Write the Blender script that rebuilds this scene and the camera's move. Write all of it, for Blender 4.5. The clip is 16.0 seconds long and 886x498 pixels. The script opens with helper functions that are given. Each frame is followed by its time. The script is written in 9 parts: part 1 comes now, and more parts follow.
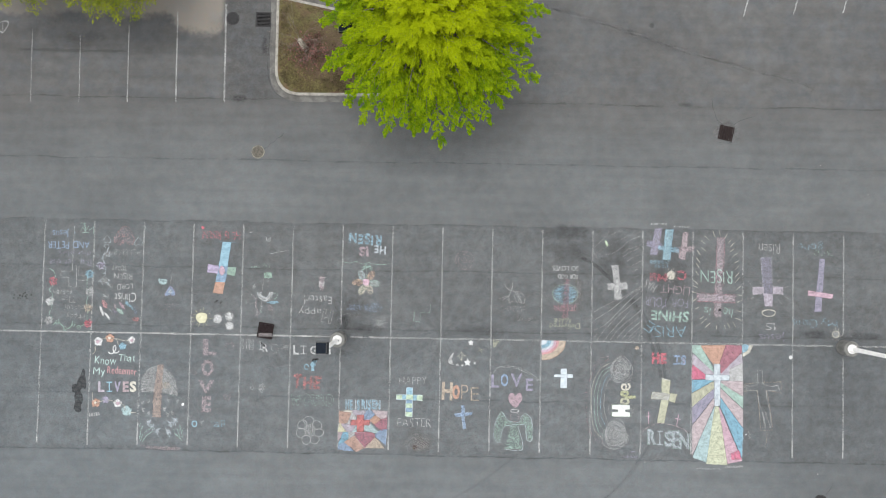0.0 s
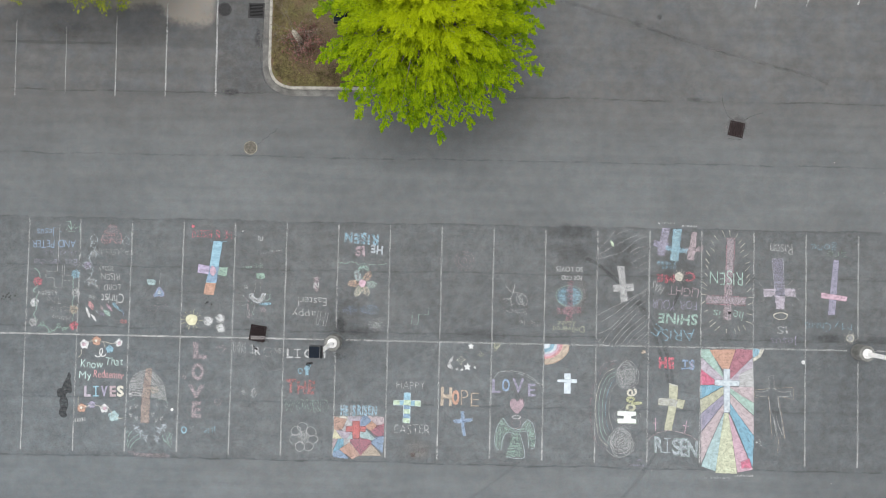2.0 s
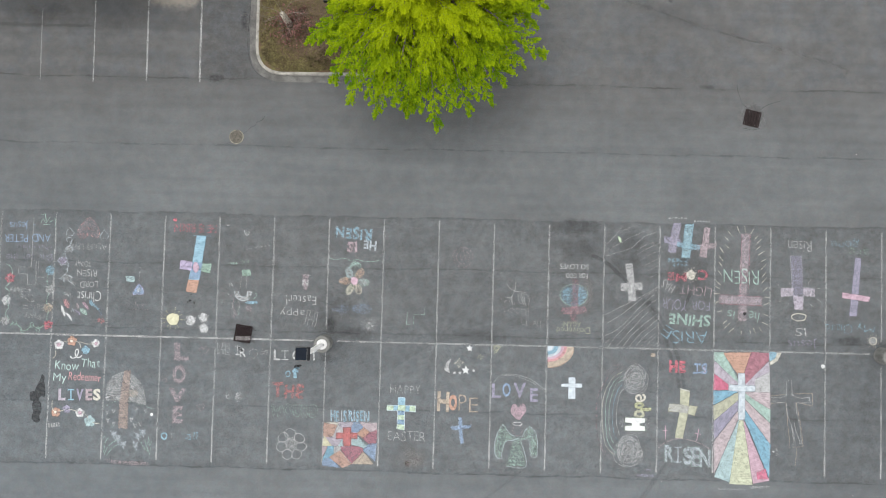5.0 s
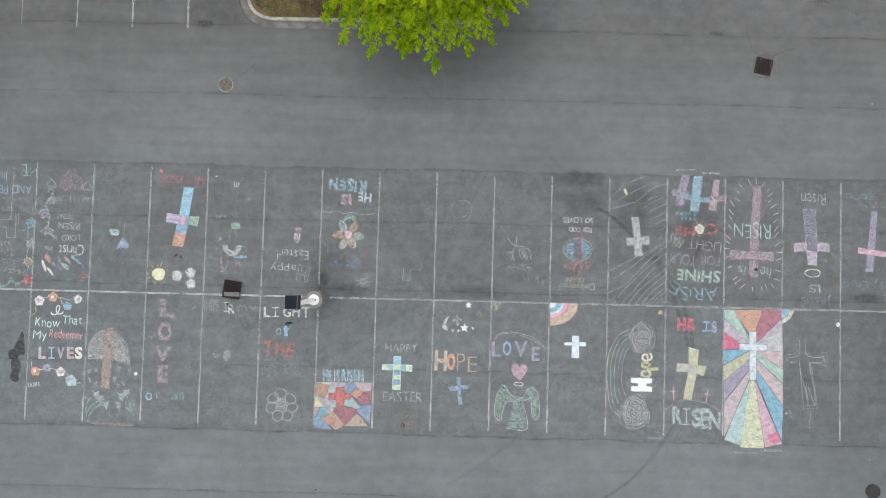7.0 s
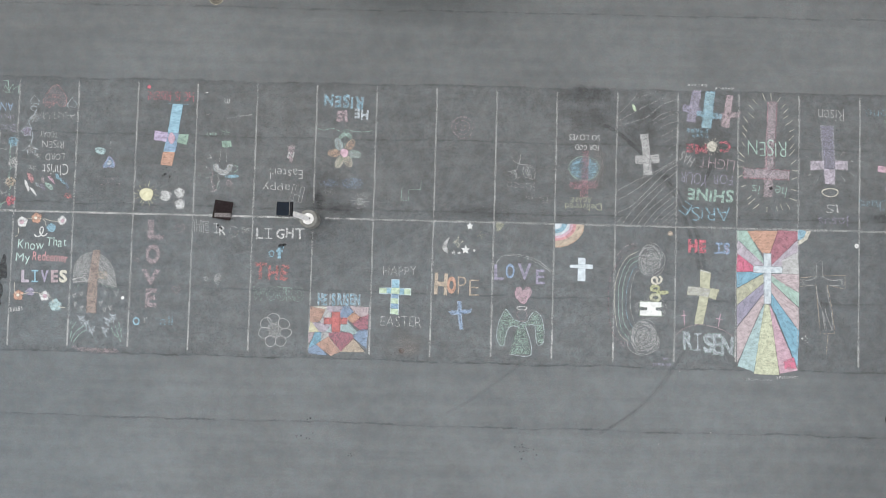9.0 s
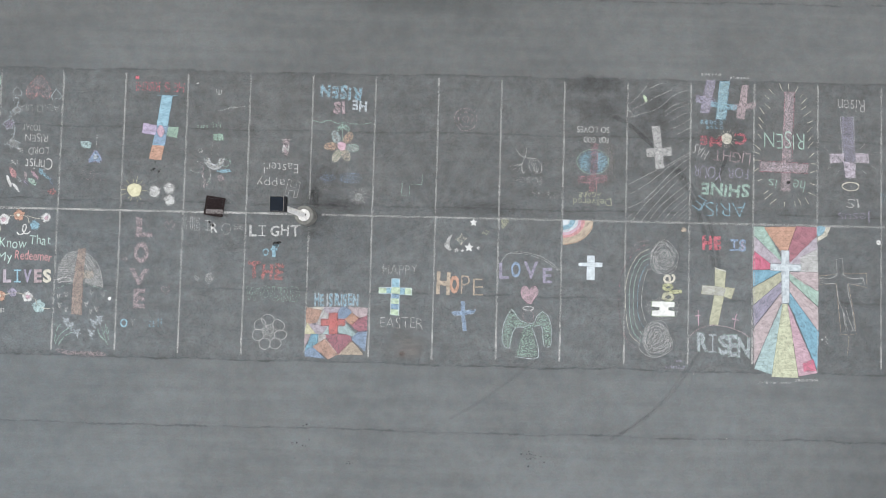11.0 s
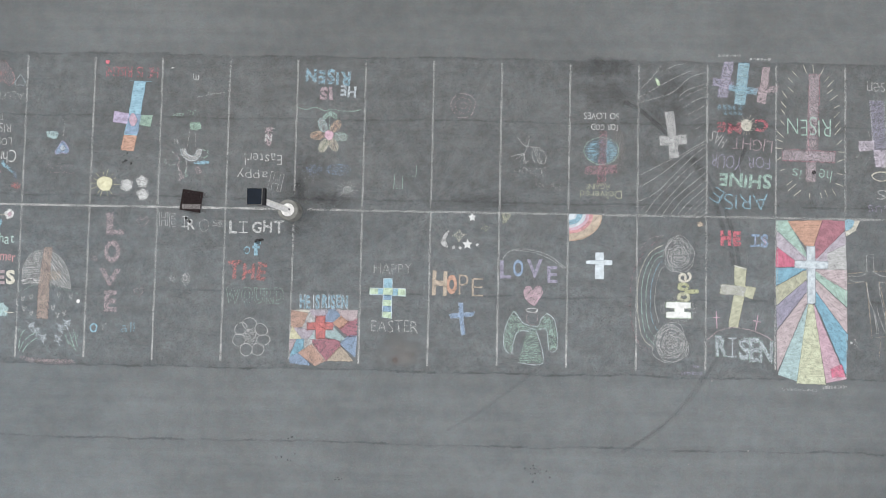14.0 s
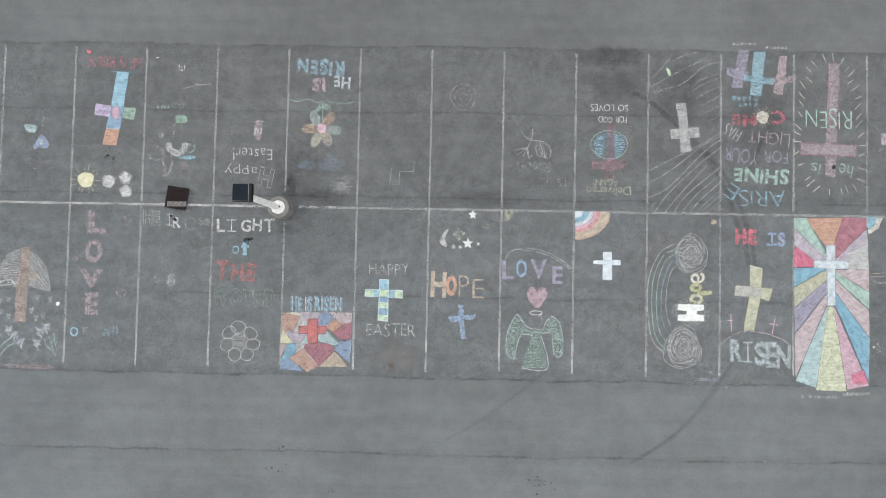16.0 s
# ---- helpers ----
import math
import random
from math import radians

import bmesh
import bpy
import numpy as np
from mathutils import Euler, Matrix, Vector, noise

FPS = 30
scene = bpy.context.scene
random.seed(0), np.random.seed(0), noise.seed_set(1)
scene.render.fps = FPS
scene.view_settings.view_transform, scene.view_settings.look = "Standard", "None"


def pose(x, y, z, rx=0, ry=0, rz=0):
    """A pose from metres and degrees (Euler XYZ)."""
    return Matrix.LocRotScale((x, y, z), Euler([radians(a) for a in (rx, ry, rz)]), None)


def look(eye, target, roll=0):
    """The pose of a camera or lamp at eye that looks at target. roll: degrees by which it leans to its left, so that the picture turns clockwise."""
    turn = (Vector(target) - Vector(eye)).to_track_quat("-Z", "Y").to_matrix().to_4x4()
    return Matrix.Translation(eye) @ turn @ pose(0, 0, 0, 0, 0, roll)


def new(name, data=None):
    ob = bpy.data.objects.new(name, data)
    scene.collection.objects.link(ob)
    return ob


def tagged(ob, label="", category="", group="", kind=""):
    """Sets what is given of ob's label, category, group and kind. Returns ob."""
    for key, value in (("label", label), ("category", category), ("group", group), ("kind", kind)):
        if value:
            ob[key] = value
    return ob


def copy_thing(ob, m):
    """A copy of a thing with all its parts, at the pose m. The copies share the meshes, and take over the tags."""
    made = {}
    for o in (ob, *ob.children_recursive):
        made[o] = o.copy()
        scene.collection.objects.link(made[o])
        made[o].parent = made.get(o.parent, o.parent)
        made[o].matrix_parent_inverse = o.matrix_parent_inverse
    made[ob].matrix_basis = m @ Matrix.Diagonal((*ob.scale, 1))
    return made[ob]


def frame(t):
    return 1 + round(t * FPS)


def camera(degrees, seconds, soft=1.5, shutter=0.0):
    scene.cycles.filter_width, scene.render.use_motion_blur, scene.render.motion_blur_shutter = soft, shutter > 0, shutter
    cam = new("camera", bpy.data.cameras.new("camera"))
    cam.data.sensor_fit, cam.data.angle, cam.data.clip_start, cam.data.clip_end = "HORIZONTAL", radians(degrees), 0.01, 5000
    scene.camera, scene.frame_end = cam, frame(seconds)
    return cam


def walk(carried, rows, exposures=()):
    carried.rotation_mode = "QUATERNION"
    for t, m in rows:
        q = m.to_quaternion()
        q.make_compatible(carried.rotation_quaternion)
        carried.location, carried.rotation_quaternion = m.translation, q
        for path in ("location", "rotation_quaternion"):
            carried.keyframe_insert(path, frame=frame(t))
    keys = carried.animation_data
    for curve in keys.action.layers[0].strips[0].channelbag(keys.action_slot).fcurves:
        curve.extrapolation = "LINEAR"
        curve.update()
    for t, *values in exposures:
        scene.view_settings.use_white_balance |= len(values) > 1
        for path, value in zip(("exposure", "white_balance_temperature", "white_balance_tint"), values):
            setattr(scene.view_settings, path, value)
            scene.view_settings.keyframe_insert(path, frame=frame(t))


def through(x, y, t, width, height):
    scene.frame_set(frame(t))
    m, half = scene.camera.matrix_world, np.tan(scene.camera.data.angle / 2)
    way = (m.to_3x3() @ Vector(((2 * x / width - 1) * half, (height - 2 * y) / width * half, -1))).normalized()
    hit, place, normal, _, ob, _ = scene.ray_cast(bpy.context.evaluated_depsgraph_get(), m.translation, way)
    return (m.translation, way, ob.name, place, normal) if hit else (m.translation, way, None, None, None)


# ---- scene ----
cam = camera(74.60, 16.0, soft=1.0)
# seconds, place in metres, turns in degrees: a drone looking straight down
PATH = [
    (0, 0.209, 4.016, 31.898, 1.490, 0.284, 1.048),
    (0.5, 0.207, 4.012, 31.623, 1.503, 0.276, 1.074),
    (1, 0.242, 3.977, 31.325, 1.557, 0.310, 1.087),
    (1.5, 0.248, 3.995, 31.023, 1.546, 0.324, 1.104),
    (2, 0.271, 4.043, 30.728, 1.491, 0.335, 1.158),
    (2.5, 0.299, 4.077, 30.426, 1.451, 0.383, 1.194),
    (3, 0.317, 4.044, 30.132, 1.525, 0.380, 1.224),
    (3.5, 0.344, 4.034, 29.860, 1.540, 0.392, 1.258),
    (5.8, 0.496, 3.240, 28.411, 1.758, 0.400, 1.383),
    (6, 0.510, 3.025, 28.285, 1.777, 0.401, 1.394),
    (6.5, 0.568, 2.310, 27.946, 1.856, 0.414, 1.413),
    (7, 0.582, 1.423, 27.625, 1.981, 0.374, 1.455),
    (7.5, 0.673, 0.464, 27.286, 1.974, 0.493, 1.463),
    (8, 0.720, -0.571, 26.940, 1.953, 0.511, 1.463),
    (8.5, 0.723, -1.563, 26.614, 1.845, 0.504, 1.476),
    (9, 0.720, -2.121, 26.320, 1.755, 0.514, 1.458),
    (9.2, 0.707, -2.226, 26.198, 1.765, 0.507, 1.444),
    (11.5, 0.560, -2.244, 24.792, 1.880, 0.429, 1.291),
    (12, 0.613, -2.245, 24.460, 1.855, 0.430, 1.246),
    (12.5, 0.663, -2.240, 24.135, 1.907, 0.471, 1.214),
    (13, 0.685, -2.243, 23.804, 1.879, 0.479, 1.160),
    (13.5, 0.720, -2.294, 23.470, 1.945, 0.484, 1.144),
    (14, 0.742, -2.301, 23.149, 1.897, 0.519, 1.102),
    (14.5, 0.758, -2.338, 22.834, 1.951, 0.570, 1.089),
    (15, 0.765, -2.382, 22.530, 2.059, 0.588, 1.104),
    (15.5, 0.771, -2.359, 22.222, 2.039, 0.591, 1.068),
    (16, 0.810, -2.266, 21.944, 1.850, 0.639, 1.057),
]
walk(cam, [(t, pose(x, y, z, rx, ry, rz)) for t, x, y, z, rx, ry, rz in PATH], [(0, 0.50), (3.5, 0.49), (6.5, 0.43), (9, 0.38), (16, 0.35)])


# ---- world and light: a bright overcast sky ----
world = bpy.data.worlds.new("overcast_sky")
scene.world = world
world.use_nodes = True
wn, wl = world.node_tree.nodes, world.node_tree.links
sky = wn.new("ShaderNodeTexSky")
sky.sky_type = "NISHITA"
sky.sun_disc = False
sky.sun_elevation, sky.sun_rotation = radians(76), radians(305)
sky.dust_density, sky.air_density = 4.0, 1.0
cloud = wn.new("ShaderNodeHueSaturation")
cloud.inputs["Saturation"].default_value = 0.22
wl.new(sky.outputs[0], cloud.inputs["Color"])
# an even layer of cloud over most of the sky
layer = wn.new("ShaderNodeMix")
layer.data_type = "RGBA"
layer.inputs[0].default_value = 0.62
layer.inputs[7].default_value = (8.6, 8.5, 8.6, 1.0)
wl.new(cloud.outputs[0], layer.inputs[6])
wl.new(layer.outputs[2], wn["Background"].inputs["Color"])
wn["Background"].inputs["Strength"].default_value = 0.15
sun = new("sun", bpy.data.lights.new("sun", "SUN"))
sun.data.energy, sun.data.angle, sun.data.color = 0.85, radians(60), (1.0, 0.97, 0.93)
sun.matrix_world = look((-4.0, 2.8, 20), (0, 0, 0))


# ---- materials ----
def nodes_of(name):
    mat = bpy.data.materials.new(name)
    mat.use_nodes = True
    nt = mat.node_tree
    return mat, nt.nodes, nt.links, nt.nodes["Principled BSDF"]


class Graph:
    """Short ways to wire a material."""

    def __init__(self, name, rough=0.9, metal=0.0):
        self.mat, self.n, self.l, self.bsdf = nodes_of(name)
        self.bsdf.inputs["Roughness"].default_value = rough
        self.bsdf.inputs["Metallic"].default_value = metal
        self.geo = self.n.new("ShaderNodeNewGeometry")
        self.pos = self.geo.outputs["Position"]

    def put(self, value, socket):
        if isinstance(value, (int, float)):
            socket.default_value = value
        elif isinstance(value, tuple):
            socket.default_value = (*value, 1.0) if len(value) == 3 and socket.type == "RGBA" else value
        else:
            self.l.new(value, socket)

    def math(self, op, a, b=0.0, c=0.0, clamp=False):
        m = self.n.new("ShaderNodeMath")
        m.operation, m.use_clamp = op, clamp
        for v, s in zip((a, b, c), m.inputs):
            self.put(v, s)
        return m.outputs[0]

    def stretch(self, sx, sy, sz=1.0, turn=0.0):
        out = self.pos
        if turn:
            r = self.n.new("ShaderNodeMapping")
            r.inputs["Rotation"].default_value = (0, 0, radians(turn))
            self.l.new(out, r.inputs["Vector"])
            out = r.outputs[0]
        m = self.n.new("ShaderNodeMapping")
        m.inputs["Scale"].default_value = (sx, sy, sz)
        self.l.new(out, m.inputs["Vector"])
        return m.outputs[0]

    def noise(self, scale, detail=3.0, rough=0.55, vector=None):
        t = self.n.new("ShaderNodeTexNoise")
        t.inputs["Scale"].default_value, t.inputs["Detail"].default_value, t.inputs["Roughness"].default_value = scale, detail, rough
        self.l.new(vector or self.pos, t.inputs["Vector"])
        return t.outputs[0]

    def span(self, value, a, b, c=0.0, d=1.0):
        r = self.n.new("ShaderNodeMapRange")
        r.interpolation_type = "SMOOTHSTEP"
        for v, s in zip((value, a, b, c, d), r.inputs):
            self.put(v, s)
        return r.outputs[0]

    def mix(self, fac, a, b, blend="MIX"):
        m = self.n.new("ShaderNodeMix")
        m.data_type, m.blend_type = "RGBA", blend
        self.put(fac, m.inputs[0])
        self.put(a, m.inputs[6])
        self.put(b, m.inputs[7])
        return m.outputs[2]

    def colour(self, value):
        self.put(value, self.bsdf.inputs["Base Color"])
        return self

    def bump(self, height, strength=0.3, distance=0.01):
        b = self.n.new("ShaderNodeBump")
        b.inputs["Strength"].default_value, b.inputs["Distance"].default_value = strength, distance
        self.l.new(height, b.inputs["Height"])
        self.l.new(b.outputs[0], self.bsdf.inputs["Normal"])
        return self

    def feather(self):
        """1 on the mark itself, thinning out raggedly to 0 along its fading rim."""
        rim = self.n.new("ShaderNodeAttribute")
        rim.attribute_name = "fade"
        ragged = self.math("ADD", rim.outputs["Fac"], self.math("MULTIPLY", self.math("SUBTRACT", self.noise(24.0, 3, 0.6), 0.5), self.math("MULTIPLY", self.math("CEIL", rim.outputs["Fac"]), 0.5)))
        return self.span(ragged, 0.85, 0.0)

    def cover(self, value):
        """Lets the ground show where value is 0."""
        mixer, clear = self.n.new("ShaderNodeMixShader"), self.n.new("ShaderNodeBsdfTransparent")
        self.put(value, mixer.inputs[0])
        self.l.new(clear.outputs[0], mixer.inputs[1])
        self.l.new(self.bsdf.outputs[0], mixer.inputs[2])
        self.l.new(mixer.outputs[0], self.n["Material Output"].inputs["Surface"])
        return self


def plain(name, colour, rough=0.7, metal=0.0, vary=0.25, scale=6.0, fine=80.0, bump=0.2, gloss=0.5):
    """A surface with stains at one scale and grain at another."""
    g = Graph(name, rough, metal)
    g.bsdf.inputs["Specular IOR Level"].default_value = gloss
    stain = g.span(g.noise(scale, 4), 0.3, 0.7, 1 - vary, 1 + vary * 0.6)
    grain = g.span(g.noise(fine, 2), 0.25, 0.75, 1 - vary * 0.6, 1 + vary * 0.5)
    value = g.math("MULTIPLY", stain, grain)
    both = g.n.new("ShaderNodeCombineColor")
    for i in range(3):
        g.l.new(value, both.inputs[i])
    g.colour(g.mix(1.0, colour, both.outputs[0], "MULTIPLY"))
    g.bump(g.noise(fine, 3), bump, 0.006)
    return g.mat


# Paving lanes meet in seams that run along the rows; the stall lanes are the darker, newer ones.
SEAMS = ((12.95, 0.9), (9.58, 0.8), (6.14, 0.7), (3.6, 0.7), (0.36, 0.75), (-3.35, 0.55), (-6.4, 1.0), (-9.25, 0.9))


def asphalt_material():
    g = Graph("asphalt", 0.88)
    split = g.n.new("ShaderNodeSeparateXYZ")
    g.l.new(g.pos, split.inputs[0])
    x, y = split.outputs[0], split.outputs[1]
    wander = g.math("MULTIPLY", g.math("SUBTRACT", g.noise(1.0, 3, 0.6, g.stretch(0.30, 0.05)), 0.5), 0.34)
    fray = g.math("MULTIPLY", g.math("SUBTRACT", g.noise(6.0, 5, 0.8), 0.5), 0.24)
    yy = g.math("ADD", g.math("ADD", y, wander), fray)
    # tone of the lanes
    stalls = g.math("MULTIPLY", g.span(yy, -6.46, -6.36), g.span(yy, 6.2, 6.08))
    tone = g.math("SUBTRACT", 1.0, g.math("MULTIPLY", stalls, g.math("ADD", g.span(x, -22.0, -9.0, 0.20, 0.25), g.span(y, 2.0, -4.0, -0.02, -0.125))))
    # dark bands beside the seams and the broken seams themselves
    ruined = g.span(g.noise(1.0, 5, 0.7, g.stretch(0.8, 2.5)), 0.38, 0.64)
    for sy, depth in SEAMS:
        d = g.math("ABSOLUTE", g.math("SUBTRACT", yy, sy))
        line = g.math("MULTIPLY", g.span(d, g.math("MULTIPLY_ADD", ruined, 0.05, 0.03), 0.008), g.math("MULTIPLY_ADD", ruined, 0.86, 0.14))
        band = g.span(d, 0.42, 0.0)
        tone = g.math("MULTIPLY", tone, g.math("SUBTRACT", 1.0, g.math("MULTIPLY", line, 0.46 * depth)))
        tone = g.math("MULTIPLY", tone, g.math("SUBTRACT", 1.0, g.math("MULTIPLY", band, 0.07 * depth)))
    # long streaks left by the paver, cloudy wear and speckled stone
    streak = g.span(g.noise(1.0, 4, 0.6, g.stretch(0.10, 1.8)), 0.3, 0.7, 0.93, 1.06)
    wear = g.span(g.noise(0.22, 5, 0.6), 0.3, 0.7, 0.90, 1.09)
    cloudy = g.span(g.noise(1.6, 5, 0.65), 0.3, 0.7, 0.92, 1.07)
    grit = g.span(g.noise(13.0, 3, 0.7), 0.25, 0.75, 0.88, 1.12)
    stone = g.span(g.noise(30.0, 2, 0.6), 0.28, 0.74, 0.83, 1.19)
    chips = g.span(g.noise(19.0, 1, 0.5), 0.68, 0.76, 1.0, 1.35)
    pits = g.span(g.noise(7.0, 5, 0.8), 0.60, 0.72, 1.0, 0.68)
    # darker above the stalls and towards both sides
    upper = g.math("MULTIPLY", g.span(y, 5.9, 6.4, 1.0, 0.885), g.span(y, 8.5, 13.5, 1.0, 0.80))
    west = g.span(x, -24.0, -12.0, 0.90, 1.0)
    east = g.span(x, 16.0, 24.0, 1.0, 0.94)
    # lens falloff at the lower right, imitated by darkening the asphalt colour
    corner = g.math("SUBTRACT", 1.0, g.math("MULTIPLY", g.math("MULTIPLY", g.span(x, 13.0, 20.0), g.span(y, 4.0, -5.0)), 0.19))
    rough_patch = g.span(g.noise(0.9, 4, 0.6, g.stretch(0.6, 1.0)), 0.32, 0.66, 0.45, 1.0)
    coarse = g.math("MULTIPLY", g.math("MULTIPLY_ADD", stalls, 1.07, 0.06), rough_patch)
    blotch = g.math("SUBTRACT", 1.0, g.math("MULTIPLY", stalls, g.span(g.noise(1.15, 6, 0.72), 0.66, 0.34, -0.12, 0.07)))
    mottle = g.math("SUBTRACT", 1.0, g.math("MULTIPLY", coarse, g.span(g.noise(3.4, 5, 0.7), 0.36, 0.64, 0.11, -0.10)))
    flecks = g.math("SUBTRACT", 1.0, g.math("MULTIPLY", coarse, g.span(g.noise(9.0, 4, 0.8), 0.57, 0.69, 0.0, 0.42)))
    tar = g.math("SUBTRACT", 1.0, g.math("MULTIPLY", coarse, g.span(g.noise(17.0, 2, 0.6), 0.58, 0.70, 0.0, 0.46)))
    bare = g.math("ADD", 1.0, g.math("MULTIPLY", coarse, g.span(g.noise(14.0, 3, 0.7), 0.60, 0.72, 0.0, 0.42)))
    calm = g.math("MULTIPLY_ADD", stalls, 0.32, 0.68)
    grit = g.math("MULTIPLY_ADD", g.math("SUBTRACT", grit, 1.0), calm, 1.0)
    stone = g.math("MULTIPLY_ADD", g.math("SUBTRACT", stone, 1.0), calm, 1.0)
    for part_tone in (blotch, mottle, flecks, tar, bare, west, east, corner, streak, wear, cloudy, grit, stone, chips, pits, upper):
        tone = g.math("MULTIPLY", tone, part_tone)
    # darker patches and pale dust of the upper parking row
    drift = g.math("MULTIPLY", g.math("SUBTRACT", g.noise(0.7, 4), 0.5), 2.0)
    row = g.math("MULTIPLY", g.span(g.math("ADD", x, drift), -10.9, -13.2), g.span(y, 15.25, 15.5))
    row = g.math("MULTIPLY", row, g.span(g.math("ADD", y, drift), 17.3, 16.7))
    row = g.math("MULTIPLY", row, g.span(g.noise(0.5, 4), 0.3, 0.6, 0.45, 1.0))
    tone = g.math("MULTIPLY", tone, g.math("SUBTRACT", 1.0, g.math("MULTIPLY", row, 0.12)))
    old = g.math("MULTIPLY", g.math("MULTIPLY", g.span(x, -17.5, -18.1), g.span(x, -24.2, -23.2)), g.span(g.math("ABSOLUTE", g.math("SUBTRACT", yy, 15.5)), g.math("MULTIPLY_ADD", ruined, 0.16, 0.06), 0.02))
    tone = g.math("MULTIPLY", tone, g.math("SUBTRACT", 1.0, g.math("MULTIPLY", old, 0.30)))
    frayed = g.math("MULTIPLY", g.math("SUBTRACT", g.noise(2.2, 5, 0.7), 0.5), 0.9)
    edge = g.math("ADD", g.math("ADD", y, g.math("MULTIPLY", drift, 0.7)), g.math("ADD", frayed, g.span(g.math("ABSOLUTE", g.math("ADD", x, 13.5)), 2.0, 1.0, 0.0, 0.9)))
    pale = g.math("MULTIPLY", g.math("MULTIPLY", g.span(edge, 17.3, 17.9), g.span(x, -12.2, -12.6)), g.span(x, -20.5, -15.0, 0.55, 1.0))
    # a lighter wheel track, blue-grey damp blotches and stains round the manhole of the upper row
    track = g.math("MULTIPLY", g.span(g.math("ABSOLUTE", g.math("ADD", g.math("ADD", x, g.math("MULTIPLY", drift, 0.10)), 22.25)), 0.55, 0.30), g.span(y, 12.9, 14.0))
    tone = g.math("MULTIPLY", tone, g.math("MULTIPLY_ADD", g.math("MULTIPLY", track, g.span(g.noise(0.9, 4), 0.3, 0.6)), 0.12, 1.0))
    lot = g.span(y, 12.6, 13.2)
    tone = g.math("MULTIPLY", tone, g.math("SUBTRACT", 1.0, g.math("MULTIPLY", lot, g.span(g.noise(1.3, 6, 0.72), 0.36, 0.64, 0.09, -0.09))))
    soiled = g.math("MULTIPLY", g.math("MULTIPLY", g.span(x, -12.6, -12.0), g.span(x, -9.4, -9.8)), lot)
    tone = g.math("MULTIPLY", tone, g.math("SUBTRACT", 1.0, g.math("MULTIPLY", soiled, g.span(g.noise(1.9, 6, 0.75), 0.38, 0.60, 0.08, 0.30))))
    grey = g.n.new("ShaderNodeCombineColor")
    for i, k in enumerate((0.1060, 0.1158, 0.1205)):
        g.l.new(g.math("MULTIPLY", tone, k), grey.inputs[i])
    # pale dust, its colour raised to offset the small trees' shade
    dust = g.mix(g.math("MULTIPLY", pale, 0.8), grey.outputs[0], (0.205, 0.198, 0.178))
    brown = g.mix(g.math("MULTIPLY", g.span(g.noise(0.35, 4), 0.5, 0.75), 0.07), dust, (0.11, 0.098, 0.084))
    hue = g.span(g.noise(2.3, 5, 0.7), 0.34, 0.66)
    brown = g.mix(g.math("MULTIPLY", lot, g.span(g.noise(0.75, 5, 0.65, g.stretch(1.0, 1.0, 1.0, 53.0)), 0.46, 0.60, 0.0, 0.8)), brown, g.mix(1.0, brown, (0.955, 1.0, 1.06), "MULTIPLY"))
    brown = g.mix(1.0, brown, g.mix(hue, (1.012, 1.0, 0.985), (0.968, 1.0, 1.03)), "MULTIPLY")
    tint = g.mix(g.span(g.noise(6.5, 3, 0.6, g.stretch(1.0, 1.0, 1.0, 37.0)), 0.38, 0.62), (1.03, 0.985, 1.0), (0.975, 1.015, 1.0))
    brown = g.mix(1.0, brown, tint, "MULTIPLY")
    warm = g.mix(g.span(y, 9.0, 14.0), (1.0, 1.0, 1.0), (1.05, 0.992, 0.955))
    brown = g.mix(1.0, brown, g.mix(g.span(y, -1.5, 2.5), (1.0, 1.0, 1.0), (1.022, 0.998, 0.978)), "MULTIPLY")
    cool = g.math("MULTIPLY", g.span(x, -8.0, -18.0), g.span(y, 9.0, 5.0))
    brown = g.mix(1.0, brown, g.mix(cool, (1.0, 1.0, 1.0), (0.972, 1.0, 1.018)), "MULTIPLY")
    g.colour(g.mix(1.0, brown, warm, "MULTIPLY"))
    g.bump(g.math("ADD", g.noise(55.0, 3), g.math("MULTIPLY", g.noise(8.0, 3), 0.6)), 0.35, 0.012)
    return g.mat


ASPHALT = asphalt_material()


def paint_material():
    g = Graph("worn_line_paint", 0.7)
    worn = g.math("MULTIPLY", g.span(g.noise(28.0, 4, 0.7), 0.36, 0.60), g.span(g.noise(1.3, 4), 0.25, 0.65, 0.26, 0.68))
    # fresher paint towards the lower stall ends and on the far half of the middle line
    split = g.n.new("ShaderNodeSeparateXYZ")
    g.l.new(g.pos, split.inputs[0])
    fresh = g.math("MAXIMUM", g.span(split.outputs[1], -4.2, -5.8), g.math("MULTIPLY", g.span(split.outputs[1], 0.1, 0.0), g.math("MULTIPLY", g.span(split.outputs[0], -1.0, -8.0), g.span(split.outputs[1], -0.25, -0.13))))
    fresh = g.math("MAXIMUM", fresh, g.math("MULTIPLY", g.span(split.outputs[1], 11.5, 12.5), g.span(split.outputs[0], -22.0, -12.0, 0.15, 0.85)))
    worn = g.math("MULTIPLY", worn, g.math("MULTIPLY_ADD", fresh, 0.55, 0.92), clamp=True)
    g.colour(g.mix(g.span(g.noise(3.0, 3), 0.3, 0.7), (0.34, 0.35, 0.345), (0.45, 0.46, 0.455)))
    return g.cover(worn).mat


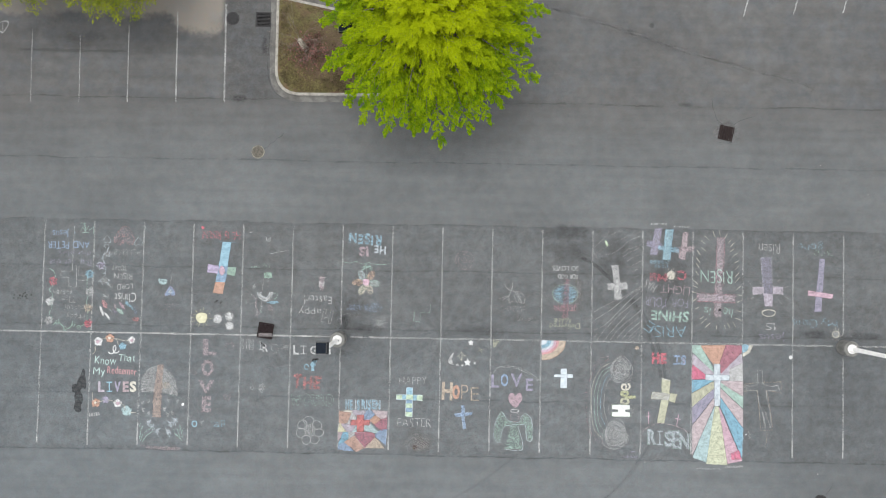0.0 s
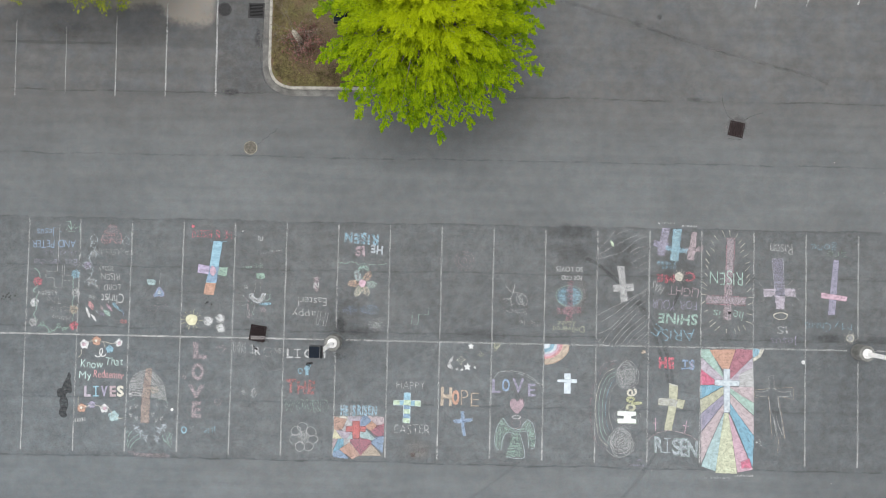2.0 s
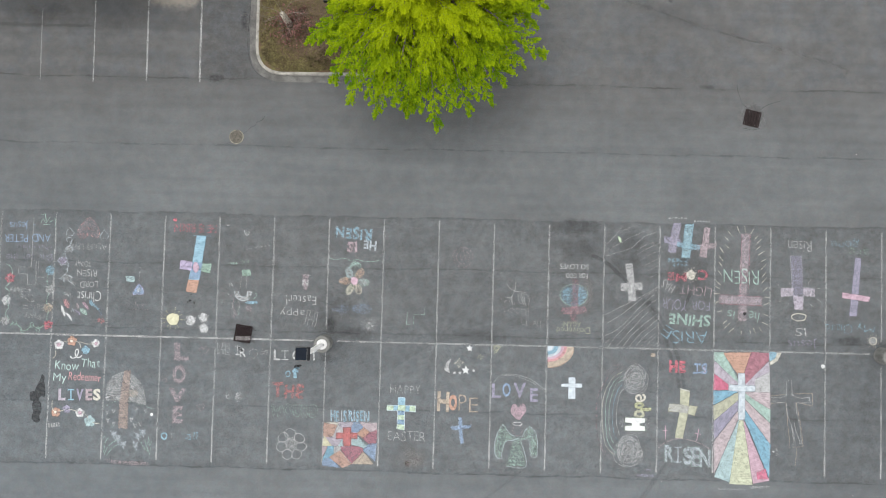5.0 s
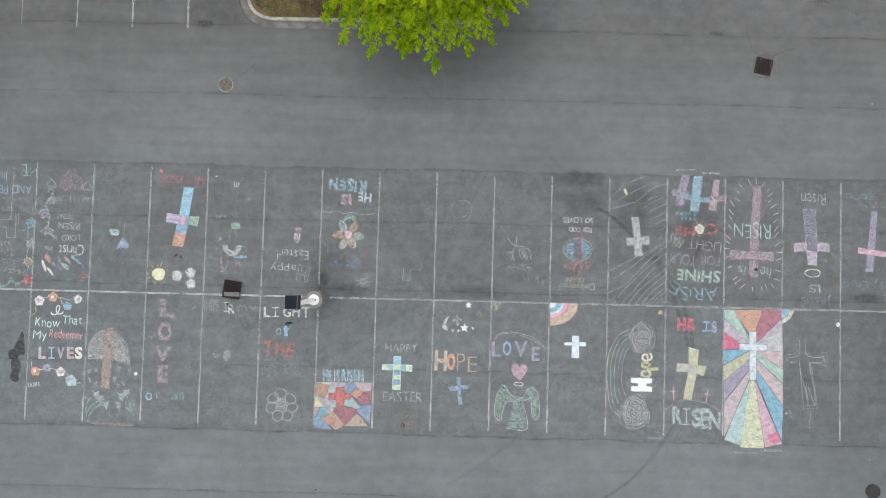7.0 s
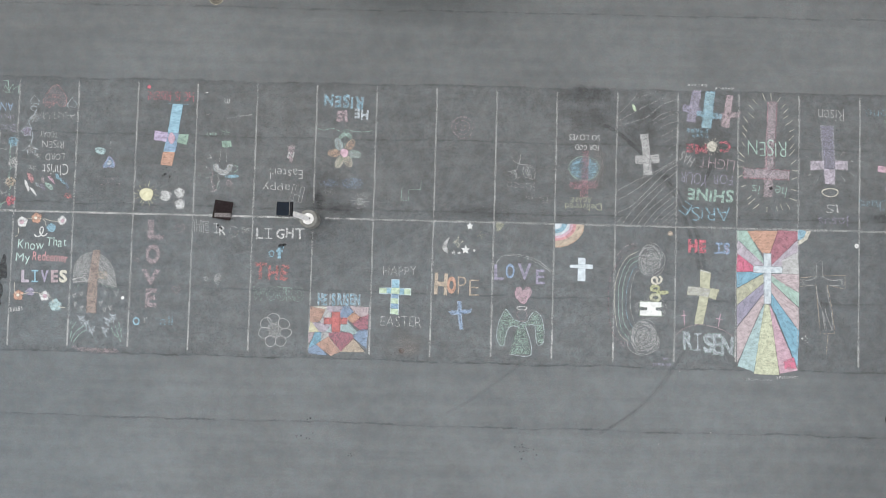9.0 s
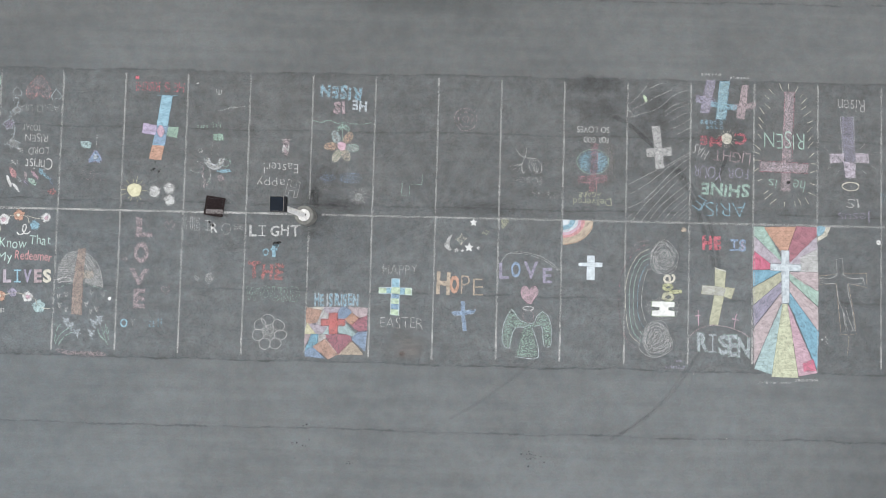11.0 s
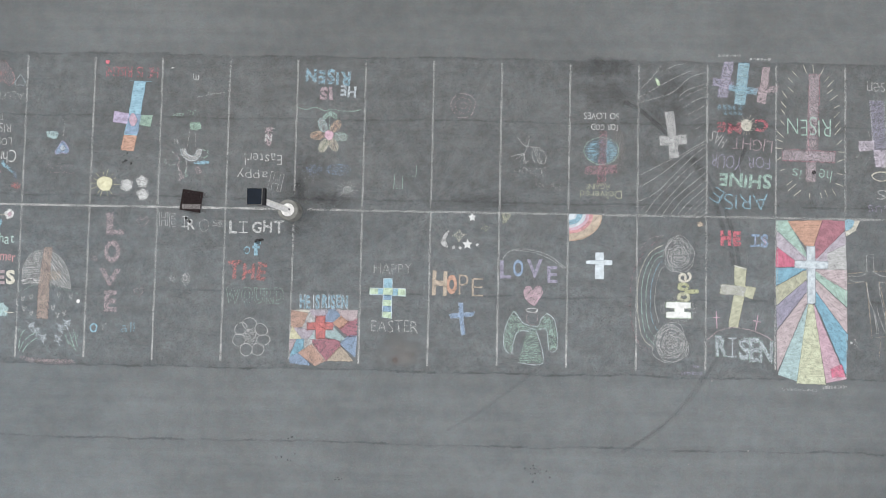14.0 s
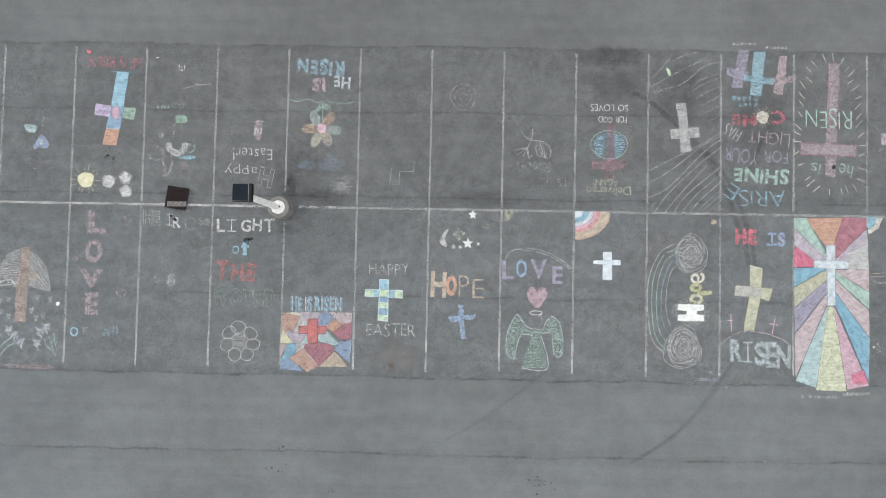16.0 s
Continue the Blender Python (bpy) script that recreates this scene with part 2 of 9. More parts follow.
PAINT = paint_material()
CONCRETE = plain("kerb_concrete", (0.27, 0.26, 0.23), 0.85, vary=0.3, scale=3.5)
GUTTER = plain("gutter_concrete", (0.120, 0.118, 0.110), 0.9, vary=0.40, scale=1.8)
PEDESTAL = plain("pedestal_concrete", (0.150, 0.152, 0.142), 0.85, vary=0.3, scale=4.0)
WHITE_METAL = plain("white_painted_steel", (0.88, 0.88, 0.86), 0.4, vary=0.12, scale=5.0, bump=0.05)
CAP_METAL = plain("dull_white_cap", (0.70, 0.70, 0.68), 0.6, vary=0.14, scale=9.0, bump=0.1)
DARK_GLASS = plain("dark_navy_panel", (0.005, 0.009, 0.016), 0.6, vary=0.3, scale=2.5, bump=0.03, gloss=0.12)
BLACK_METAL = plain("black_painted_metal", (0.010, 0.011, 0.013), 0.6, vary=0.2, bump=0.05, gloss=0.15)
RUST_IRON = plain("rusty_dark_iron", (0.013, 0.0075, 0.008), 0.8, 0.0, vary=0.5, scale=12.0, gloss=0.2)
DARK_IRON = plain("dark_cast_iron", (0.013, 0.013, 0.014), 0.7, 0.1, vary=0.4, scale=14.0)
TAN_IRON = plain("dusty_tan_iron", (0.10, 0.092, 0.074), 0.8, 0.1, vary=0.45, scale=9.0)
BROWN_IRON = plain("brown_rusted_iron", (0.021, 0.0145, 0.014), 0.85, 0.0, vary=0.5, scale=12.0, gloss=0.2)
PALE_RING = plain("pale_worn_ring", (0.20, 0.185, 0.14), 0.8, vary=0.75, scale=3.0)
PIT = plain("drain_pit_silt", (0.012, 0.010, 0.009), 0.95, vary=0.4)
STRIPE_PAINT = plain("thick_white_paint", (0.21, 0.195, 0.195), 0.7, vary=0.5, scale=20.0)
BARK = plain("grey_brown_bark", (0.12, 0.10, 0.08), 0.9, vary=0.4, scale=10.0, bump=0.6)
PALE_BARK = plain("pale_smooth_bark", (0.36, 0.33, 0.27), 0.8, vary=0.3, scale=10.0)
TWIG = plain("grey_bare_twigs", (0.18, 0.155, 0.13), 0.9, vary=0.3)


def turf_material():
    g = Graph("dry_turf", 0.95)
    a = g.mix(g.span(g.noise(1.3, 5, 0.65), 0.38, 0.62), (0.120, 0.076, 0.042), (0.108, 0.112, 0.032))
    # bark mulch where the shrub and the trees stand
    split = g.n.new("ShaderNodeSeparateXYZ")
    g.l.new(g.pos, split.inputs[0])
    dx, dy = g.math("ADD", split.outputs[0], 6.6), g.math("SUBTRACT", split.outputs[1], 15.3)
    away = g.math("SQRT", g.math("ADD", g.math("MULTIPLY", dx, dx), g.math("MULTIPLY", dy, dy)))
    away = g.math("ADD", away, g.math("MULTIPLY", g.math("SUBTRACT", g.noise(1.8, 4, 0.65), 0.5), 1.6))
    a = g.mix(g.span(away, 2.1, 1.1, 0.0, 0.85), a, (0.115, 0.070, 0.052))
    b = g.mix(g.span(g.noise(14.0, 4, 0.7), 0.35, 0.7), a, (0.070, 0.050, 0.030))
    b = g.mix(g.span(g.noise(21.0, 3, 0.7, g.stretch(1.0, 1.0, 1.0, 20.0)), 0.66, 0.74, 0.0, 0.7), b, (0.24, 0.20, 0.14))
    g.colour(b)
    g.bump(g.noise(30.0, 4), 0.8, 0.03)
    return g.mat


def leaf_material(name, dark, light, through=0.35, yellowish=None):
    g = Graph(name, 0.6)
    g.bsdf.inputs["Specular IOR Level"].default_value = 0.15
    tone = g.mix(g.math("MULTIPLY_ADD", g.geo.outputs["Random Per Island"], 0.8, 0.1), dark, light)
    tone = g.mix(g.span(g.noise(2.0, 3), 0.45, 0.66, 0.0, 0.65), tone, light)
    tone = g.mix(g.span(g.noise(1.3, 3, 0.5, g.stretch(1.0, 1.0, 1.0, 31.0)), 0.52, 0.68, 0.0, 0.7), tone, dark)
    # leaf tone turns lighter and yellower between two heights
    if yellowish:
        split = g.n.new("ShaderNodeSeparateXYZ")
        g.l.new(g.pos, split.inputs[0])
        tone = g.mix(g.span(split.outputs[2], yellowish[0], yellowish[1], 0.0, 0.75), tone, yellowish[2])
    g.colour(tone)
    thin, mixer = g.n.new("ShaderNodeBsdfTranslucent"), g.n.new("ShaderNodeMixShader")
    g.l.new(tone, thin.inputs["Color"])
    mixer.inputs[0].default_value = through
    g.l.new(g.bsdf.outputs[0], mixer.inputs[1])
    g.l.new(thin.outputs[0], mixer.inputs[2])
    g.l.new(mixer.outputs[0], g.n["Material Output"].inputs["Surface"])
    return g.mat


TURF = turf_material()
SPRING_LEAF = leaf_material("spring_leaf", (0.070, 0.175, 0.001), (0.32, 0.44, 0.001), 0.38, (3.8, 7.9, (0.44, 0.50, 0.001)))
OLIVE_LEAF = leaf_material("olive_leaf", (0.10, 0.16, 0.012), (0.33, 0.36, 0.02))
RED_LEAF = leaf_material("dull_red_leaf", (0.050, 0.018, 0.015), (0.30, 0.155, 0.135))
DRY_BLADE = leaf_material("dry_grass_blade", (0.040, 0.030, 0.014), (0.19, 0.165, 0.070), 0.2)


# ---- mesh helpers ----
def mesh_of(name, verts, faces, material, smooth=False):
    me = bpy.data.meshes.new(name)
    me.from_pydata([tuple(v)[:3] for v in verts], [], faces)
    if len(verts[0]) == 4:
        me.attributes.new("fade", "FLOAT", "POINT").data.foreach_set("value", [v[3] for v in verts])
    if smooth:
        me.shade_smooth()
    me.materials.append(material)
    return me


def part_mesh(name, me, parent, label=""):
    ob = new(name, me)
    ob.parent = parent
    return tagged(ob, label)


def part(name, bm, material, parent, label="", smooth=False):
    """Links a bmesh as one mesh under a thing or a part."""
    me = bpy.data.meshes.new(name)
    bm.to_mesh(me)
    bm.free()
    if smooth:
        me.shade_smooth()
    me.materials.append(material)
    return part_mesh(name, me, parent, label)


def thing(name, x, y, z, label, category, group="", kind="", turn=0):
    ob = new(name)
    ob.empty_display_size = 0.2
    ob.matrix_basis = pose(x, y, z, 0, 0, turn)
    return tagged(ob, label, category, group, kind)


def box(x0, y0, z0, x1, y1, z1, bevel=0.0, segments=2):
    bm = bmesh.new()
    bmesh.ops.create_cube(bm, size=1, matrix=Matrix.LocRotScale(((x0 + x1) / 2, (y0 + y1) / 2, (z0 + z1) / 2), None, (x1 - x0, y1 - y0, z1 - z0)))
    if bevel:
        bmesh.ops.bevel(bm, geom=bm.edges[:], offset=bevel, segments=segments, affect="EDGES", profile=0.6)
    return bm


def lathe(profile, sides=40, x=0.0, y=0.0):
    """A turned body from (radius, height) steps, closed at both ends."""
    bm = bmesh.new()
    rings = []
    for r, z in profile:
        rings.append([bm.verts.new((x + r * math.cos(2 * math.pi * i / sides), y + r * math.sin(2 * math.pi * i / sides), z)) for i in range(sides)])
    for a, b in zip(rings, rings[1:]):
        for i in range(sides):
            bm.faces.new((a[i], a[(i + 1) % sides], b[(i + 1) % sides], b[i]))
    bm.faces.new(rings[0][::-1])
    bm.faces.new(rings[-1])
    return bm


def tube(verts, faces, points, radii, sides=6):
    """Adds a tapered tube along points to the lists."""
    base = len(verts)
    for i, (p, r) in enumerate(zip(points, radii)):
        a, b = points[max(i - 1, 0)], points[min(i + 1, len(points) - 1)]
        d = Vector(b) - Vector(a)
        d = d.normalized() if d.length > 1e-6 else Vector((0, 0, 1))
        u = d.orthogonal().normalized()
        w = d.cross(u)
        for k in range(sides):
            q = 2 * math.pi * k / sides
            verts.append(tuple(Vector(p) + u * (r * math.cos(q)) + w * (r * math.sin(q))))
    for i in range(len(points) - 1):
        for k in range(sides):
            k2 = (k + 1) % sides
            faces.append((base + i * sides + k, base + i * sides + k2, base + (i + 1) * sides + k2, base + (i + 1) * sides + k))
    faces.append(tuple(base + k for k in range(sides))[::-1])
    faces.append(tuple(base + (len(points) - 1) * sides + k for k in range(sides)))


# ---- the ground: one sheet of asphalt with three drain shafts let into it ----
STALL = 2.74
SHAFTS = ((-9.60, 0.20, 0.33, 0.32), (15.49, 11.50, 0.33, 0.33), (-10.16, 17.40, 0.36, 0.36))


def build_ground():
    xs = sorted({-1500.0, 1500.0, -60.0, 60.0, *[s[0] - s[2] for s in SHAFTS], *[s[0] + s[2] for s in SHAFTS]})
    ys = sorted({-1500.0, 1500.0, -60.0, 60.0, *[s[1] - s[3] for s in SHAFTS], *[s[1] + s[3] for s in SHAFTS]})
    verts = [(x, y, 0.0) for y in ys for x in xs]
    faces = []
    for j in range(len(ys) - 1):
        for i in range(len(xs) - 1):
            cx, cy = (xs[i] + xs[i + 1]) / 2, (ys[j] + ys[j + 1]) / 2
            if any(abs(cx - s[0]) < s[2] and abs(cy - s[1]) < s[3] for s in SHAFTS):
                continue
            k = j * len(xs) + i
            faces.append((k, k + 1, k + 1 + len(xs), k + len(xs)))
    ground = new("ground", mesh_of("ground", verts, faces, ASPHALT))
    tagged(ground, "weathered grey asphalt car park with paving seams", "ground", kind="structure")


build_ground()


# ---- painted parking lines ----
def line_strip(x0, y0, x1, y1, width, parent, seed):
    """One painted line with slightly ragged edges."""
    rnd = random.Random(seed)
    a, b = Vector((x0, y0)), Vector((x1, y1))
    d = (b - a).normalized()
    n = Vector((-d.y, d.x))
    steps = max(2, int((b - a).length / 0.35))
    verts, faces = [], []
    for i in range(steps + 1):
        p = a + (b - a) * (i / steps)
        w0, w1 = width / 2 + rnd.uniform(-0.008, 0.008), width / 2 + rnd.uniform(-0.008, 0.008)
        verts += [(*(p - n * w0), 0.0), (*(p + n * w1), 0.0)]
        if i:
            k = 2 * i
            faces.append((k - 2, k, k + 1, k - 1))
    return part_mesh("painted_line", mesh_of("painted_line", verts, faces, PAINT), parent)


def build_lines():
    rows = tagged(new("stall_lines"), "worn white painted lines of two facing rows of parking stalls", "parking lines", kind="structure")
    rows.location = (0, 0, 0.004)
    n = 0
    for i in range(-1, 20):
        x = (i - 9) * STALL
        lamp = i in (7, 17)
        line_strip(x + 0.0, 0.55 if lamp else 0.06, x + 0.02, 6.0 + 0.04 * math.sin(i), 0.078, rows, i)
        if i in (7, 14, 15):
            line_strip(x - 0.02, -6.05, x, -0.62 if lamp else -0.1, 0.07, rows, 40 + i)
        else:
            line_strip(x - 0.02, -6.15 + 0.04 * math.sin(2 * i), x, -0.62 if lamp else -0.1, 0.078, rows, 40 + i)
    breaks = [-32.0, -5.54 - 0.42, -5.54 + 0.60, 21.95 - 0.58, 21.95 + 0.6, 32.0]
    for a, b in zip(breaks[::2], breaks[1::2]):
        cuts = [a, -10.03, -9.17, b] if a < -10 else [a, b]
        for c, d in zip(cuts[::2], cuts[1::2]):
            line_strip(c, -0.06, d, -0.06, 0.09, rows, 80 + int(c))
    upper = tagged(new("upper_stall_lines"), "thin faded white lines of the parking row beside the planted island", "parking lines", kind="structure")
    upper.location = (0, 0, 0.004)
    for i, (length, width) in enumerate(((5.5, 0.10), (5.0, 0.08), (4.2, 0.06), (3.6, 0.05), (3.9, 0.05), (3.6, 0.05))):
        x = -12.22 - 2.69 * i
        line_strip(x, 12.75 - 0.04 * i, x - 0.03, 12.75 + length, width, upper, 120 + i)
    far = tagged(new("far_stall_lines"), "faded white lines of a slanted parking row", "parking lines", kind="structure")
    far.location = (0, 0, 0.004)
    for i in range(4):
        line_strip(16.42 + 2.74 * i, 18.0 + 0.14 * i, 17.7 + 2.74 * i, 22.9, 0.08, far, 140 + i)


build_lines()


# ---- kerbed planting island ----
def rounded(points, radii, steps=8):
    out = []
    n = len(points)
    for i, r in enumerate(radii):
        p, a, b = Vector(points[i]), Vector(points[i - 1]), Vector(points[(i + 1) % n])
        u, w = (a - p).normalized(), (b - p).normalized()
        for k in range(steps + 1):
            s = k / steps
            q0, q1 = p + u * r * (1 - s), p + w * r * s
            out.append(q0 * (1 - s) + q1 * s)
    return out


def offset_loop(loop, d):
    """Moves a closed, anticlockwise loop inwards by d."""
    out = []
    n = len(loop)
    for i in range(n):
        e = (loop[(i + 1) % n] - loop[i - 1]).normalized()
        out.append(loop[i] + Vector((-e.y, e.x)) * d)
    return out


def resample(loop, step):
    out, carry = [], 0.0
    n = len(loop)
    for i in range(n):
        a, b = loop[i], loop[(i + 1) % n]
        length = (b - a).length
        s = carry
        while s < length:
            out.append(a + (b - a) * (s / length))
            s += step
        carry = s - length
    return out


def build_island():
    corners = ((-9.42, 18.75), (-9.42, 13.15), (2.4, 13.25), (2.4, 16.3))
    edge = resample(rounded(corners, (0.35, 1.5, 1.2, 0.8), 10), 0.1)
    # top bed, gently mounded
    inner = offset_loop(edge, 0.16)
    bm = bmesh.new()
    rim = [bm.verts.new((p.x, p.y, 0.13)) for p in inner]
    centre = Vector((-3.5, 15.4))
    last = rim
    for f, z in ((0.75, 0.19), (0.45, 0.24), (0.15, 0.26)):
        ring = [bm.verts.new((centre.x + (p.x - centre.x) * f, centre.y + (p.y - centre.y) * f, z)) for p in inner]
        for i in range(len(ring)):
            j = (i + 1) % len(ring)
            bm.faces.new((last[i], last[j], ring[j], ring[i]))
        last = ring
    bm.faces.new(last)
    bed = thing("island_bed", 0, 0, 0, "planting island of dry brown grass and mulch inside a kerb", "planting bed", kind="structure")
    part("turf", bm, TURF, bed, smooth=True)
    # kerb stones with open joints
    kerb = thing("kerb", 0, 0, 0, "pale concrete kerb round the planting island", "kerb", kind="structure")
    n = len(edge)
    outer, top0, top1, back = edge, offset_loop(edge, 0.03), offset_loop(edge, 0.14), offset_loop(edge, 0.16)
    span = 30
    for s in range(0, n, span):
        idx = [i % n for i in range(s, min(s + span, n) + 1)]
        verts, faces = [], []
        for a, i in enumerate(idx):
            shrink = 0.006 if a == 0 else (-0.006 if a == len(idx) - 1 else 0.0)
            d = (edge[(i + 1) % n] - edge[i]).normalized() * shrink
            for loop, z in ((outer, -0.05), (outer, 0.115), (top0, 0.15), (top1, 0.15), (back, 0.13), (back, -0.05)):
                q = loop[i] + d
                verts.append((q.x, q.y, z))
        for a in range(len(idx) - 1):
            for k in range(5):
                faces.append((a * 6 + k, (a + 1) * 6 + k, (a + 1) * 6 + k + 1, a * 6 + k + 1)[::-1])
        faces.append(tuple(range(6)))
        faces.append(tuple(len(verts) - 6 + k for k in range(6))[::-1])
        part_mesh("kerb_stone", mesh_of("kerb_stone", verts, faces, CONCRETE), kerb)
    # low concrete gutter apron
    gutter = thing("gutter", 0, 0, 0, "stained concrete gutter strip along the kerb", "gutter", kind="structure")
    far = offset_loop(edge, -0.33)
    for s in range(0, n, span):
        idx = [i % n for i in range(s, min(s + span, n) + 1)]
        verts, faces = [], []
        for a, i in enumerate(idx):
            verts += [(edge[i].x, edge[i].y, 0.012), (far[i].x, far[i].y, 0.006), (far[i].x, far[i].y, -0.02)]
            if a:
                b = 3 * a
                faces += [(b - 3, b - 2, b + 1, b), (b - 2, b - 1, b + 2, b + 1)]
        part_mesh("gutter_slab", mesh_of("gutter_slab", verts, [f[::-1] for f in faces], GUTTER), gutter)
    # dry blades and leaf litter on the bed
    rnd = random.Random(5)
    verts, faces = [], []
    for _ in range(26000):
        x, y = rnd.uniform(-9.2, 2.2), rnd.uniform(13.4, 18.5)
        if y > 18.45 - (x + 9.42) * 0.205:
            continue
        if (x < -8.2 and y < 14.4 and (x + 7.9) ** 2 + (y - 14.7) ** 2 > 1.55):
            continue
        a, size, tip = rnd.uniform(0, 2 * math.pi), rnd.uniform(0.05, 0.17), rnd.uniform(0.02, 0.08)
        f = min(1.0, max(abs(x + 3.5) / 5.7, abs(y - 15.4) / 2.6))
        z = 0.255 - 0.115 * f ** 1.3
        ux, uy = math.cos(a) * size, math.sin(a) * size
        vx, vy = -math.sin(a) * 0.024, math.cos(a) * 0.024
        b = len(verts)
        verts += [(x - vx, y - vy, z), (x + vx, y + vy, z), (x + ux, y + uy, z + tip)]
        faces.append((b, b + 1, b + 2))
    litter = new("dry_grass", mesh_of("dry_grass", verts, faces, DRY_BLADE))
    tagged(litter, "dry brown grass blades and litter covering the island bed", "grass", kind="stuff")


build_island()


# ---- drains and manholes ----
def grate(name, x, y, w, d, turn, bars, along, material, label, shaft):
    """An iron grate on its shaft: frame, bars, dark pit."""
    g = thing(name, x, y, 0, label, "drain", turn=turn)
    bm = bmesh.new()
    for x0, y0, x1, y1 in ((-w, -d, w, -d + 0.06), (-w, d - 0.06, w, d), (-w, -d + 0.06, -w + 0.06, d - 0.06), (w - 0.06, -d + 0.06, w, d - 0.06)):
        bmesh.ops.create_cube(bm, size=1, matrix=Matrix.LocRotScale(((x0 + x1) / 2, (y0 + y1) / 2, 0.0), None, (x1 - x0, y1 - y0, 0.03)))
    part("frame", bm, material, g)
    for i in range(bars):
        s = (i + 0.5) / bars * 2 - 1
        if along == "x":
            c, half = s * (d - 0.06), (d - 0.06) / bars * 0.55
            b = box(-w + 0.06, c - half, -0.03, w - 0.06, c + half, 0.008)
        else:
            c, half = s * (w - 0.06), (w - 0.06) / bars * 0.80
            b = box(c - half, -d + 0.06, -0.03, c + half, d - 0.06, 0.008)
        part("bar", b, material, g)
    pit = bmesh.new()
    a, b = shaft[2], shaft[3]
    bmesh.ops.create_cube(pit, size=1, matrix=Matrix.LocRotScale((0, 0, -0.36), None, (2.5 * a, 2.5 * b, 0.7)))
    bmesh.ops.delete(pit, geom=[f for f in pit.faces if f.normal.z > 0.5], context="FACES")
    part("pit", pit, PIT, g, "dark drain shaft")
    return g


grate("drain_grate", -9.60, 0.20, 0.42, 0.42, -8.0, 20, "y", RUST_IRON, "rusty dark iron drain grate crossed by a painted line", SHAFTS[0])
grate("drain_grate", 15.49, 11.50, 0.40, 0.40, -12.0, 5, "y", BROWN_IRON, "rusty iron drain grate with four wide slats", SHAFTS[1])
grate("drain_grate", -10.16, 17.40, 0.43, 0.41, -1.0, 9, "x", DARK_IRON, "black iron drain grate with many slots beside the kerb", SHAFTS[2])
stripe = thing("grate_stripe", -9.60, -0.07, 0.020, "white paint stripe worn on the drain grate", "paint stripe", kind="structure")
for k in range(28):
    c, low = -0.37 + 0.74 * (k + 0.5) / 28, -0.05 + 0.02 * math.sin(k * 2.3)
    part_mesh("paint_dab", mesh_of("paint_dab", [(c - 0.008, low, 0), (c + 0.008, low, 0), (c + 0.008, 0.135, 0), (c - 0.008, 0.135, 0)], [(0, 1, 2, 3)], STRIPE_PAINT), stripe)


def manhole(x, y, radius, cover_mat, ring_mat, label, holes=8):
    m = thing("manhole_cover", x, y, 0, label, "manhole")
    ring = bmesh.new()
    sides = 40
    loops = [[ring.verts.new((r * math.cos(2 * math.pi * i / sides), r * math.sin(2 * math.pi * i / sides), z)) for i in range(sides)]
             for r, z in ((radius, -0.02), (radius, 0.010), (radius * 0.90, 0.014), (radius * 0.885, -0.02))]
    for a, b in zip(loops, loops[1:]):
        for i in range(sides):
            ring.faces.new((a[i], a[(i + 1) % sides], b[(i + 1) % sides], b[i]))
    part("ring", ring, ring_mat, m)
    lid = part("lid", lathe(((radius * 0.86, -0.02), (radius * 0.86, 0.010), (radius * 0.84, 0.014), (radius * 0.30, 0.017)), sides), cover_mat, m)
    for i in range(holes):
        q = 2 * math.pi * i / holes
        part("stud", lathe(((0.035, 0.0), (0.035, 0.022), (0.028, 0.026)), 8, radius * 0.58 * math.cos(q), radius * 0.58 * math.sin(q)), cover_mat, lid)
    return m


manhole(-10.27, 10.02, 0.36, TAN_IRON, PALE_RING, "dusty tan manhole cover with a pale worn ring")
manhole(-11.87, 17.44, 0.36, DARK_IRON, DARK_IRON, "dark cast iron manhole cover beside a painted line")
manhole(20.71, -8.43, 0.35, DARK_IRON, DARK_IRON, "black cast iron manhole cover in the driveway")


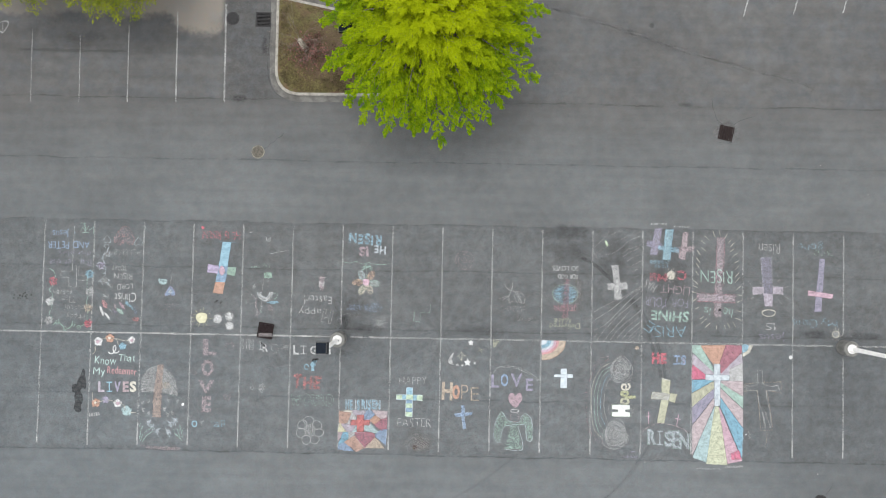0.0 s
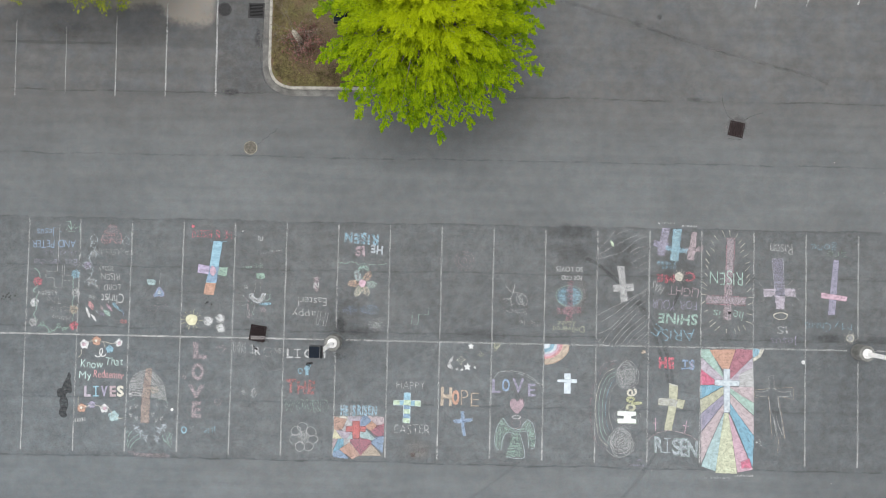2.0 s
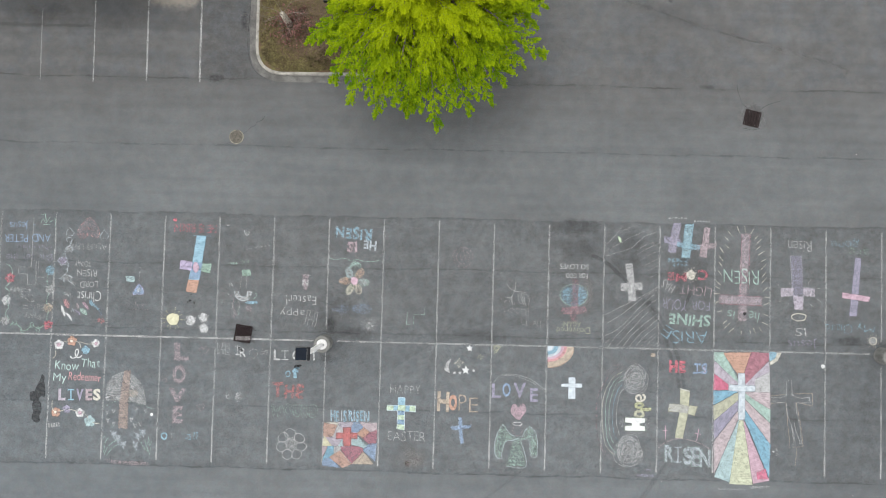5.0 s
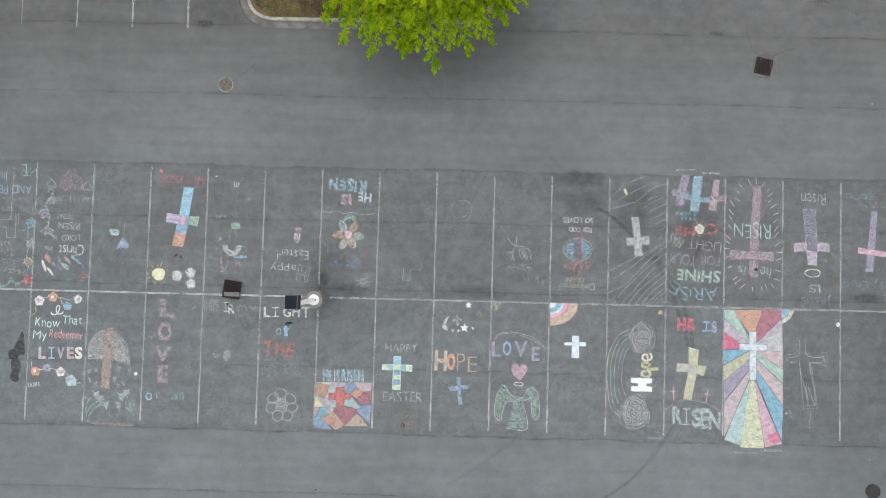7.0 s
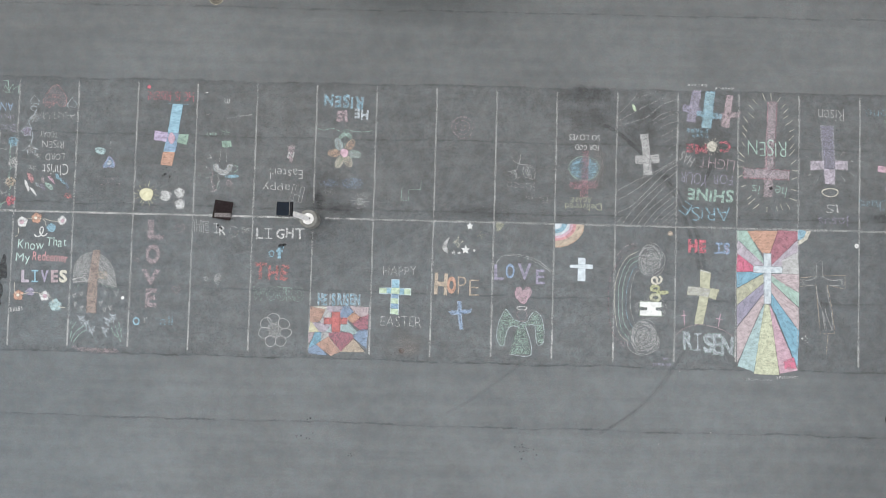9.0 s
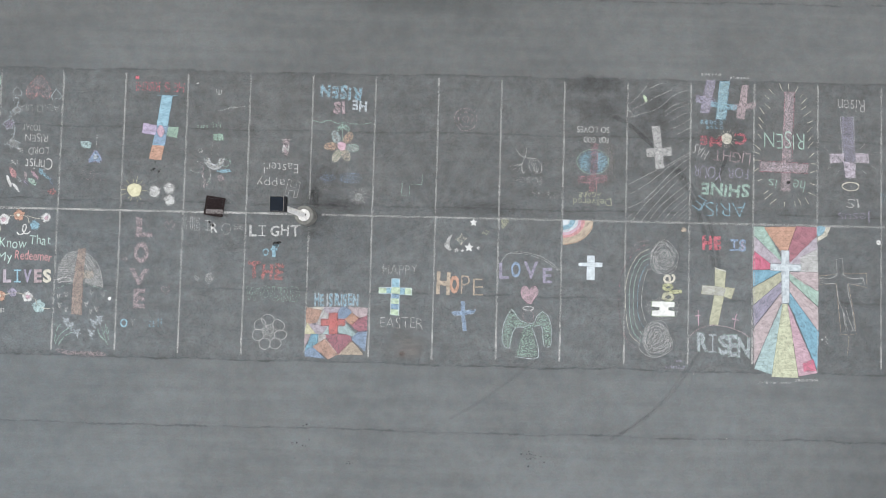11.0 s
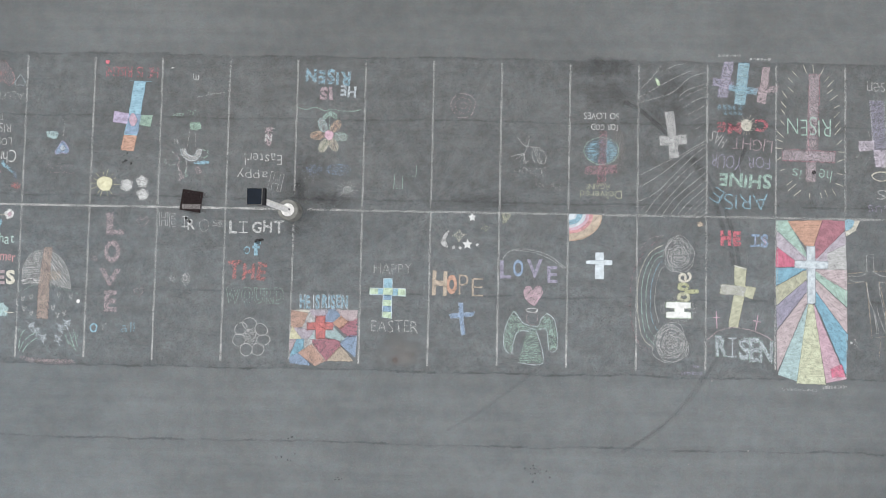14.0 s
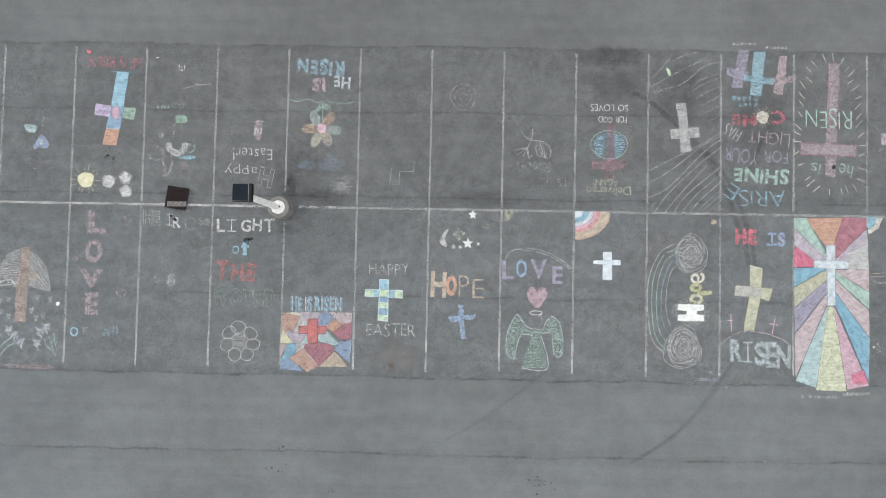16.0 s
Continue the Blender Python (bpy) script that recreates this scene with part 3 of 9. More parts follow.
# ---- lamp posts ----
def lamp_post(x, y, turn=0.0):
    l = thing("lamp_post", x, y, 0, "white steel lamp post, square dark head, round concrete pedestal", "lamp post", "car park lamp posts", turn=turn)
    part("pedestal", lathe(((0.41, -0.1), (0.41, -0.09), (0.41, 0.60), (0.408, 0.62), (0.39, 0.655), (0.36, 0.665), (0.35, 0.666), (0.27, 0.668)), 48), PEDESTAL, l, "round concrete pedestal", True)
    collar = part("base_cover", lathe(((0.255, 0.660), (0.255, 0.665), (0.235, 0.69), (0.22, 0.72), (0.15, 0.78), (0.125, 0.82)), 40), CAP_METAL, l, "", True)
    for i in range(4):
        q = math.pi / 4 + i * math.pi / 2
        part("bolt", lathe(((0.022, 0.69), (0.022, 0.735), (0.012, 0.747)), 6, 0.235 * math.cos(q), 0.235 * math.sin(q)), WHITE_METAL, collar)
    part("pole", lathe(((0.12, 0.77), (0.12, 0.78), (0.115, 1.5), (0.10, 3.4), (0.095, 4.05), (0.095, 4.06)), 24), WHITE_METAL, l, "", True)
    part("hand_hole", box(0.100, -0.035, 0.80, 0.128, 0.035, 0.98, 0.004), BLACK_METAL, l, "dark open hand hole")
    head = part("head", box(-0.360, -0.200, 4.050, 0.240, 0.360, 4.250, 0.012), BLACK_METAL, l, "flat black lamp head")
    part("top_panel", box(-0.345, -0.182, 4.250, 0.140, 0.342, 4.262), DARK_GLASS, head, "dark navy panel")
    for name, b in (("rim", box(-0.360, 0.342, 4.250, 0.152, 0.350, 4.266)), ("rim", box(-0.360, -0.190, 4.250, 0.152, -0.182, 4.266)),
                    ("rim", box(-0.355, -0.182, 4.250, -0.348, 0.342, 4.266)), ("rim", box(0.143, -0.182, 4.250, 0.156, 0.342, 4.268))):
        part(name, b, PEDESTAL, head, "thin pale rim")
    part("lens", box(-0.300, -0.140, 4.035, 0.090, 0.300, 4.052), WHITE_METAL, head)
    return l


first_lamp = lamp_post(-5.54, -0.15)
copy_thing(first_lamp, pose(21.95, -0.12, 0))
copy_thing(first_lamp, pose(-4.80, 15.28, 0.0))


# ---- trees ----
def leaves_mesh(name, centres, sizes, rnd, material, heading=None, slim=0.30, droop=0.15):
    """Small kite-shaped leaves, folded along the rib."""
    n = len(centres)
    c = np.asarray(centres, dtype=float)
    az = rnd.uniform(0, 2 * math.pi, n) if heading is None else np.asarray(heading) + rnd.normal(0, 0.6, n)
    tilt = rnd.normal(-droop, 0.40, n)
    roll = rnd.normal(0.0, 0.40, n)
    s = np.asarray(sizes)
    d = np.stack([np.cos(az) * np.cos(tilt), np.sin(az) * np.cos(tilt), np.sin(tilt)], 1)
    side = np.stack([-np.sin(az) * np.cos(roll), np.cos(az) * np.cos(roll), np.sin(roll)], 1)
    up = np.cross(d, side)
    v = np.empty((n, 4, 3))
    v[:, 0] = c - d * s[:, None] * 0.5
    v[:, 1] = c + side * s[:, None] * slim + up * s[:, None] * 0.08
    v[:, 2] = c + d * s[:, None] * 0.5
    v[:, 3] = c - side * s[:, None] * slim + up * s[:, None] * 0.08
    k = np.arange(n) * 4
    faces = np.concatenate([np.stack([k, k + 1, k + 2], 1), np.stack([k, k + 2, k + 3], 1)])
    return mesh_of(name, v.reshape(-1, 3).tolist(), faces.tolist(), material)


def tree(x, y, z, height, radius, low, limbs, per_limb, leaf, seed, material, label, trunk_r=0.16, boughs=(), lean=(0.0, 0.0)):
    """Tapered trunk, limbs that fan out to an uneven dome in tiers, each ending in a drooping spray of leafy twigs."""
    rnd = np.random.default_rng(seed)
    t = thing("tree", x, y, z, label, "tree")
    k5 = radius / 5.0
    verts, faces = [], []
    stem = [(0.05 * math.sin(k * 1.3) * k / 6 + lean[0] * (k / 8) ** 2, 0.05 * math.cos(k * 1.7) * k / 6 + lean[1] * (k / 8) ** 2, height * (0.72 if boughs else 0.86) * k / 8 - (0.15 if k == 0 else 0)) for k in range(9)]
    tube(verts, faces, stem, [trunk_r * (1.25 if k == 0 else 1 - 0.11 * k) for k in range(9)], 10)
    part_mesh("trunk", mesh_of("trunk", verts, faces, BARK, True), t)
    verts, faces, centres, heading = [], [], [], []
    golden = math.pi * (3 - math.sqrt(5))
    for i in range(limbs + len(boughs)):
        u = min(1.0, (i + 0.5) / limbs) ** 0.85
        az = i * golden + rnd.uniform(-0.3, 0.3)
        reach = radius * math.sqrt(max(0.0, 1 - u ** 1.7)) * (rnd.uniform(0.74, 1.04) if boughs else rnd.uniform(0.88, 1.03))
        tip_z = low + (height - low) * u + rnd.uniform(-0.5, 0.45) * (1.0 if boughs else 0.6)
        foot_z = min(max(0.22 * height, tip_z - reach * rnd.uniform(0.25, 0.5)), height * 0.84)
        far = boughs[i - limbs] if i >= limbs else None
        if far:
            az, reach, tip_z, u = radians(far[0]), far[1] - 0.28, far[2] + 0.5, 0.05
        tip = Vector((math.cos(az) * reach, math.sin(az) * reach, tip_z))
        if not far:
            tip += Vector((lean[0] * u, lean[1] * u, 0))
        foot = Vector((0, 0, foot_z))
        mid = foot.lerp(tip, 0.55) + Vector((0, 0, 0.17 * reach))
        path = [(foot.lerp(mid, s)).lerp(mid.lerp(tip, s), s) for s in [k / 7 for k in range(8)]]
        tube(verts, faces, path, [max(0.006, 0.055 * (1 - k / 7.5) * (0.5 + reach / radius / 2)) for k in range(8)], 5)
        twigs = 15 if far else 12
        size = rnd.uniform(0.75, 1.2)
        for j in range(twigs):
            # most twigs sit in the outer spray, a few shade the inside
            inner = j < 3
            s = rnd.uniform(0.25, 0.55) if inner else (0.50 if far else 0.66) + (0.50 if far else 0.34) * (j - 2) / (twigs - 3)
            k = min(int(s * 7), 6)
            p = path[k].lerp(path[k + 1], s * 7 - k)
            ahead = (path[k + 1] - path[k]).normalized()
            flat = Vector((-ahead.y, ahead.x, 0))
            flat = flat.normalized() if flat.length > 1e-6 else Vector((1, 0, 0))
            swing = (1 if j % 2 else -1) * rnd.uniform(0.35, 1.0 if boughs else 1.7) * (1.25 - 0.9 * (s - 0.5)) * (1.05 if far else 1.0)
            if j == twigs - 1:
                swing = 0.0
            way = (ahead * 0.95 + flat * swing + Vector((0, 0, rnd.uniform(-0.40, 0.10) if boughs else rnd.uniform(-0.1, 0.4)))).normalized()
            length = size * rnd.uniform(0.55, 0.95) * (1.15 - 0.4 * s) * k5
            end = p + way * length
            bend = p.lerp(end, 0.5) + Vector((0, 0, 0.10 * length))
            tube(verts, faces, [p, bend, end], [0.012, 0.008, 0.003], 3)
            count = int(per_limb / twigs * rnd.uniform(0.75, 1.25) * size * (0.6 if inner else 1.1))
            q = rnd.uniform(0.0, 1.05, count) ** 0.85
            line = (1 - q[:, None]) ** 2 * np.array(p)[None] + 2 * (q * (1 - q))[:, None] * np.array(bend)[None] + (q ** 2)[:, None] * np.array(end)[None]
            spread = rnd.normal(0, 0.060 * k5 + (0.012 if boughs else 0.075), (count, 3)) * np.array((1, 1, 0.45)) * (1.25 - 0.7 * q[:, None])
            centres.append(line + spread)
            heading.append(np.full(count, math.atan2(way.y, way.x)))
    part_mesh("branchwork", mesh_of("branchwork", verts, faces, BARK), t)
    centres = np.concatenate(centres)
    sizes = rnd.uniform(0.7, 1.3, len(centres)) * leaf
    part_mesh("crown", leaves_mesh("crown", centres, sizes, rnd, material, np.concatenate(heading), 0.23, 0.35 if boughs else 0.15), t)
    return t


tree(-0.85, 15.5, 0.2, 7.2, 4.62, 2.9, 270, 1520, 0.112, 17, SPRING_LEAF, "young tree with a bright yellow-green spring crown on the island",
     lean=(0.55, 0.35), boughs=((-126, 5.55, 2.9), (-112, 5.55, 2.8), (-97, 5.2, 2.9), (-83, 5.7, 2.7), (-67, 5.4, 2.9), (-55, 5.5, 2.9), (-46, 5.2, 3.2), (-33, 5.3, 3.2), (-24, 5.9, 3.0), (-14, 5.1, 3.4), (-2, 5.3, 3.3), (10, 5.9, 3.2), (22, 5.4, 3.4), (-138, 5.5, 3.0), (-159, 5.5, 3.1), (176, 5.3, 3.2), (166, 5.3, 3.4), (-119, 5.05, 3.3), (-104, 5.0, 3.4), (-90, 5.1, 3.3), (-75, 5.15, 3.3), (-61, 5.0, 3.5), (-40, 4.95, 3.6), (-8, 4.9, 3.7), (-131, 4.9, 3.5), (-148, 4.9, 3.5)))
tree(-17.0, 19.55, 0.0, 5.0, 3.4, 2.8, 270, 175, 0.115, 12, OLIVE_LEAF, "small tree with sparse olive-green leaves beyond the parking row", trunk_r=0.1)
tree(-22.0, 19.75, 0.0, 5.0, 3.1, 2.8, 240, 175, 0.115, 13, OLIVE_LEAF, "small tree with olive-green leaves over the parking row", trunk_r=0.1)


def bare_tree():
    rnd = random.Random(21)
    t = thing("bare_tree", -7.75, 15.72, 0.15, "small leafless tree with a pale smooth trunk on the island", "tree")
    verts, faces = [], []
    tube(verts, faces, [(0, 0, -0.1), (0.01, 0.02, 0.4), (-0.03, 0.05, 0.8), (-0.05, 0.07, 1.10)], [0.19, 0.165, 0.14, 0.12], 12)
    part_mesh("trunk", mesh_of("trunk", verts, faces, PALE_BARK, True), t)
    verts, faces = [], []

    def grow(p, way, length, r, depth):
        pts = [p]
        for _ in range(3):
            way = (way + Vector((rnd.uniform(-0.25, 0.25), rnd.uniform(-0.25, 0.25), rnd.uniform(-0.1, 0.15)))).normalized()
            pts.append(pts[-1] + way * (length / 3))
        tube(verts, faces, pts, [r, r * 0.8, r * 0.6, r * 0.4], 5)
        if depth:
            for _ in range(4):
                a = rnd.uniform(0.35, 1.0) * 3
                k = min(int(a), 2)
                side = (way + Vector((rnd.uniform(-1, 1), rnd.uniform(-1, 1), rnd.uniform(-0.2, 0.6)))).normalized()
                grow(pts[k].lerp(pts[k + 1], a - k), side, length * rnd.uniform(0.5, 0.75), r * 0.45, depth - 1)

    for i in range(9):
        q = 2 * math.pi * i / 9 + rnd.uniform(-0.3, 0.3)
        grow(Vector((-0.05, 0.07, 1.05)), Vector((math.cos(q), math.sin(q), 0.65)).normalized(), rnd.uniform(0.9, 1.5), 0.010, 3)
    part_mesh("branchwork", mesh_of("branchwork", verts, faces, TWIG), t)


def red_shrub():
    rnd = np.random.default_rng(31)
    t = thing("shrub", -7.45, 15.55, 0.2, "low sparse shrub with dull red leaves under a bare tree", "shrub")
    verts, faces, centres = [], [], []
    for i in range(90):
        q, reach = rnd.uniform(0, 2 * math.pi), 1.25 * math.sqrt(rnd.uniform(0.05, 1))
        tip = Vector((math.cos(q) * reach * 1.1, math.sin(q) * reach, 0.2 + 0.5 * (1 - reach ** 2) + rnd.uniform(0, 0.15)))
        tube(verts, faces, [(tip.x * 0.25, tip.y * 0.25, -0.05), tip * 0.6, tip], [0.012, 0.008, 0.004], 4)
        n = 9
        s = rnd.uniform(0.35, 1.05, n)
        centres.append(np.array(tip)[None] * s[:, None] + rnd.normal(0, 0.075, (n, 3)))
    part_mesh("stems", mesh_of("stems", verts, faces, BARK), t)
    centres = np.concatenate(centres)
    part_mesh("foliage", leaves_mesh("foliage", centres, rnd.uniform(0.07, 0.14, len(centres)), rnd, RED_LEAF), t)


bare_tree()
red_shrub()


# ---- chalk drawings ----
import itertools

CHALK = {
    "white": (0.58, 0.60, 0.60), "ice": (0.47, 0.53, 0.57), "grey": (0.42, 0.43, 0.43), "sky": (0.25, 0.41, 0.50), "blue": (0.23, 0.31, 0.43), "violet": (0.28, 0.27, 0.35),
    "lilac": (0.39, 0.36, 0.41), "pink": (0.48, 0.34, 0.40), "rose": (0.36, 0.30, 0.32), "red": (0.49, 0.15, 0.185), "wine": (0.33, 0.155, 0.19),
    "orange": (0.46, 0.29, 0.22), "tan": (0.42, 0.36, 0.29), "brown": (0.29, 0.24, 0.22), "yellow": (0.55, 0.54, 0.38), "lime": (0.40, 0.42, 0.26),
    "olive": (0.40, 0.41, 0.31), "green": (0.26, 0.37, 0.31), "mint": (0.33, 0.46, 0.41), "aqua": (0.35, 0.47, 0.48), "teal": (0.19, 0.36, 0.46), "blush": (0.43, 0.37, 0.385), "terracotta": (0.41, 0.275, 0.225),
    "coral": (0.46, 0.165, 0.16), "crimson": (0.50, 0.15, 0.225), "spring": (0.42, 0.52, 0.38), "cream": (0.54, 0.53, 0.46),
    "pear": (0.51, 0.54, 0.40), "frost": (0.44, 0.58, 0.55), "lavender": (0.40, 0.35, 0.48), "salmon": (0.55, 0.30, 0.31), "black": (0.028, 0.028, 0.030), "lead": (0.055, 0.055, 0.058), "soot": (0.016, 0.016, 0.017),
}
CHALK_MATERIALS = {}


def chalk_material(colour, cover, hatch=None):
    """Chalk rubbed on rough asphalt: grains held by the stones, patchy pressure, strokes when hatched."""
    key = (colour, cover, hatch)
    if key in CHALK_MATERIALS:
        return CHALK_MATERIALS[key]
    g = Graph("chalk_" + colour, 0.95)
    rgb = CHALK[colour]
    g.colour(g.mix(g.span(g.noise(4.0, 3), 0.3, 0.7), tuple(c * 0.86 for c in rgb), tuple(min(1.0, c * 1.12) for c in rgb)))
    low = 0.56 - 0.33 * cover
    least = 0.45 * cover * cover if hatch is None else 0.75 * cover ** 1.5
    grains = g.span(g.noise(42.0, 3, 0.6), low - 0.10, low + 0.14, least, 1.0)
    press = g.span(g.noise(6.5, 4, 0.65), 0.33, 0.60, 0.30 + 0.62 * cover if hatch is None else 0.70 + 0.24 * cover, 1.0)
    amount = g.math("MULTIPLY", grains, press)
    if hatch is not None:
        pull = g.noise(1.0, 3, 0.7, g.stretch(19.0, 2.6, 1.0, hatch))
        amount = g.math("MULTIPLY", amount, g.span(pull, 0.34, 0.60, 0.80, 1.03))
    amount = g.math("MULTIPLY", amount, g.feather())
    g.cover(g.math("MULTIPLY", amount, min(0.92, 0.62 + 0.32 * cover)))
    CHALK_MATERIALS[key] = g.mat
    return g.mat


HEIGHTS = itertools.cycle((0.0060, 0.0072, 0.0066, 0.0078, 0.0063, 0.0075))


def drawing(x, y, name, label, category="chalk drawing"):
    return thing(name, x, y, next(HEIGHTS), label, category)


def curved(points, closed, steps=5):
    """Catmull-Rom curve through the points."""
    n = len(points)
    if n < 3:
        return [Vector(p) for p in points]
    out = []
    for i in range(n if closed else n - 1):
        p0 = Vector(points[(i - 1) % n] if closed or i else points[0])
        p1, p2 = Vector(points[i]), Vector(points[(i + 1) % n])
        p3 = Vector(points[(i + 2) % n] if closed or i + 2 < n else points[-1])
        for k in range(steps):
            t = k / steps
            out.append(0.5 * (2 * p1 + (p2 - p0) * t + (2 * p0 - 5 * p1 + 4 * p2 - p3) * t * t + (3 * p1 - p0 - 3 * p2 + p3) * t ** 3))
    if not closed:
        out.append(Vector(points[-1]))
    return out


def ribbon(verts, faces, points, width, z, closed=False):
    """A chalk line of slightly uneven width."""
    n = len(points)
    base = len(verts)
    for i, p in enumerate(points):
        a = points[(i - 1) % n] if closed or i else p
        b = points[(i + 1) % n] if closed or i < n - 1 else p
        d = (b - a).normalized() if (b - a).length > 1e-6 else Vector((1, 0))
        w = width * (0.5 + 0.16 * noise.noise((p.x * 3.1, p.y * 3.1, z * 50)))
        if not closed and i in (0, n - 1):
            w *= 0.6
        # the stroke and the dust that fades out on both sides of it
        verts += [(p.x + d.y * w * k, p.y - d.x * w * k, z, float(abs(k) > 1)) for k in (1.55, 0.62, -0.62, -1.55)]
    for i in range(n if closed else n - 1):
        j = (i + 1) % n
        faces += [(base + 4 * i + k, base + 4 * j + k, base + 4 * j + k + 1, base + 4 * i + k + 1) for k in range(3)]


def lines(parent, name, colour, cover, width, *strokes, closed=False, smooth=True, layer=0, label=""):
    """Chalk lines of one figure, each a short run of points round the drawing's middle."""
    made = None
    for i, s in enumerate(strokes):
        verts, faces = [], []
        pts = curved(s, closed) if smooth else [Vector(p) for p in s]
        ribbon(verts, faces, pts, width, 0.004 * layer + 0.0004 * (i % 8), closed)
        made = part_mesh(name, mesh_of(name, verts, faces, chalk_material(colour, cover)), parent, label)
    return made


def area(parent, name, colour, cover, points, hatch=None, smooth=False, layer=0, grow=0.0, feather=0.045, label=""):
    """A patch filled with rubbed chalk, with an uneven edge."""
    pts = curved(points, True) if smooth else [Vector(p) for p in points]
    mid = sum(pts, Vector((0, 0))) / len(pts)
    pts = [p + (p - mid).normalized() * grow for p in pts]
    rim = []
    for i, p in enumerate(pts):
        q = pts[(i + 1) % len(pts)]
        cuts = max(1, int((q - p).length / 0.12))
        for k in range(cuts):
            r = p.lerp(q, k / cuts)
            rim.append((r.x + 0.022 * noise.noise((r.x * 5, r.y * 5, 1.0)), r.y + 0.022 * noise.noise((r.x * 5, r.y * 5, 7.0)), 0.004 * layer))
    if sum(a[0] * b[1] - a[1] * b[0] for a, b in zip(rim, rim[1:] + rim[:1])) < 0:
        rim.reverse()
    bm = bmesh.new()
    fade = bm.verts.layers.float.new("fade")
    inner = [bm.verts.new(v) for v in rim]
    outer = [bm.verts.new((p.x, p.y, 0.004 * layer - 0.0003)) for p in offset_loop([Vector(v[:2]) for v in rim], -feather)]
    for v in outer:
        v[fade] = 1.0
    face = bm.faces.new(inner)
    face.normal_update()
    for i in range(len(rim)):
        j = (i + 1) % len(rim)
        bm.faces.new((outer[i], outer[j], inner[j], inner[i]))
    bmesh.ops.triangulate(bm, faces=[face])
    return part(name, bm, chalk_material(colour, cover, hatch), parent, label)


def hatched(parent, name, colour, cover, width, points, turn=0.0, gap=0.06, smooth=False, layer=1, seed=1, sway=0.012, label=""):
    """Rubbed strokes side by side that fill a shape, drawn as one run of the hand."""
    rnd = random.Random(seed)
    pts = curved(points, True) if smooth else [Vector(p) for p in points]
    c, s = math.cos(radians(turn)), math.sin(radians(turn))
    flat = [(p.x * c + p.y * s, -p.x * s + p.y * c) for p in pts]
    verts, faces = [], []
    v, top, row = min(p[1] for p in flat) + gap * 0.5, max(p[1] for p in flat), 0
    while v < top:
        cuts = sorted(a[0] + (v - a[1]) / (b[1] - a[1]) * (b[0] - a[0]) for a, b in zip(flat, flat[1:] + flat[:1]) if (a[1] <= v) != (b[1] <= v))
        for u0, u1 in zip(cuts[::2], cuts[1::2]):
            u0, u1 = u0 + rnd.uniform(-0.015, 0.03), u1 - rnd.uniform(-0.015, 0.03)
            if u1 - u0 < 0.03:
                continue
            n = max(2, int((u1 - u0) / 0.16) + 1)
            run = []
            for i in range(n):
                u, w = u0 + (u1 - u0) * i / (n - 1), v + rnd.uniform(-sway, sway)
                run.append(Vector((u * c - w * s, u * s + w * c)))
            ribbon(verts, faces, run, width * rnd.uniform(0.7, 1.25), 0.004 * layer + 0.0005 * (row % 3))
            row += 1
        v += gap * rnd.uniform(0.75, 1.25)
    return part_mesh(name, mesh_of(name, verts, faces, chalk_material(colour, cover)), parent, label)


GLYPHS = {}


def glyph(char, weight):
    """Outline and faces of one letter of the built-in font, one unit high."""
    key = (char, weight)
    if key not in GLYPHS:
        curve = bpy.data.curves.new("letter", "FONT")
        curve.body, curve.offset, curve.resolution_u = char, weight, 3
        ob = bpy.data.objects.new("letter", curve)
        me = bpy.data.meshes.new_from_object(ob)
        co = [tuple(v.co[:2]) for v in me.vertices]
        faces = [tuple(p.vertices) for p in me.polygons]
        count = {}
        for f in faces:
            for a, b in zip(f, f[1:] + f[:1]):
                count[tuple(sorted((a, b)))] = count.get(tuple(sorted((a, b))), 0) + 1
        GLYPHS[key] = (co, faces, [e for e, n in count.items() if n == 1])
        bpy.data.objects.remove(ob)
        bpy.data.meshes.remove(me)
        bpy.data.curves.remove(curve)
    return GLYPHS[key]


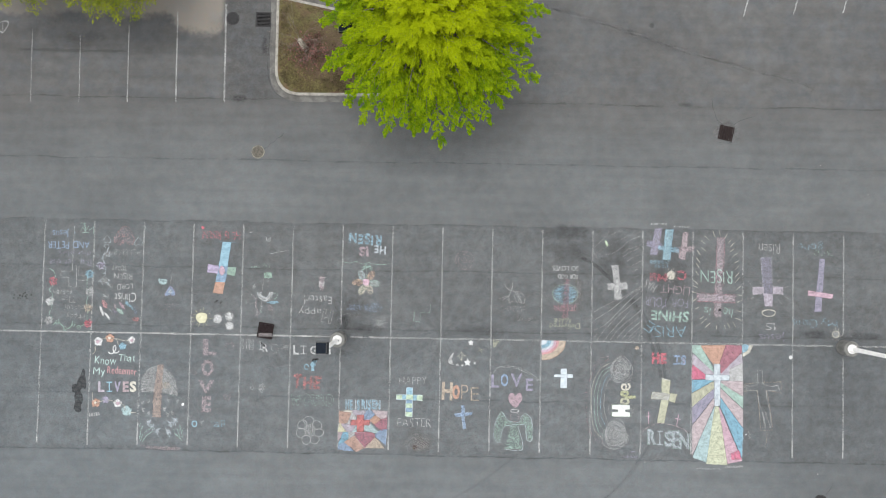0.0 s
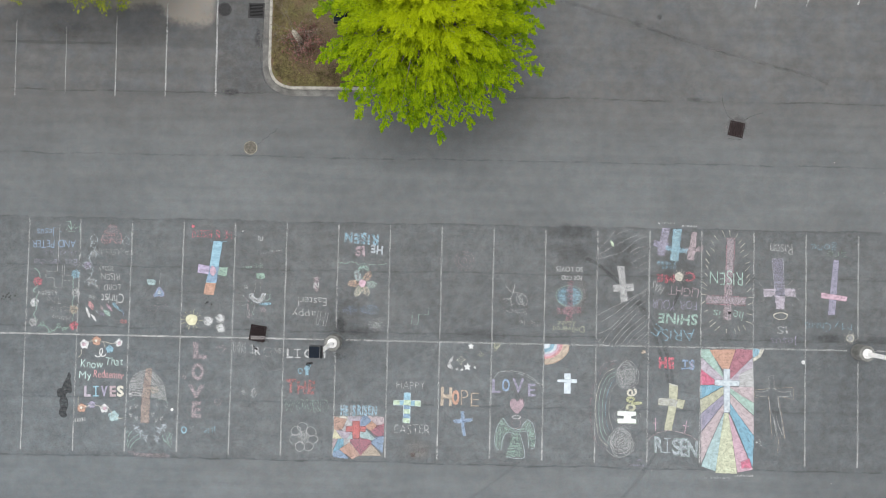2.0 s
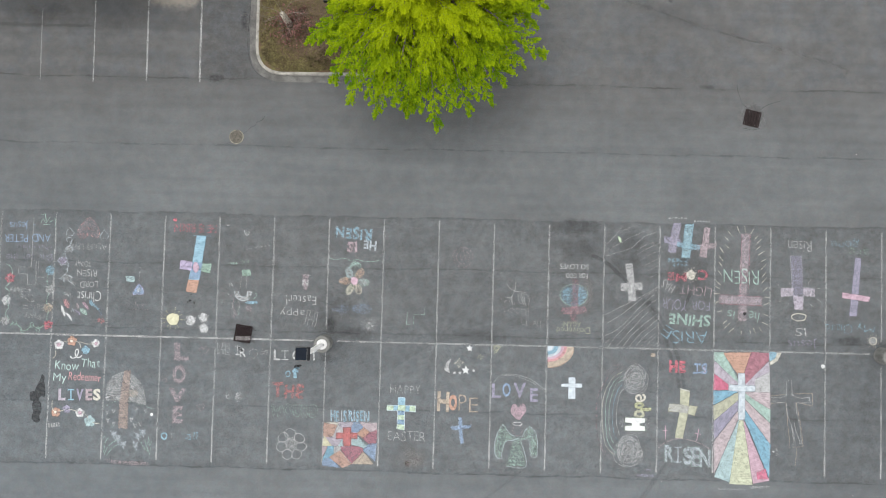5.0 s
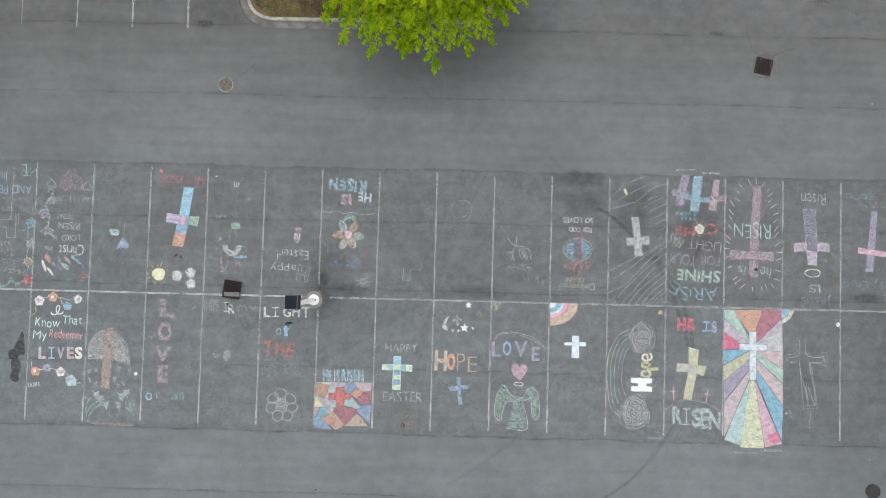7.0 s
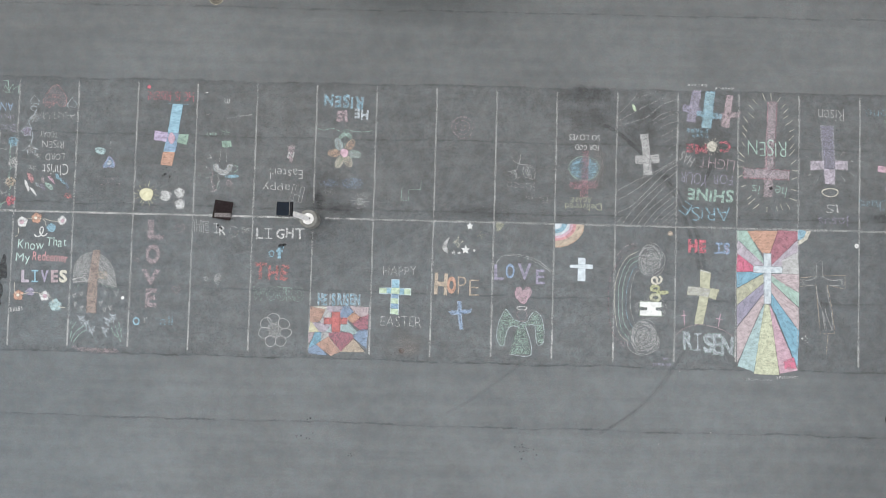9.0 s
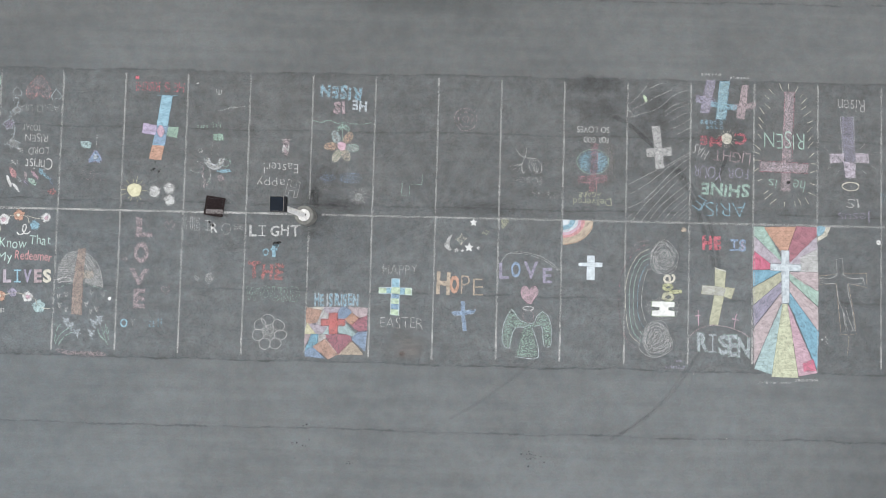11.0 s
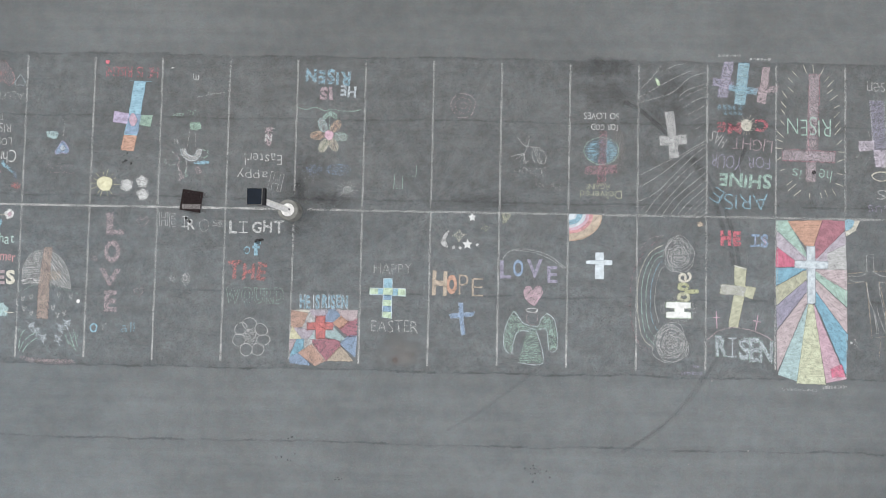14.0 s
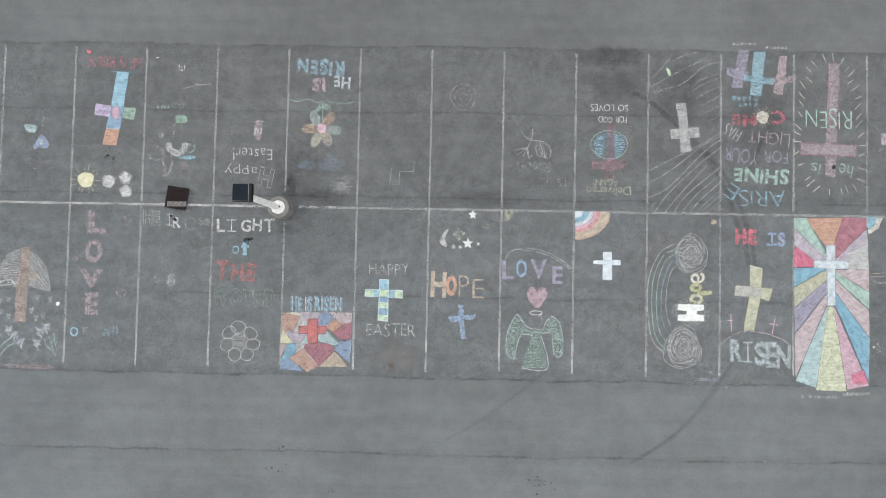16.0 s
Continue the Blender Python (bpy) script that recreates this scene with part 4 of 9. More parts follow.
def words(parent, name, text, x, y, width, height, colour, cover, weight=0.0, turn=0.0, outline=0.0, wobble=1.0, layer=0, label=""):
    """Hand-lettered chalk: each letter a little askew, the whole set into a box round (x, y)."""
    rnd = random.Random(text + name)
    placed, pen = [], 0.0
    for char in text:
        if char == " ":
            pen += 0.38
            continue
        co, faces, rim = glyph(char, weight)
        x0, x1 = min(c[0] for c in co), max(c[0] for c in co)
        a, s, dy = radians(rnd.uniform(-5, 5) * wobble), 1 + rnd.uniform(-0.08, 0.08) * wobble, rnd.uniform(-0.05, 0.05) * wobble
        mid = (x0 + x1) / 2
        pts = []
        for cx, cy in co:
            u, v = (cx - mid) * s, (cy - 0.35) * s
            pts.append((pen + (x1 - x0) / 2 + u * math.cos(a) - v * math.sin(a), 0.35 + dy + u * math.sin(a) + v * math.cos(a)))
        placed.append((pts, faces, rim))
        pen += x1 - x0 + 0.11
    flat = [p for pts, _, _ in placed for p in pts]
    lo = (min(p[0] for p in flat), min(p[1] for p in flat))
    hi = (max(p[0] for p in flat), max(p[1] for p in flat))
    kx, ky = width / max(1e-6, hi[0] - lo[0]), height / max(1e-6, hi[1] - lo[1])
    c, s = math.cos(radians(turn)), math.sin(radians(turn))

    def at(p):
        u, v = (p[0] - (lo[0] + hi[0]) / 2) * kx, (p[1] - (lo[1] + hi[1]) / 2) * ky
        return Vector((x + u * c - v * s, y + u * s + v * c))

    for pts, faces, rim in placed:
        verts, out = [], []
        q = [at(p) for p in pts]
        if outline:
            for i, (a, b) in enumerate(rim):
                ribbon(verts, out, [q[a], q[b]], outline, 0.004 * layer + 0.0004 * (i % 5))
        else:
            verts = [(p.x, p.y, 0.004 * layer, 0.0) for p in q]
            out = list(faces)
            mids = {}
            for f in faces:
                m = sum((q[k] for k in f), Vector((0, 0))) / len(f)
                for k in range(len(f)):
                    mids[frozenset((f[k], f[k - 1]))] = m
            push = {}
            for a, b in rim:
                e = (q[b] - q[a]).normalized()
                side = Vector((e.y, -e.x))
                if side.dot(mids[frozenset((a, b))] - q[a]) > 0:
                    side = -side
                for k in (a, b):
                    push[k] = push.get(k, Vector((0, 0))) + side
            skirt = {}
            for k, side in push.items():
                skirt[k] = len(verts)
                p = q[k] + (side.normalized() if side.length > 1e-6 else side) * (0.008 if weight < 0 else 0.018)
                verts.append((p.x, p.y, 0.004 * layer - 0.0003, 1.0))
            out += [(a, b, skirt[b], skirt[a]) for a, b in rim]
        part_mesh(name, mesh_of(name, verts, out, chalk_material(colour, cover)), parent, label)


def ring_points(x, y, rx, ry=None, n=14, turn=0.0, wob=0.05, seed=1):
    rnd = random.Random(seed)
    ry = rx if ry is None else ry
    c, s = math.cos(radians(turn)), math.sin(radians(turn))
    out = []
    for i in range(n):
        a, k = 2 * math.pi * i / n, 1 + rnd.uniform(-wob, wob)
        u, v = rx * k * math.cos(a), ry * k * math.sin(a)
        out.append((x + u * c - v * s, y + u * s + v * c))
    return out


def scribble(parent, name, colour, cover, width, x, y, rx, ry, turns=5, seed=1, layer=0, label=""):
    """A coil of chalk, as a hand fills a round shape."""
    rnd = random.Random(seed)
    pts = []
    n = int(turns * 12)
    for i in range(n + 1):
        a = 2 * math.pi * i / 12
        k = (i / n) * (1 + rnd.uniform(-0.075, 0.075) + 0.08 * math.sin(2 * a + 0.35 * a + seed) + 0.05 * math.sin(3 * a + seed))
        pts.append((x + rx * k * math.cos(a) + 0.05 * rx * math.sin(a / 5 + seed), y + ry * k * math.sin(a) + 0.05 * ry * math.cos(a / 7 + seed)))
    return lines(parent, name, colour, cover, width, pts, layer=layer, label=label)


def rays(parent, name, colour, cover, width, x, y, r0, r1, count, seed=1, layer=0, squash=1.0):
    """Short chalk dashes round a middle."""
    rnd = random.Random(seed)
    strokes = []
    for i in range(count):
        a = 2 * math.pi * (i + rnd.uniform(-0.2, 0.2)) / count
        e = r1 * rnd.uniform(0.85, 1.12)
        strokes.append([(x + r0 * math.cos(a), y + r0 * squash * math.sin(a)), (x + e * math.cos(a), y + e * squash * math.sin(a))])
    return lines(parent, name, colour, cover, width, *strokes, smooth=False, layer=layer)


def dashes(parent, name, colour, cover, x, y, width, height, count, seed=1, turn=0.0):
    """Writing too faint to read: a row of plain bars."""
    rnd = random.Random(seed)
    c, s = math.cos(radians(turn)), math.sin(radians(turn))
    for i in range(count):
        a = -width / 2 + width * i / count
        b = a + width / count * rnd.uniform(0.55, 0.8)
        h = height * rnd.uniform(0.4, 0.5)
        corners = [(x + u * c - v * s, y + u * s + v * c, 0.0) for u, v in ((a, -h), (b, -h), (b, h), (a, h))]
        part_mesh(name, mesh_of(name, corners, [(0, 1, 2, 3)], chalk_material(colour, cover)), parent)



d = drawing(-20.42, 3.26, "chalk_garden", "faint chalk cross, flower garland and Easter message, upside down")
lines(d, "cross", "grey", 0.4, 0.035, [(0.21, 0.31), (0.33, 0.32), (0.37, -0.86), (-0.06, -0.87), (-0.08, -0.37), (-0.52, -0.32), (-0.53, -0.01), (0.09, 0.00), (0.13, 2.49)], smooth=False)
lines(d, "cross", "grey", 0.4, 0.035, [(0.46, 0.38), (0.45, -0.24), (0.79, -0.23)], [(0.45, -0.49), (0.80, -0.51)], smooth=False)
words(d, "letter", "- Jesus", -0.43, 2.09, 1.28, 0.47, "blue", 0.62, weight=-0.018, turn=180)
words(d, "letter", "AND PETER", -0.16, 1.44, 2.30, 0.44, "blue", 0.74, weight=-0.018, turn=180)
words(d, "letter", "disciples", 0.22, 1.00, 1.75, 0.30, "violet", 0.34, weight=-0.018, turn=180)
words(d, "letter", "But tell the", -0.02, 0.47, 2.30, 0.36, "violet", 0.36, weight=-0.018, turn=180)
words(d, "letter", "The", -0.04, -1.54, 0.75, 0.41, "grey", 0.32, weight=-0.018, turn=180)
words(d, "letter", "Easter", 0.27, -2.03, 1.15, 0.34, "grey", 0.3, weight=-0.018, turn=180)
words(d, "letter", "Happy", 0.37, -2.46, 1.00, 0.40, "grey", 0.3, weight=-0.018, turn=180)
dashes(d, "faint_bar", "grey", 0.25, -0.36, -1.15, 1.12, 0.25, 6, seed=7)
lines(d, "vine", "mint", 0.4, 0.04, [(-1.16, 0.13), (-0.93, -0.02), (-0.83, -0.33), (-1.07, -0.55), (-0.94, -0.79), (-1.15, -1.05), (-0.95, -1.26), (-1.03, -1.72), (-0.96, -2.03), (-1.10, -2.35), (-0.94, -2.56), (-0.99, -2.81)])
lines(d, "vine", "green", 0.5, 0.04, [(-0.86, -2.96), (-0.62, -2.80), (-0.30, -3.04), (-0.20, -3.19), (0.08, -3.10), (0.26, -2.88), (0.54, -3.06), (0.88, -2.90), (1.10, -2.86)])
lines(d, "vine", "mint", 0.32, 0.04, [(1.03, 0.02), (0.93, -0.60), (1.04, -1.22), (0.93, -1.69), (1.07, -2.09), (0.99, -2.52), (1.09, -2.83)])
area(d, "flower", "red", 0.3, [(-0.77, -0.59), (-0.77, -0.72), (-0.89, -0.75), (-1.02, -0.79), (-1.09, -0.68), (-1.17, -0.60), (-1.11, -0.50), (-1.09, -0.40), (-0.99, -0.38), (-0.89, -0.32), (-0.80, -0.41), (-0.69, -0.48)], smooth=True)
scribble(d, "flower_coil", "red", 0.15, 0.045, -0.95, -0.55, 0.16, 0.16, 3, seed=591, layer=1)
area(d, "flower", "white", 0.3, [(-0.91, -1.72), (-0.92, -1.85), (-1.04, -1.86), (-1.16, -1.91), (-1.23, -1.80), (-1.31, -1.72), (-1.25, -1.62), (-1.24, -1.51), (-1.14, -1.49), (-1.03, -1.44), (-0.95, -1.52), (-0.84, -1.60)], smooth=True)
scribble(d, "flower_coil", "white", 0.15, 0.045, -1.09, -1.66, 0.16, 0.16, 3, seed=621, layer=1)
area(d, "flower", "grey", 0.3, [(-0.93, -2.73), (-0.93, -2.85), (-1.04, -2.88), (-1.16, -2.94), (-1.24, -2.83), (-1.33, -2.75), (-1.26, -2.64), (-1.24, -2.53), (-1.13, -2.53), (-1.03, -2.48), (-0.96, -2.56), (-0.85, -2.63)], smooth=True)
scribble(d, "flower_coil", "grey", 0.15, 0.045, -1.09, -2.69, 0.16, 0.16, 3, seed=653, layer=1)
area(d, "flower", "sky", 0.3, [(1.23, -0.19), (1.22, -0.33), (1.08, -0.33), (0.97, -0.36), (0.91, -0.26), (0.83, -0.19), (0.87, -0.09), (0.88, 0.02), (0.98, 0.05), (1.10, 0.11), (1.18, 0.01), (1.28, -0.08)], smooth=True)
scribble(d, "flower_coil", "sky", 0.15, 0.045, 1.03, -0.14, 0.16, 0.16, 3, seed=643, layer=1)
area(d, "flower", "grey", 0.3, [(1.30, -1.19), (1.27, -1.30), (1.15, -1.30), (1.04, -1.33), (0.98, -1.24), (0.89, -1.18), (0.92, -1.08), (0.92, -0.95), (1.05, -0.93), (1.16, -0.88), (1.24, -1.00), (1.32, -1.07)], smooth=True)
scribble(d, "flower_coil", "grey", 0.15, 0.045, 1.10, -1.13, 0.16, 0.16, 3, seed=676, layer=1)
area(d, "flower", "tan", 0.3, [(1.20, -2.04), (1.19, -2.16), (1.09, -2.18), (0.97, -2.24), (0.89, -2.14), (0.80, -2.06), (0.86, -1.94), (0.88, -1.84), (0.99, -1.84), (1.09, -1.79), (1.16, -1.87), (1.28, -1.94)], smooth=True)
scribble(d, "flower_coil", "tan", 0.15, 0.045, 1.04, -2.00, 0.16, 0.16, 3, seed=701, layer=1)
area(d, "flower", "red", 0.3, [(1.22, -2.88), (1.22, -2.99), (1.11, -3.02), (1.00, -3.08), (0.92, -2.98), (0.82, -2.89), (0.89, -2.78), (0.91, -2.68), (1.02, -2.67), (1.12, -2.63), (1.19, -2.71), (1.30, -2.77)], smooth=True)
scribble(d, "flower_coil", "red", 0.15, 0.045, 1.06, -2.83, 0.16, 0.16, 3, seed=728, layer=1)
lines(d, "leaf", "mint", 0.45, 0.03, ring_points(-0.62, -2.80, 0.09, 0.12, turn=0), closed=True)
lines(d, "leaf", "mint", 0.45, 0.03, ring_points(-0.20, -3.16, 0.09, 0.12, turn=0), closed=True)
lines(d, "leaf", "mint", 0.45, 0.03, ring_points(0.26, -2.88, 0.09, 0.12, turn=0), closed=True)
lines(d, "leaf", "mint", 0.45, 0.03, ring_points(0.57, -3.09, 0.09, 0.12, turn=0), closed=True)
lines(d, "lily", "mint", 0.55, 0.045, [(0.47, 2.65), (0.69, 2.66), (0.77, 2.19)], [(0.77, 2.19), (0.57, 2.44), (0.49, 2.19)], [(0.77, 2.25), (0.94, 2.51), (0.95, 2.26), (1.20, 2.45), (1.21, 2.07)], [(0.58, 2.13), (0.96, 2.13)], smooth=False)

d = drawing(-17.61, 3.31, "chalk_lettering", "upside-down chalk words Christ the Lord is risen today", "chalk lettering")
words(d, "letter", "ALLELUIA", 0.15, 1.04, 1.81, 0.34, "grey", 0.26, weight=-0.018, turn=180)
words(d, "letter", "TODAY", -0.13, 0.17, 0.81, 0.28, "grey", 0.5, weight=-0.018, turn=180)
words(d, "letter", "RISEN", 0.10, -0.28, 1.00, 0.37, "grey", 0.55, weight=-0.018, turn=180)
words(d, "letter", "LORD", 0.21, -0.85, 0.87, 0.34, "grey", 0.6, weight=-0.018, turn=180)
words(d, "letter", "is", -0.56, -0.85, 0.19, 0.19, "grey", 0.55, weight=-0.018, turn=180)
words(d, "letter", "Christ", 0.26, -1.44, 1.18, 0.53, "white", 0.55, weight=-0.018, turn=180)
words(d, "letter", "the", -0.81, -1.40, 0.34, 0.22, "grey", 0.55, weight=-0.018, turn=180)
area(d, "big_heart", "rose", 0.05, [(0.12, 2.48), (-0.16, 2.24), (-0.37, 1.95), (-0.44, 1.72), (-0.35, 1.49), (-0.16, 1.43), (0.02, 1.53), (0.16, 1.67), (0.35, 1.51), (0.52, 1.46), (0.63, 1.62), (0.61, 1.89), (0.40, 2.23)], smooth=True, hatch=20)
lines(d, "heart_outline", "salmon", 0.22, 0.035, [(0.12, 2.48), (-0.16, 2.24), (-0.37, 1.95), (-0.44, 1.72), (-0.35, 1.49), (-0.16, 1.43), (0.02, 1.53), (0.16, 1.67), (0.35, 1.51), (0.52, 1.46), (0.63, 1.62), (0.61, 1.89), (0.40, 2.23)], closed=True)
lines(d, "heart_outline", "rose", 0.16, 0.03, [(-0.13, 2.28), (-0.34, 2.00), (-0.41, 1.76), (-0.32, 1.54), (-0.13, 1.47), (0.05, 1.57), (0.20, 1.71), (0.38, 1.55)])
dashes(d, "faint_bar", "salmon", 0.22, 0.05, 1.95, 0.52, 0.20, 4)
dashes(d, "faint_bar", "salmon", 0.20, -0.12, 1.62, 0.42, 0.18, 3, seed=5)
lines(d, "heart_outline", "ice", 0.36, 0.034, [(-0.87, 1.96), (-1.04, 1.71), (-0.96, 1.53), (-0.82, 1.60), (-0.66, 1.54), (-0.64, 1.72), (-0.87, 1.96)], smooth=False)
lines(d, "heart_outline", "ice", 0.36, 0.034, [(0.88, 1.90), (0.67, 1.58), (0.74, 1.40), (0.89, 1.49), (1.03, 1.42), (1.12, 1.59), (0.88, 1.90)], smooth=False)
lines(d, "vine", "ice", 0.34, 0.032, [(-0.75, 1.26), (-0.93, 1.25), (-1.00, 1.38), (-0.89, 1.47), (-0.76, 1.42), (-0.74, 1.29), (-0.86, 1.04), (-1.04, 0.68), (-0.94, 0.36), (-0.86, 0.07), (-0.92, -0.30)])
lines(d, "vine_leaf", "ice", 0.32, 0.03, [(-1.14, 0.84), (-1.05, 0.74), (-1.13, 0.62)], [(-0.82, 0.19), (-0.88, 0.07), (-0.77, -0.05)], [(-1.03, -0.18), (-0.93, -0.11), (-0.89, -0.24)])
area(d, "blossom", "grey", 0.16, [(-0.94, 1.01), (-1.03, 0.87), (-0.95, 0.87), (-0.89, 0.74), (-0.81, 0.84), (-0.71, 0.71), (-0.67, 0.85), (-0.59, 0.90), (-0.79, 1.07)], layer=1)
lines(d, "blossom_edge", "ice", 0.36, 0.032, [(-0.94, 1.01), (-1.03, 0.87), (-0.95, 0.87), (-0.89, 0.74), (-0.81, 0.84), (-0.71, 0.71), (-0.67, 0.85), (-0.59, 0.90), (-0.79, 1.07)], closed=True, smooth=False, layer=2)
area(d, "blossom", "lavender", 0.16, [(-0.94, 0.46), (-1.14, 0.49), (-1.30, 0.41), (-1.41, 0.29), (-1.27, 0.19), (-1.22, 0.05), (-1.09, 0.13), (-0.96, 0.10), (-0.98, 0.25), (-0.90, 0.33)], layer=1)
lines(d, "blossom_edge", "ice", 0.36, 0.032, [(-0.94, 0.46), (-1.14, 0.49), (-1.30, 0.41), (-1.41, 0.29), (-1.27, 0.19), (-1.22, 0.05), (-1.09, 0.13), (-0.96, 0.10), (-0.98, 0.25), (-0.90, 0.33)], closed=True, smooth=False, layer=2)
area(d, "blossom", "grey", 0.16, [(-0.94, -0.29), (-1.14, -0.52), (-1.29, -0.59), (-1.07, -0.61), (-1.03, -0.78), (-0.87, -0.65), (-0.65, -0.81), (-0.71, -0.58), (-0.59, -0.53), (-0.79, -0.44)], layer=1)
lines(d, "blossom_edge", "ice", 0.36, 0.032, [(-0.94, -0.29), (-1.14, -0.52), (-1.29, -0.59), (-1.07, -0.61), (-1.03, -0.78), (-0.87, -0.65), (-0.65, -0.81), (-0.71, -0.58), (-0.59, -0.53), (-0.79, -0.44)], closed=True, smooth=False, layer=2)
area(d, "smear", "salmon", 0.3, [(-0.99, -1.62), (-1.00, -1.73), (-0.96, -1.87), (-0.87, -1.99), (-0.77, -2.04), (-0.74, -1.95), (-0.76, -1.80), (-0.85, -1.68)], smooth=True, hatch=10)
area(d, "smear", "white", 0.52, [(-1.12, -1.96), (-1.11, -2.07), (-1.07, -2.22), (-1.00, -2.36), (-0.93, -2.45), (-0.92, -2.36), (-0.96, -2.21), (-1.03, -2.07)], smooth=True, hatch=20)
area(d, "smear", "white", 0.52, [(-0.87, -2.29), (-0.82, -2.37), (-0.74, -2.49), (-0.65, -2.59), (-0.57, -2.65), (-0.60, -2.58), (-0.67, -2.46), (-0.77, -2.36)], smooth=True, hatch=30)
area(d, "smear", "ice", 0.12, [(-0.65, -2.06), (-0.64, -2.11), (-0.60, -2.18), (-0.54, -2.23), (-0.48, -2.25), (-0.47, -2.19), (-0.51, -2.12), (-0.57, -2.07)], smooth=True, hatch=15)
area(d, "smear", "lavender", 0.14, [(-0.43, -2.13), (-0.40, -2.20), (-0.34, -2.29), (-0.25, -2.36), (-0.18, -2.39), (-0.19, -2.32), (-0.25, -2.23), (-0.34, -2.16)], smooth=True, hatch=45)
area(d, "smear", "blush", 0.3, [(-0.35, -1.80), (-0.35, -1.86), (-0.33, -1.95), (-0.30, -2.03), (-0.26, -2.08), (-0.25, -2.03), (-0.26, -1.94), (-0.30, -1.86)], smooth=True, hatch=50)
area(d, "smear", "pink", 0.36, [(-0.06, -1.73), (-0.02, -1.82), (0.06, -1.94), (0.16, -2.03), (0.25, -2.08), (0.23, -2.01), (0.15, -1.89), (0.05, -1.79)], smooth=True, hatch=40)
area(d, "smear", "mint", 0.44, [(-0.16, -2.08), (-0.13, -2.17), (-0.05, -2.28), (0.06, -2.34), (0.16, -2.35), (0.15, -2.26), (0.08, -2.15), (-0.03, -2.09)], smooth=True, hatch=60)
area(d, "smear", "white", 0.3, [(-0.07, -2.14), (-0.05, -2.18), (-0.01, -2.23), (0.05, -2.27), (0.10, -2.28), (0.09, -2.24), (0.05, -2.19), (-0.01, -2.15)], smooth=True, hatch=61)
area(d, "smear", "sky", 0.34, [(0.29, -1.63), (0.28, -1.70), (0.30, -1.79), (0.36, -1.86), (0.42, -1.90), (0.44, -1.84), (0.43, -1.75), (0.38, -1.67)], smooth=True, hatch=70)
area(d, "smear", "sky", 0.22, [(0.43, -1.82), (0.47, -1.90), (0.55, -1.99), (0.65, -2.06), (0.74, -2.09), (0.72, -2.02), (0.64, -1.92), (0.54, -1.85)], smooth=True, hatch=75)
area(d, "smear", "blue", 0.12, [(0.77, -2.02), (0.78, -2.10), (0.80, -2.20), (0.85, -2.30), (0.90, -2.36), (0.90, -2.30), (0.88, -2.19), (0.83, -2.09)], smooth=True, hatch=80)
area(d, "smear", "coral", 0.16, [(0.70, -2.61), (0.76, -2.68), (0.87, -2.72), (0.98, -2.72), (1.06, -2.66), (1.02, -2.58), (0.91, -2.52), (0.80, -2.52)], smooth=True, hatch=85)

d = drawing(-14.97, 2.29, "chalk_patches", "small teal chalk patch and blue heart beside a faint scribble")
area(d, "patch", "aqua", 0.46, [(-0.56, 0.61), (-0.19, 0.60), (-0.13, 0.46), (-0.23, 0.34), (-0.47, 0.35), (-0.57, 0.47)], smooth=True)
area(d, "heart", "blue", 0.44, [(0.07, 0.24), (-0.09, 0.00), (-0.21, -0.20), (-0.12, -0.30), (0.07, -0.23), (0.27, -0.27), (0.35, -0.15), (0.24, 0.07)], smooth=True, hatch=30)
lines(d, "heart_edge", "lavender", 0.36, 0.03, [(0.07, 0.24), (-0.09, 0.00), (-0.21, -0.20), (-0.12, -0.30), (0.07, -0.23), (0.27, -0.27), (0.35, -0.15), (0.24, 0.07)], closed=True, layer=1)
area(d, "middle", "ice", 0.42, [(0.08, 0.07), (0.01, -0.08), (0.09, -0.13), (0.19, -0.05)], smooth=True, layer=1)
lines(d, "scribble", "rose", 0.14, 0.03, [(-0.48, -1.00), (-0.14, -1.05), (0.06, -0.97), (0.36, -1.06), (0.62, -1.00)], [(-0.51, -0.84), (-0.43, -0.66), (-0.29, -0.78), (-0.32, -0.92)], [(-0.15, -0.87), (-0.05, -0.67), (0.07, -0.73), (0.02, -0.91)], [(0.17, -0.69), (0.29, -0.83), (0.45, -0.66), (0.57, -0.84)])
lines(d, "streak", "grey", 0.10, 0.05, [(0.07, 1.22), (0.12, 0.78), (0.07, 0.38)])

d = drawing(-12.04, 2.77, "chalk_cross", "large chalk cross in blue, lilac, green and orange panels")
area(d, "upright", "sky", 0.68, [(-0.04, 2.23), (0.42, 2.21), (0.28, 1.20), (0.15, 0.05), (-0.37, 0.04), (-0.21, 0.87)], hatch=80)
area(d, "foot_panel", "orange", 0.6, [(-0.37, 0.04), (0.13, 0.02), (0.02, -0.59), (-0.48, -0.55)], hatch=80)
area(d, "lilac_panel", "lavender", 0.62, [(-0.80, 0.99), (-0.21, 0.91), (-0.26, 0.50), (-0.83, 0.58)], layer=1)
area(d, "green_panel", "green", 0.6, [(0.21, 0.85), (0.73, 0.84), (0.68, 0.40), (0.18, 0.48)], layer=1)
area(d, "blue_panel", "blue", 0.5, [(-0.18, 0.87), (0.27, 0.88), (0.17, 0.09), (-0.33, 0.08)], layer=2)
area(d, "diamond", "pink", 0.6, [(-0.06, 0.92), (0.13, 0.68), (-0.02, 0.41), (-0.18, 0.65)], smooth=True, layer=3)
lines(d, "top_line", "sky", 0.45, 0.035, [(-0.24, 2.25), (0.68, 2.24)])

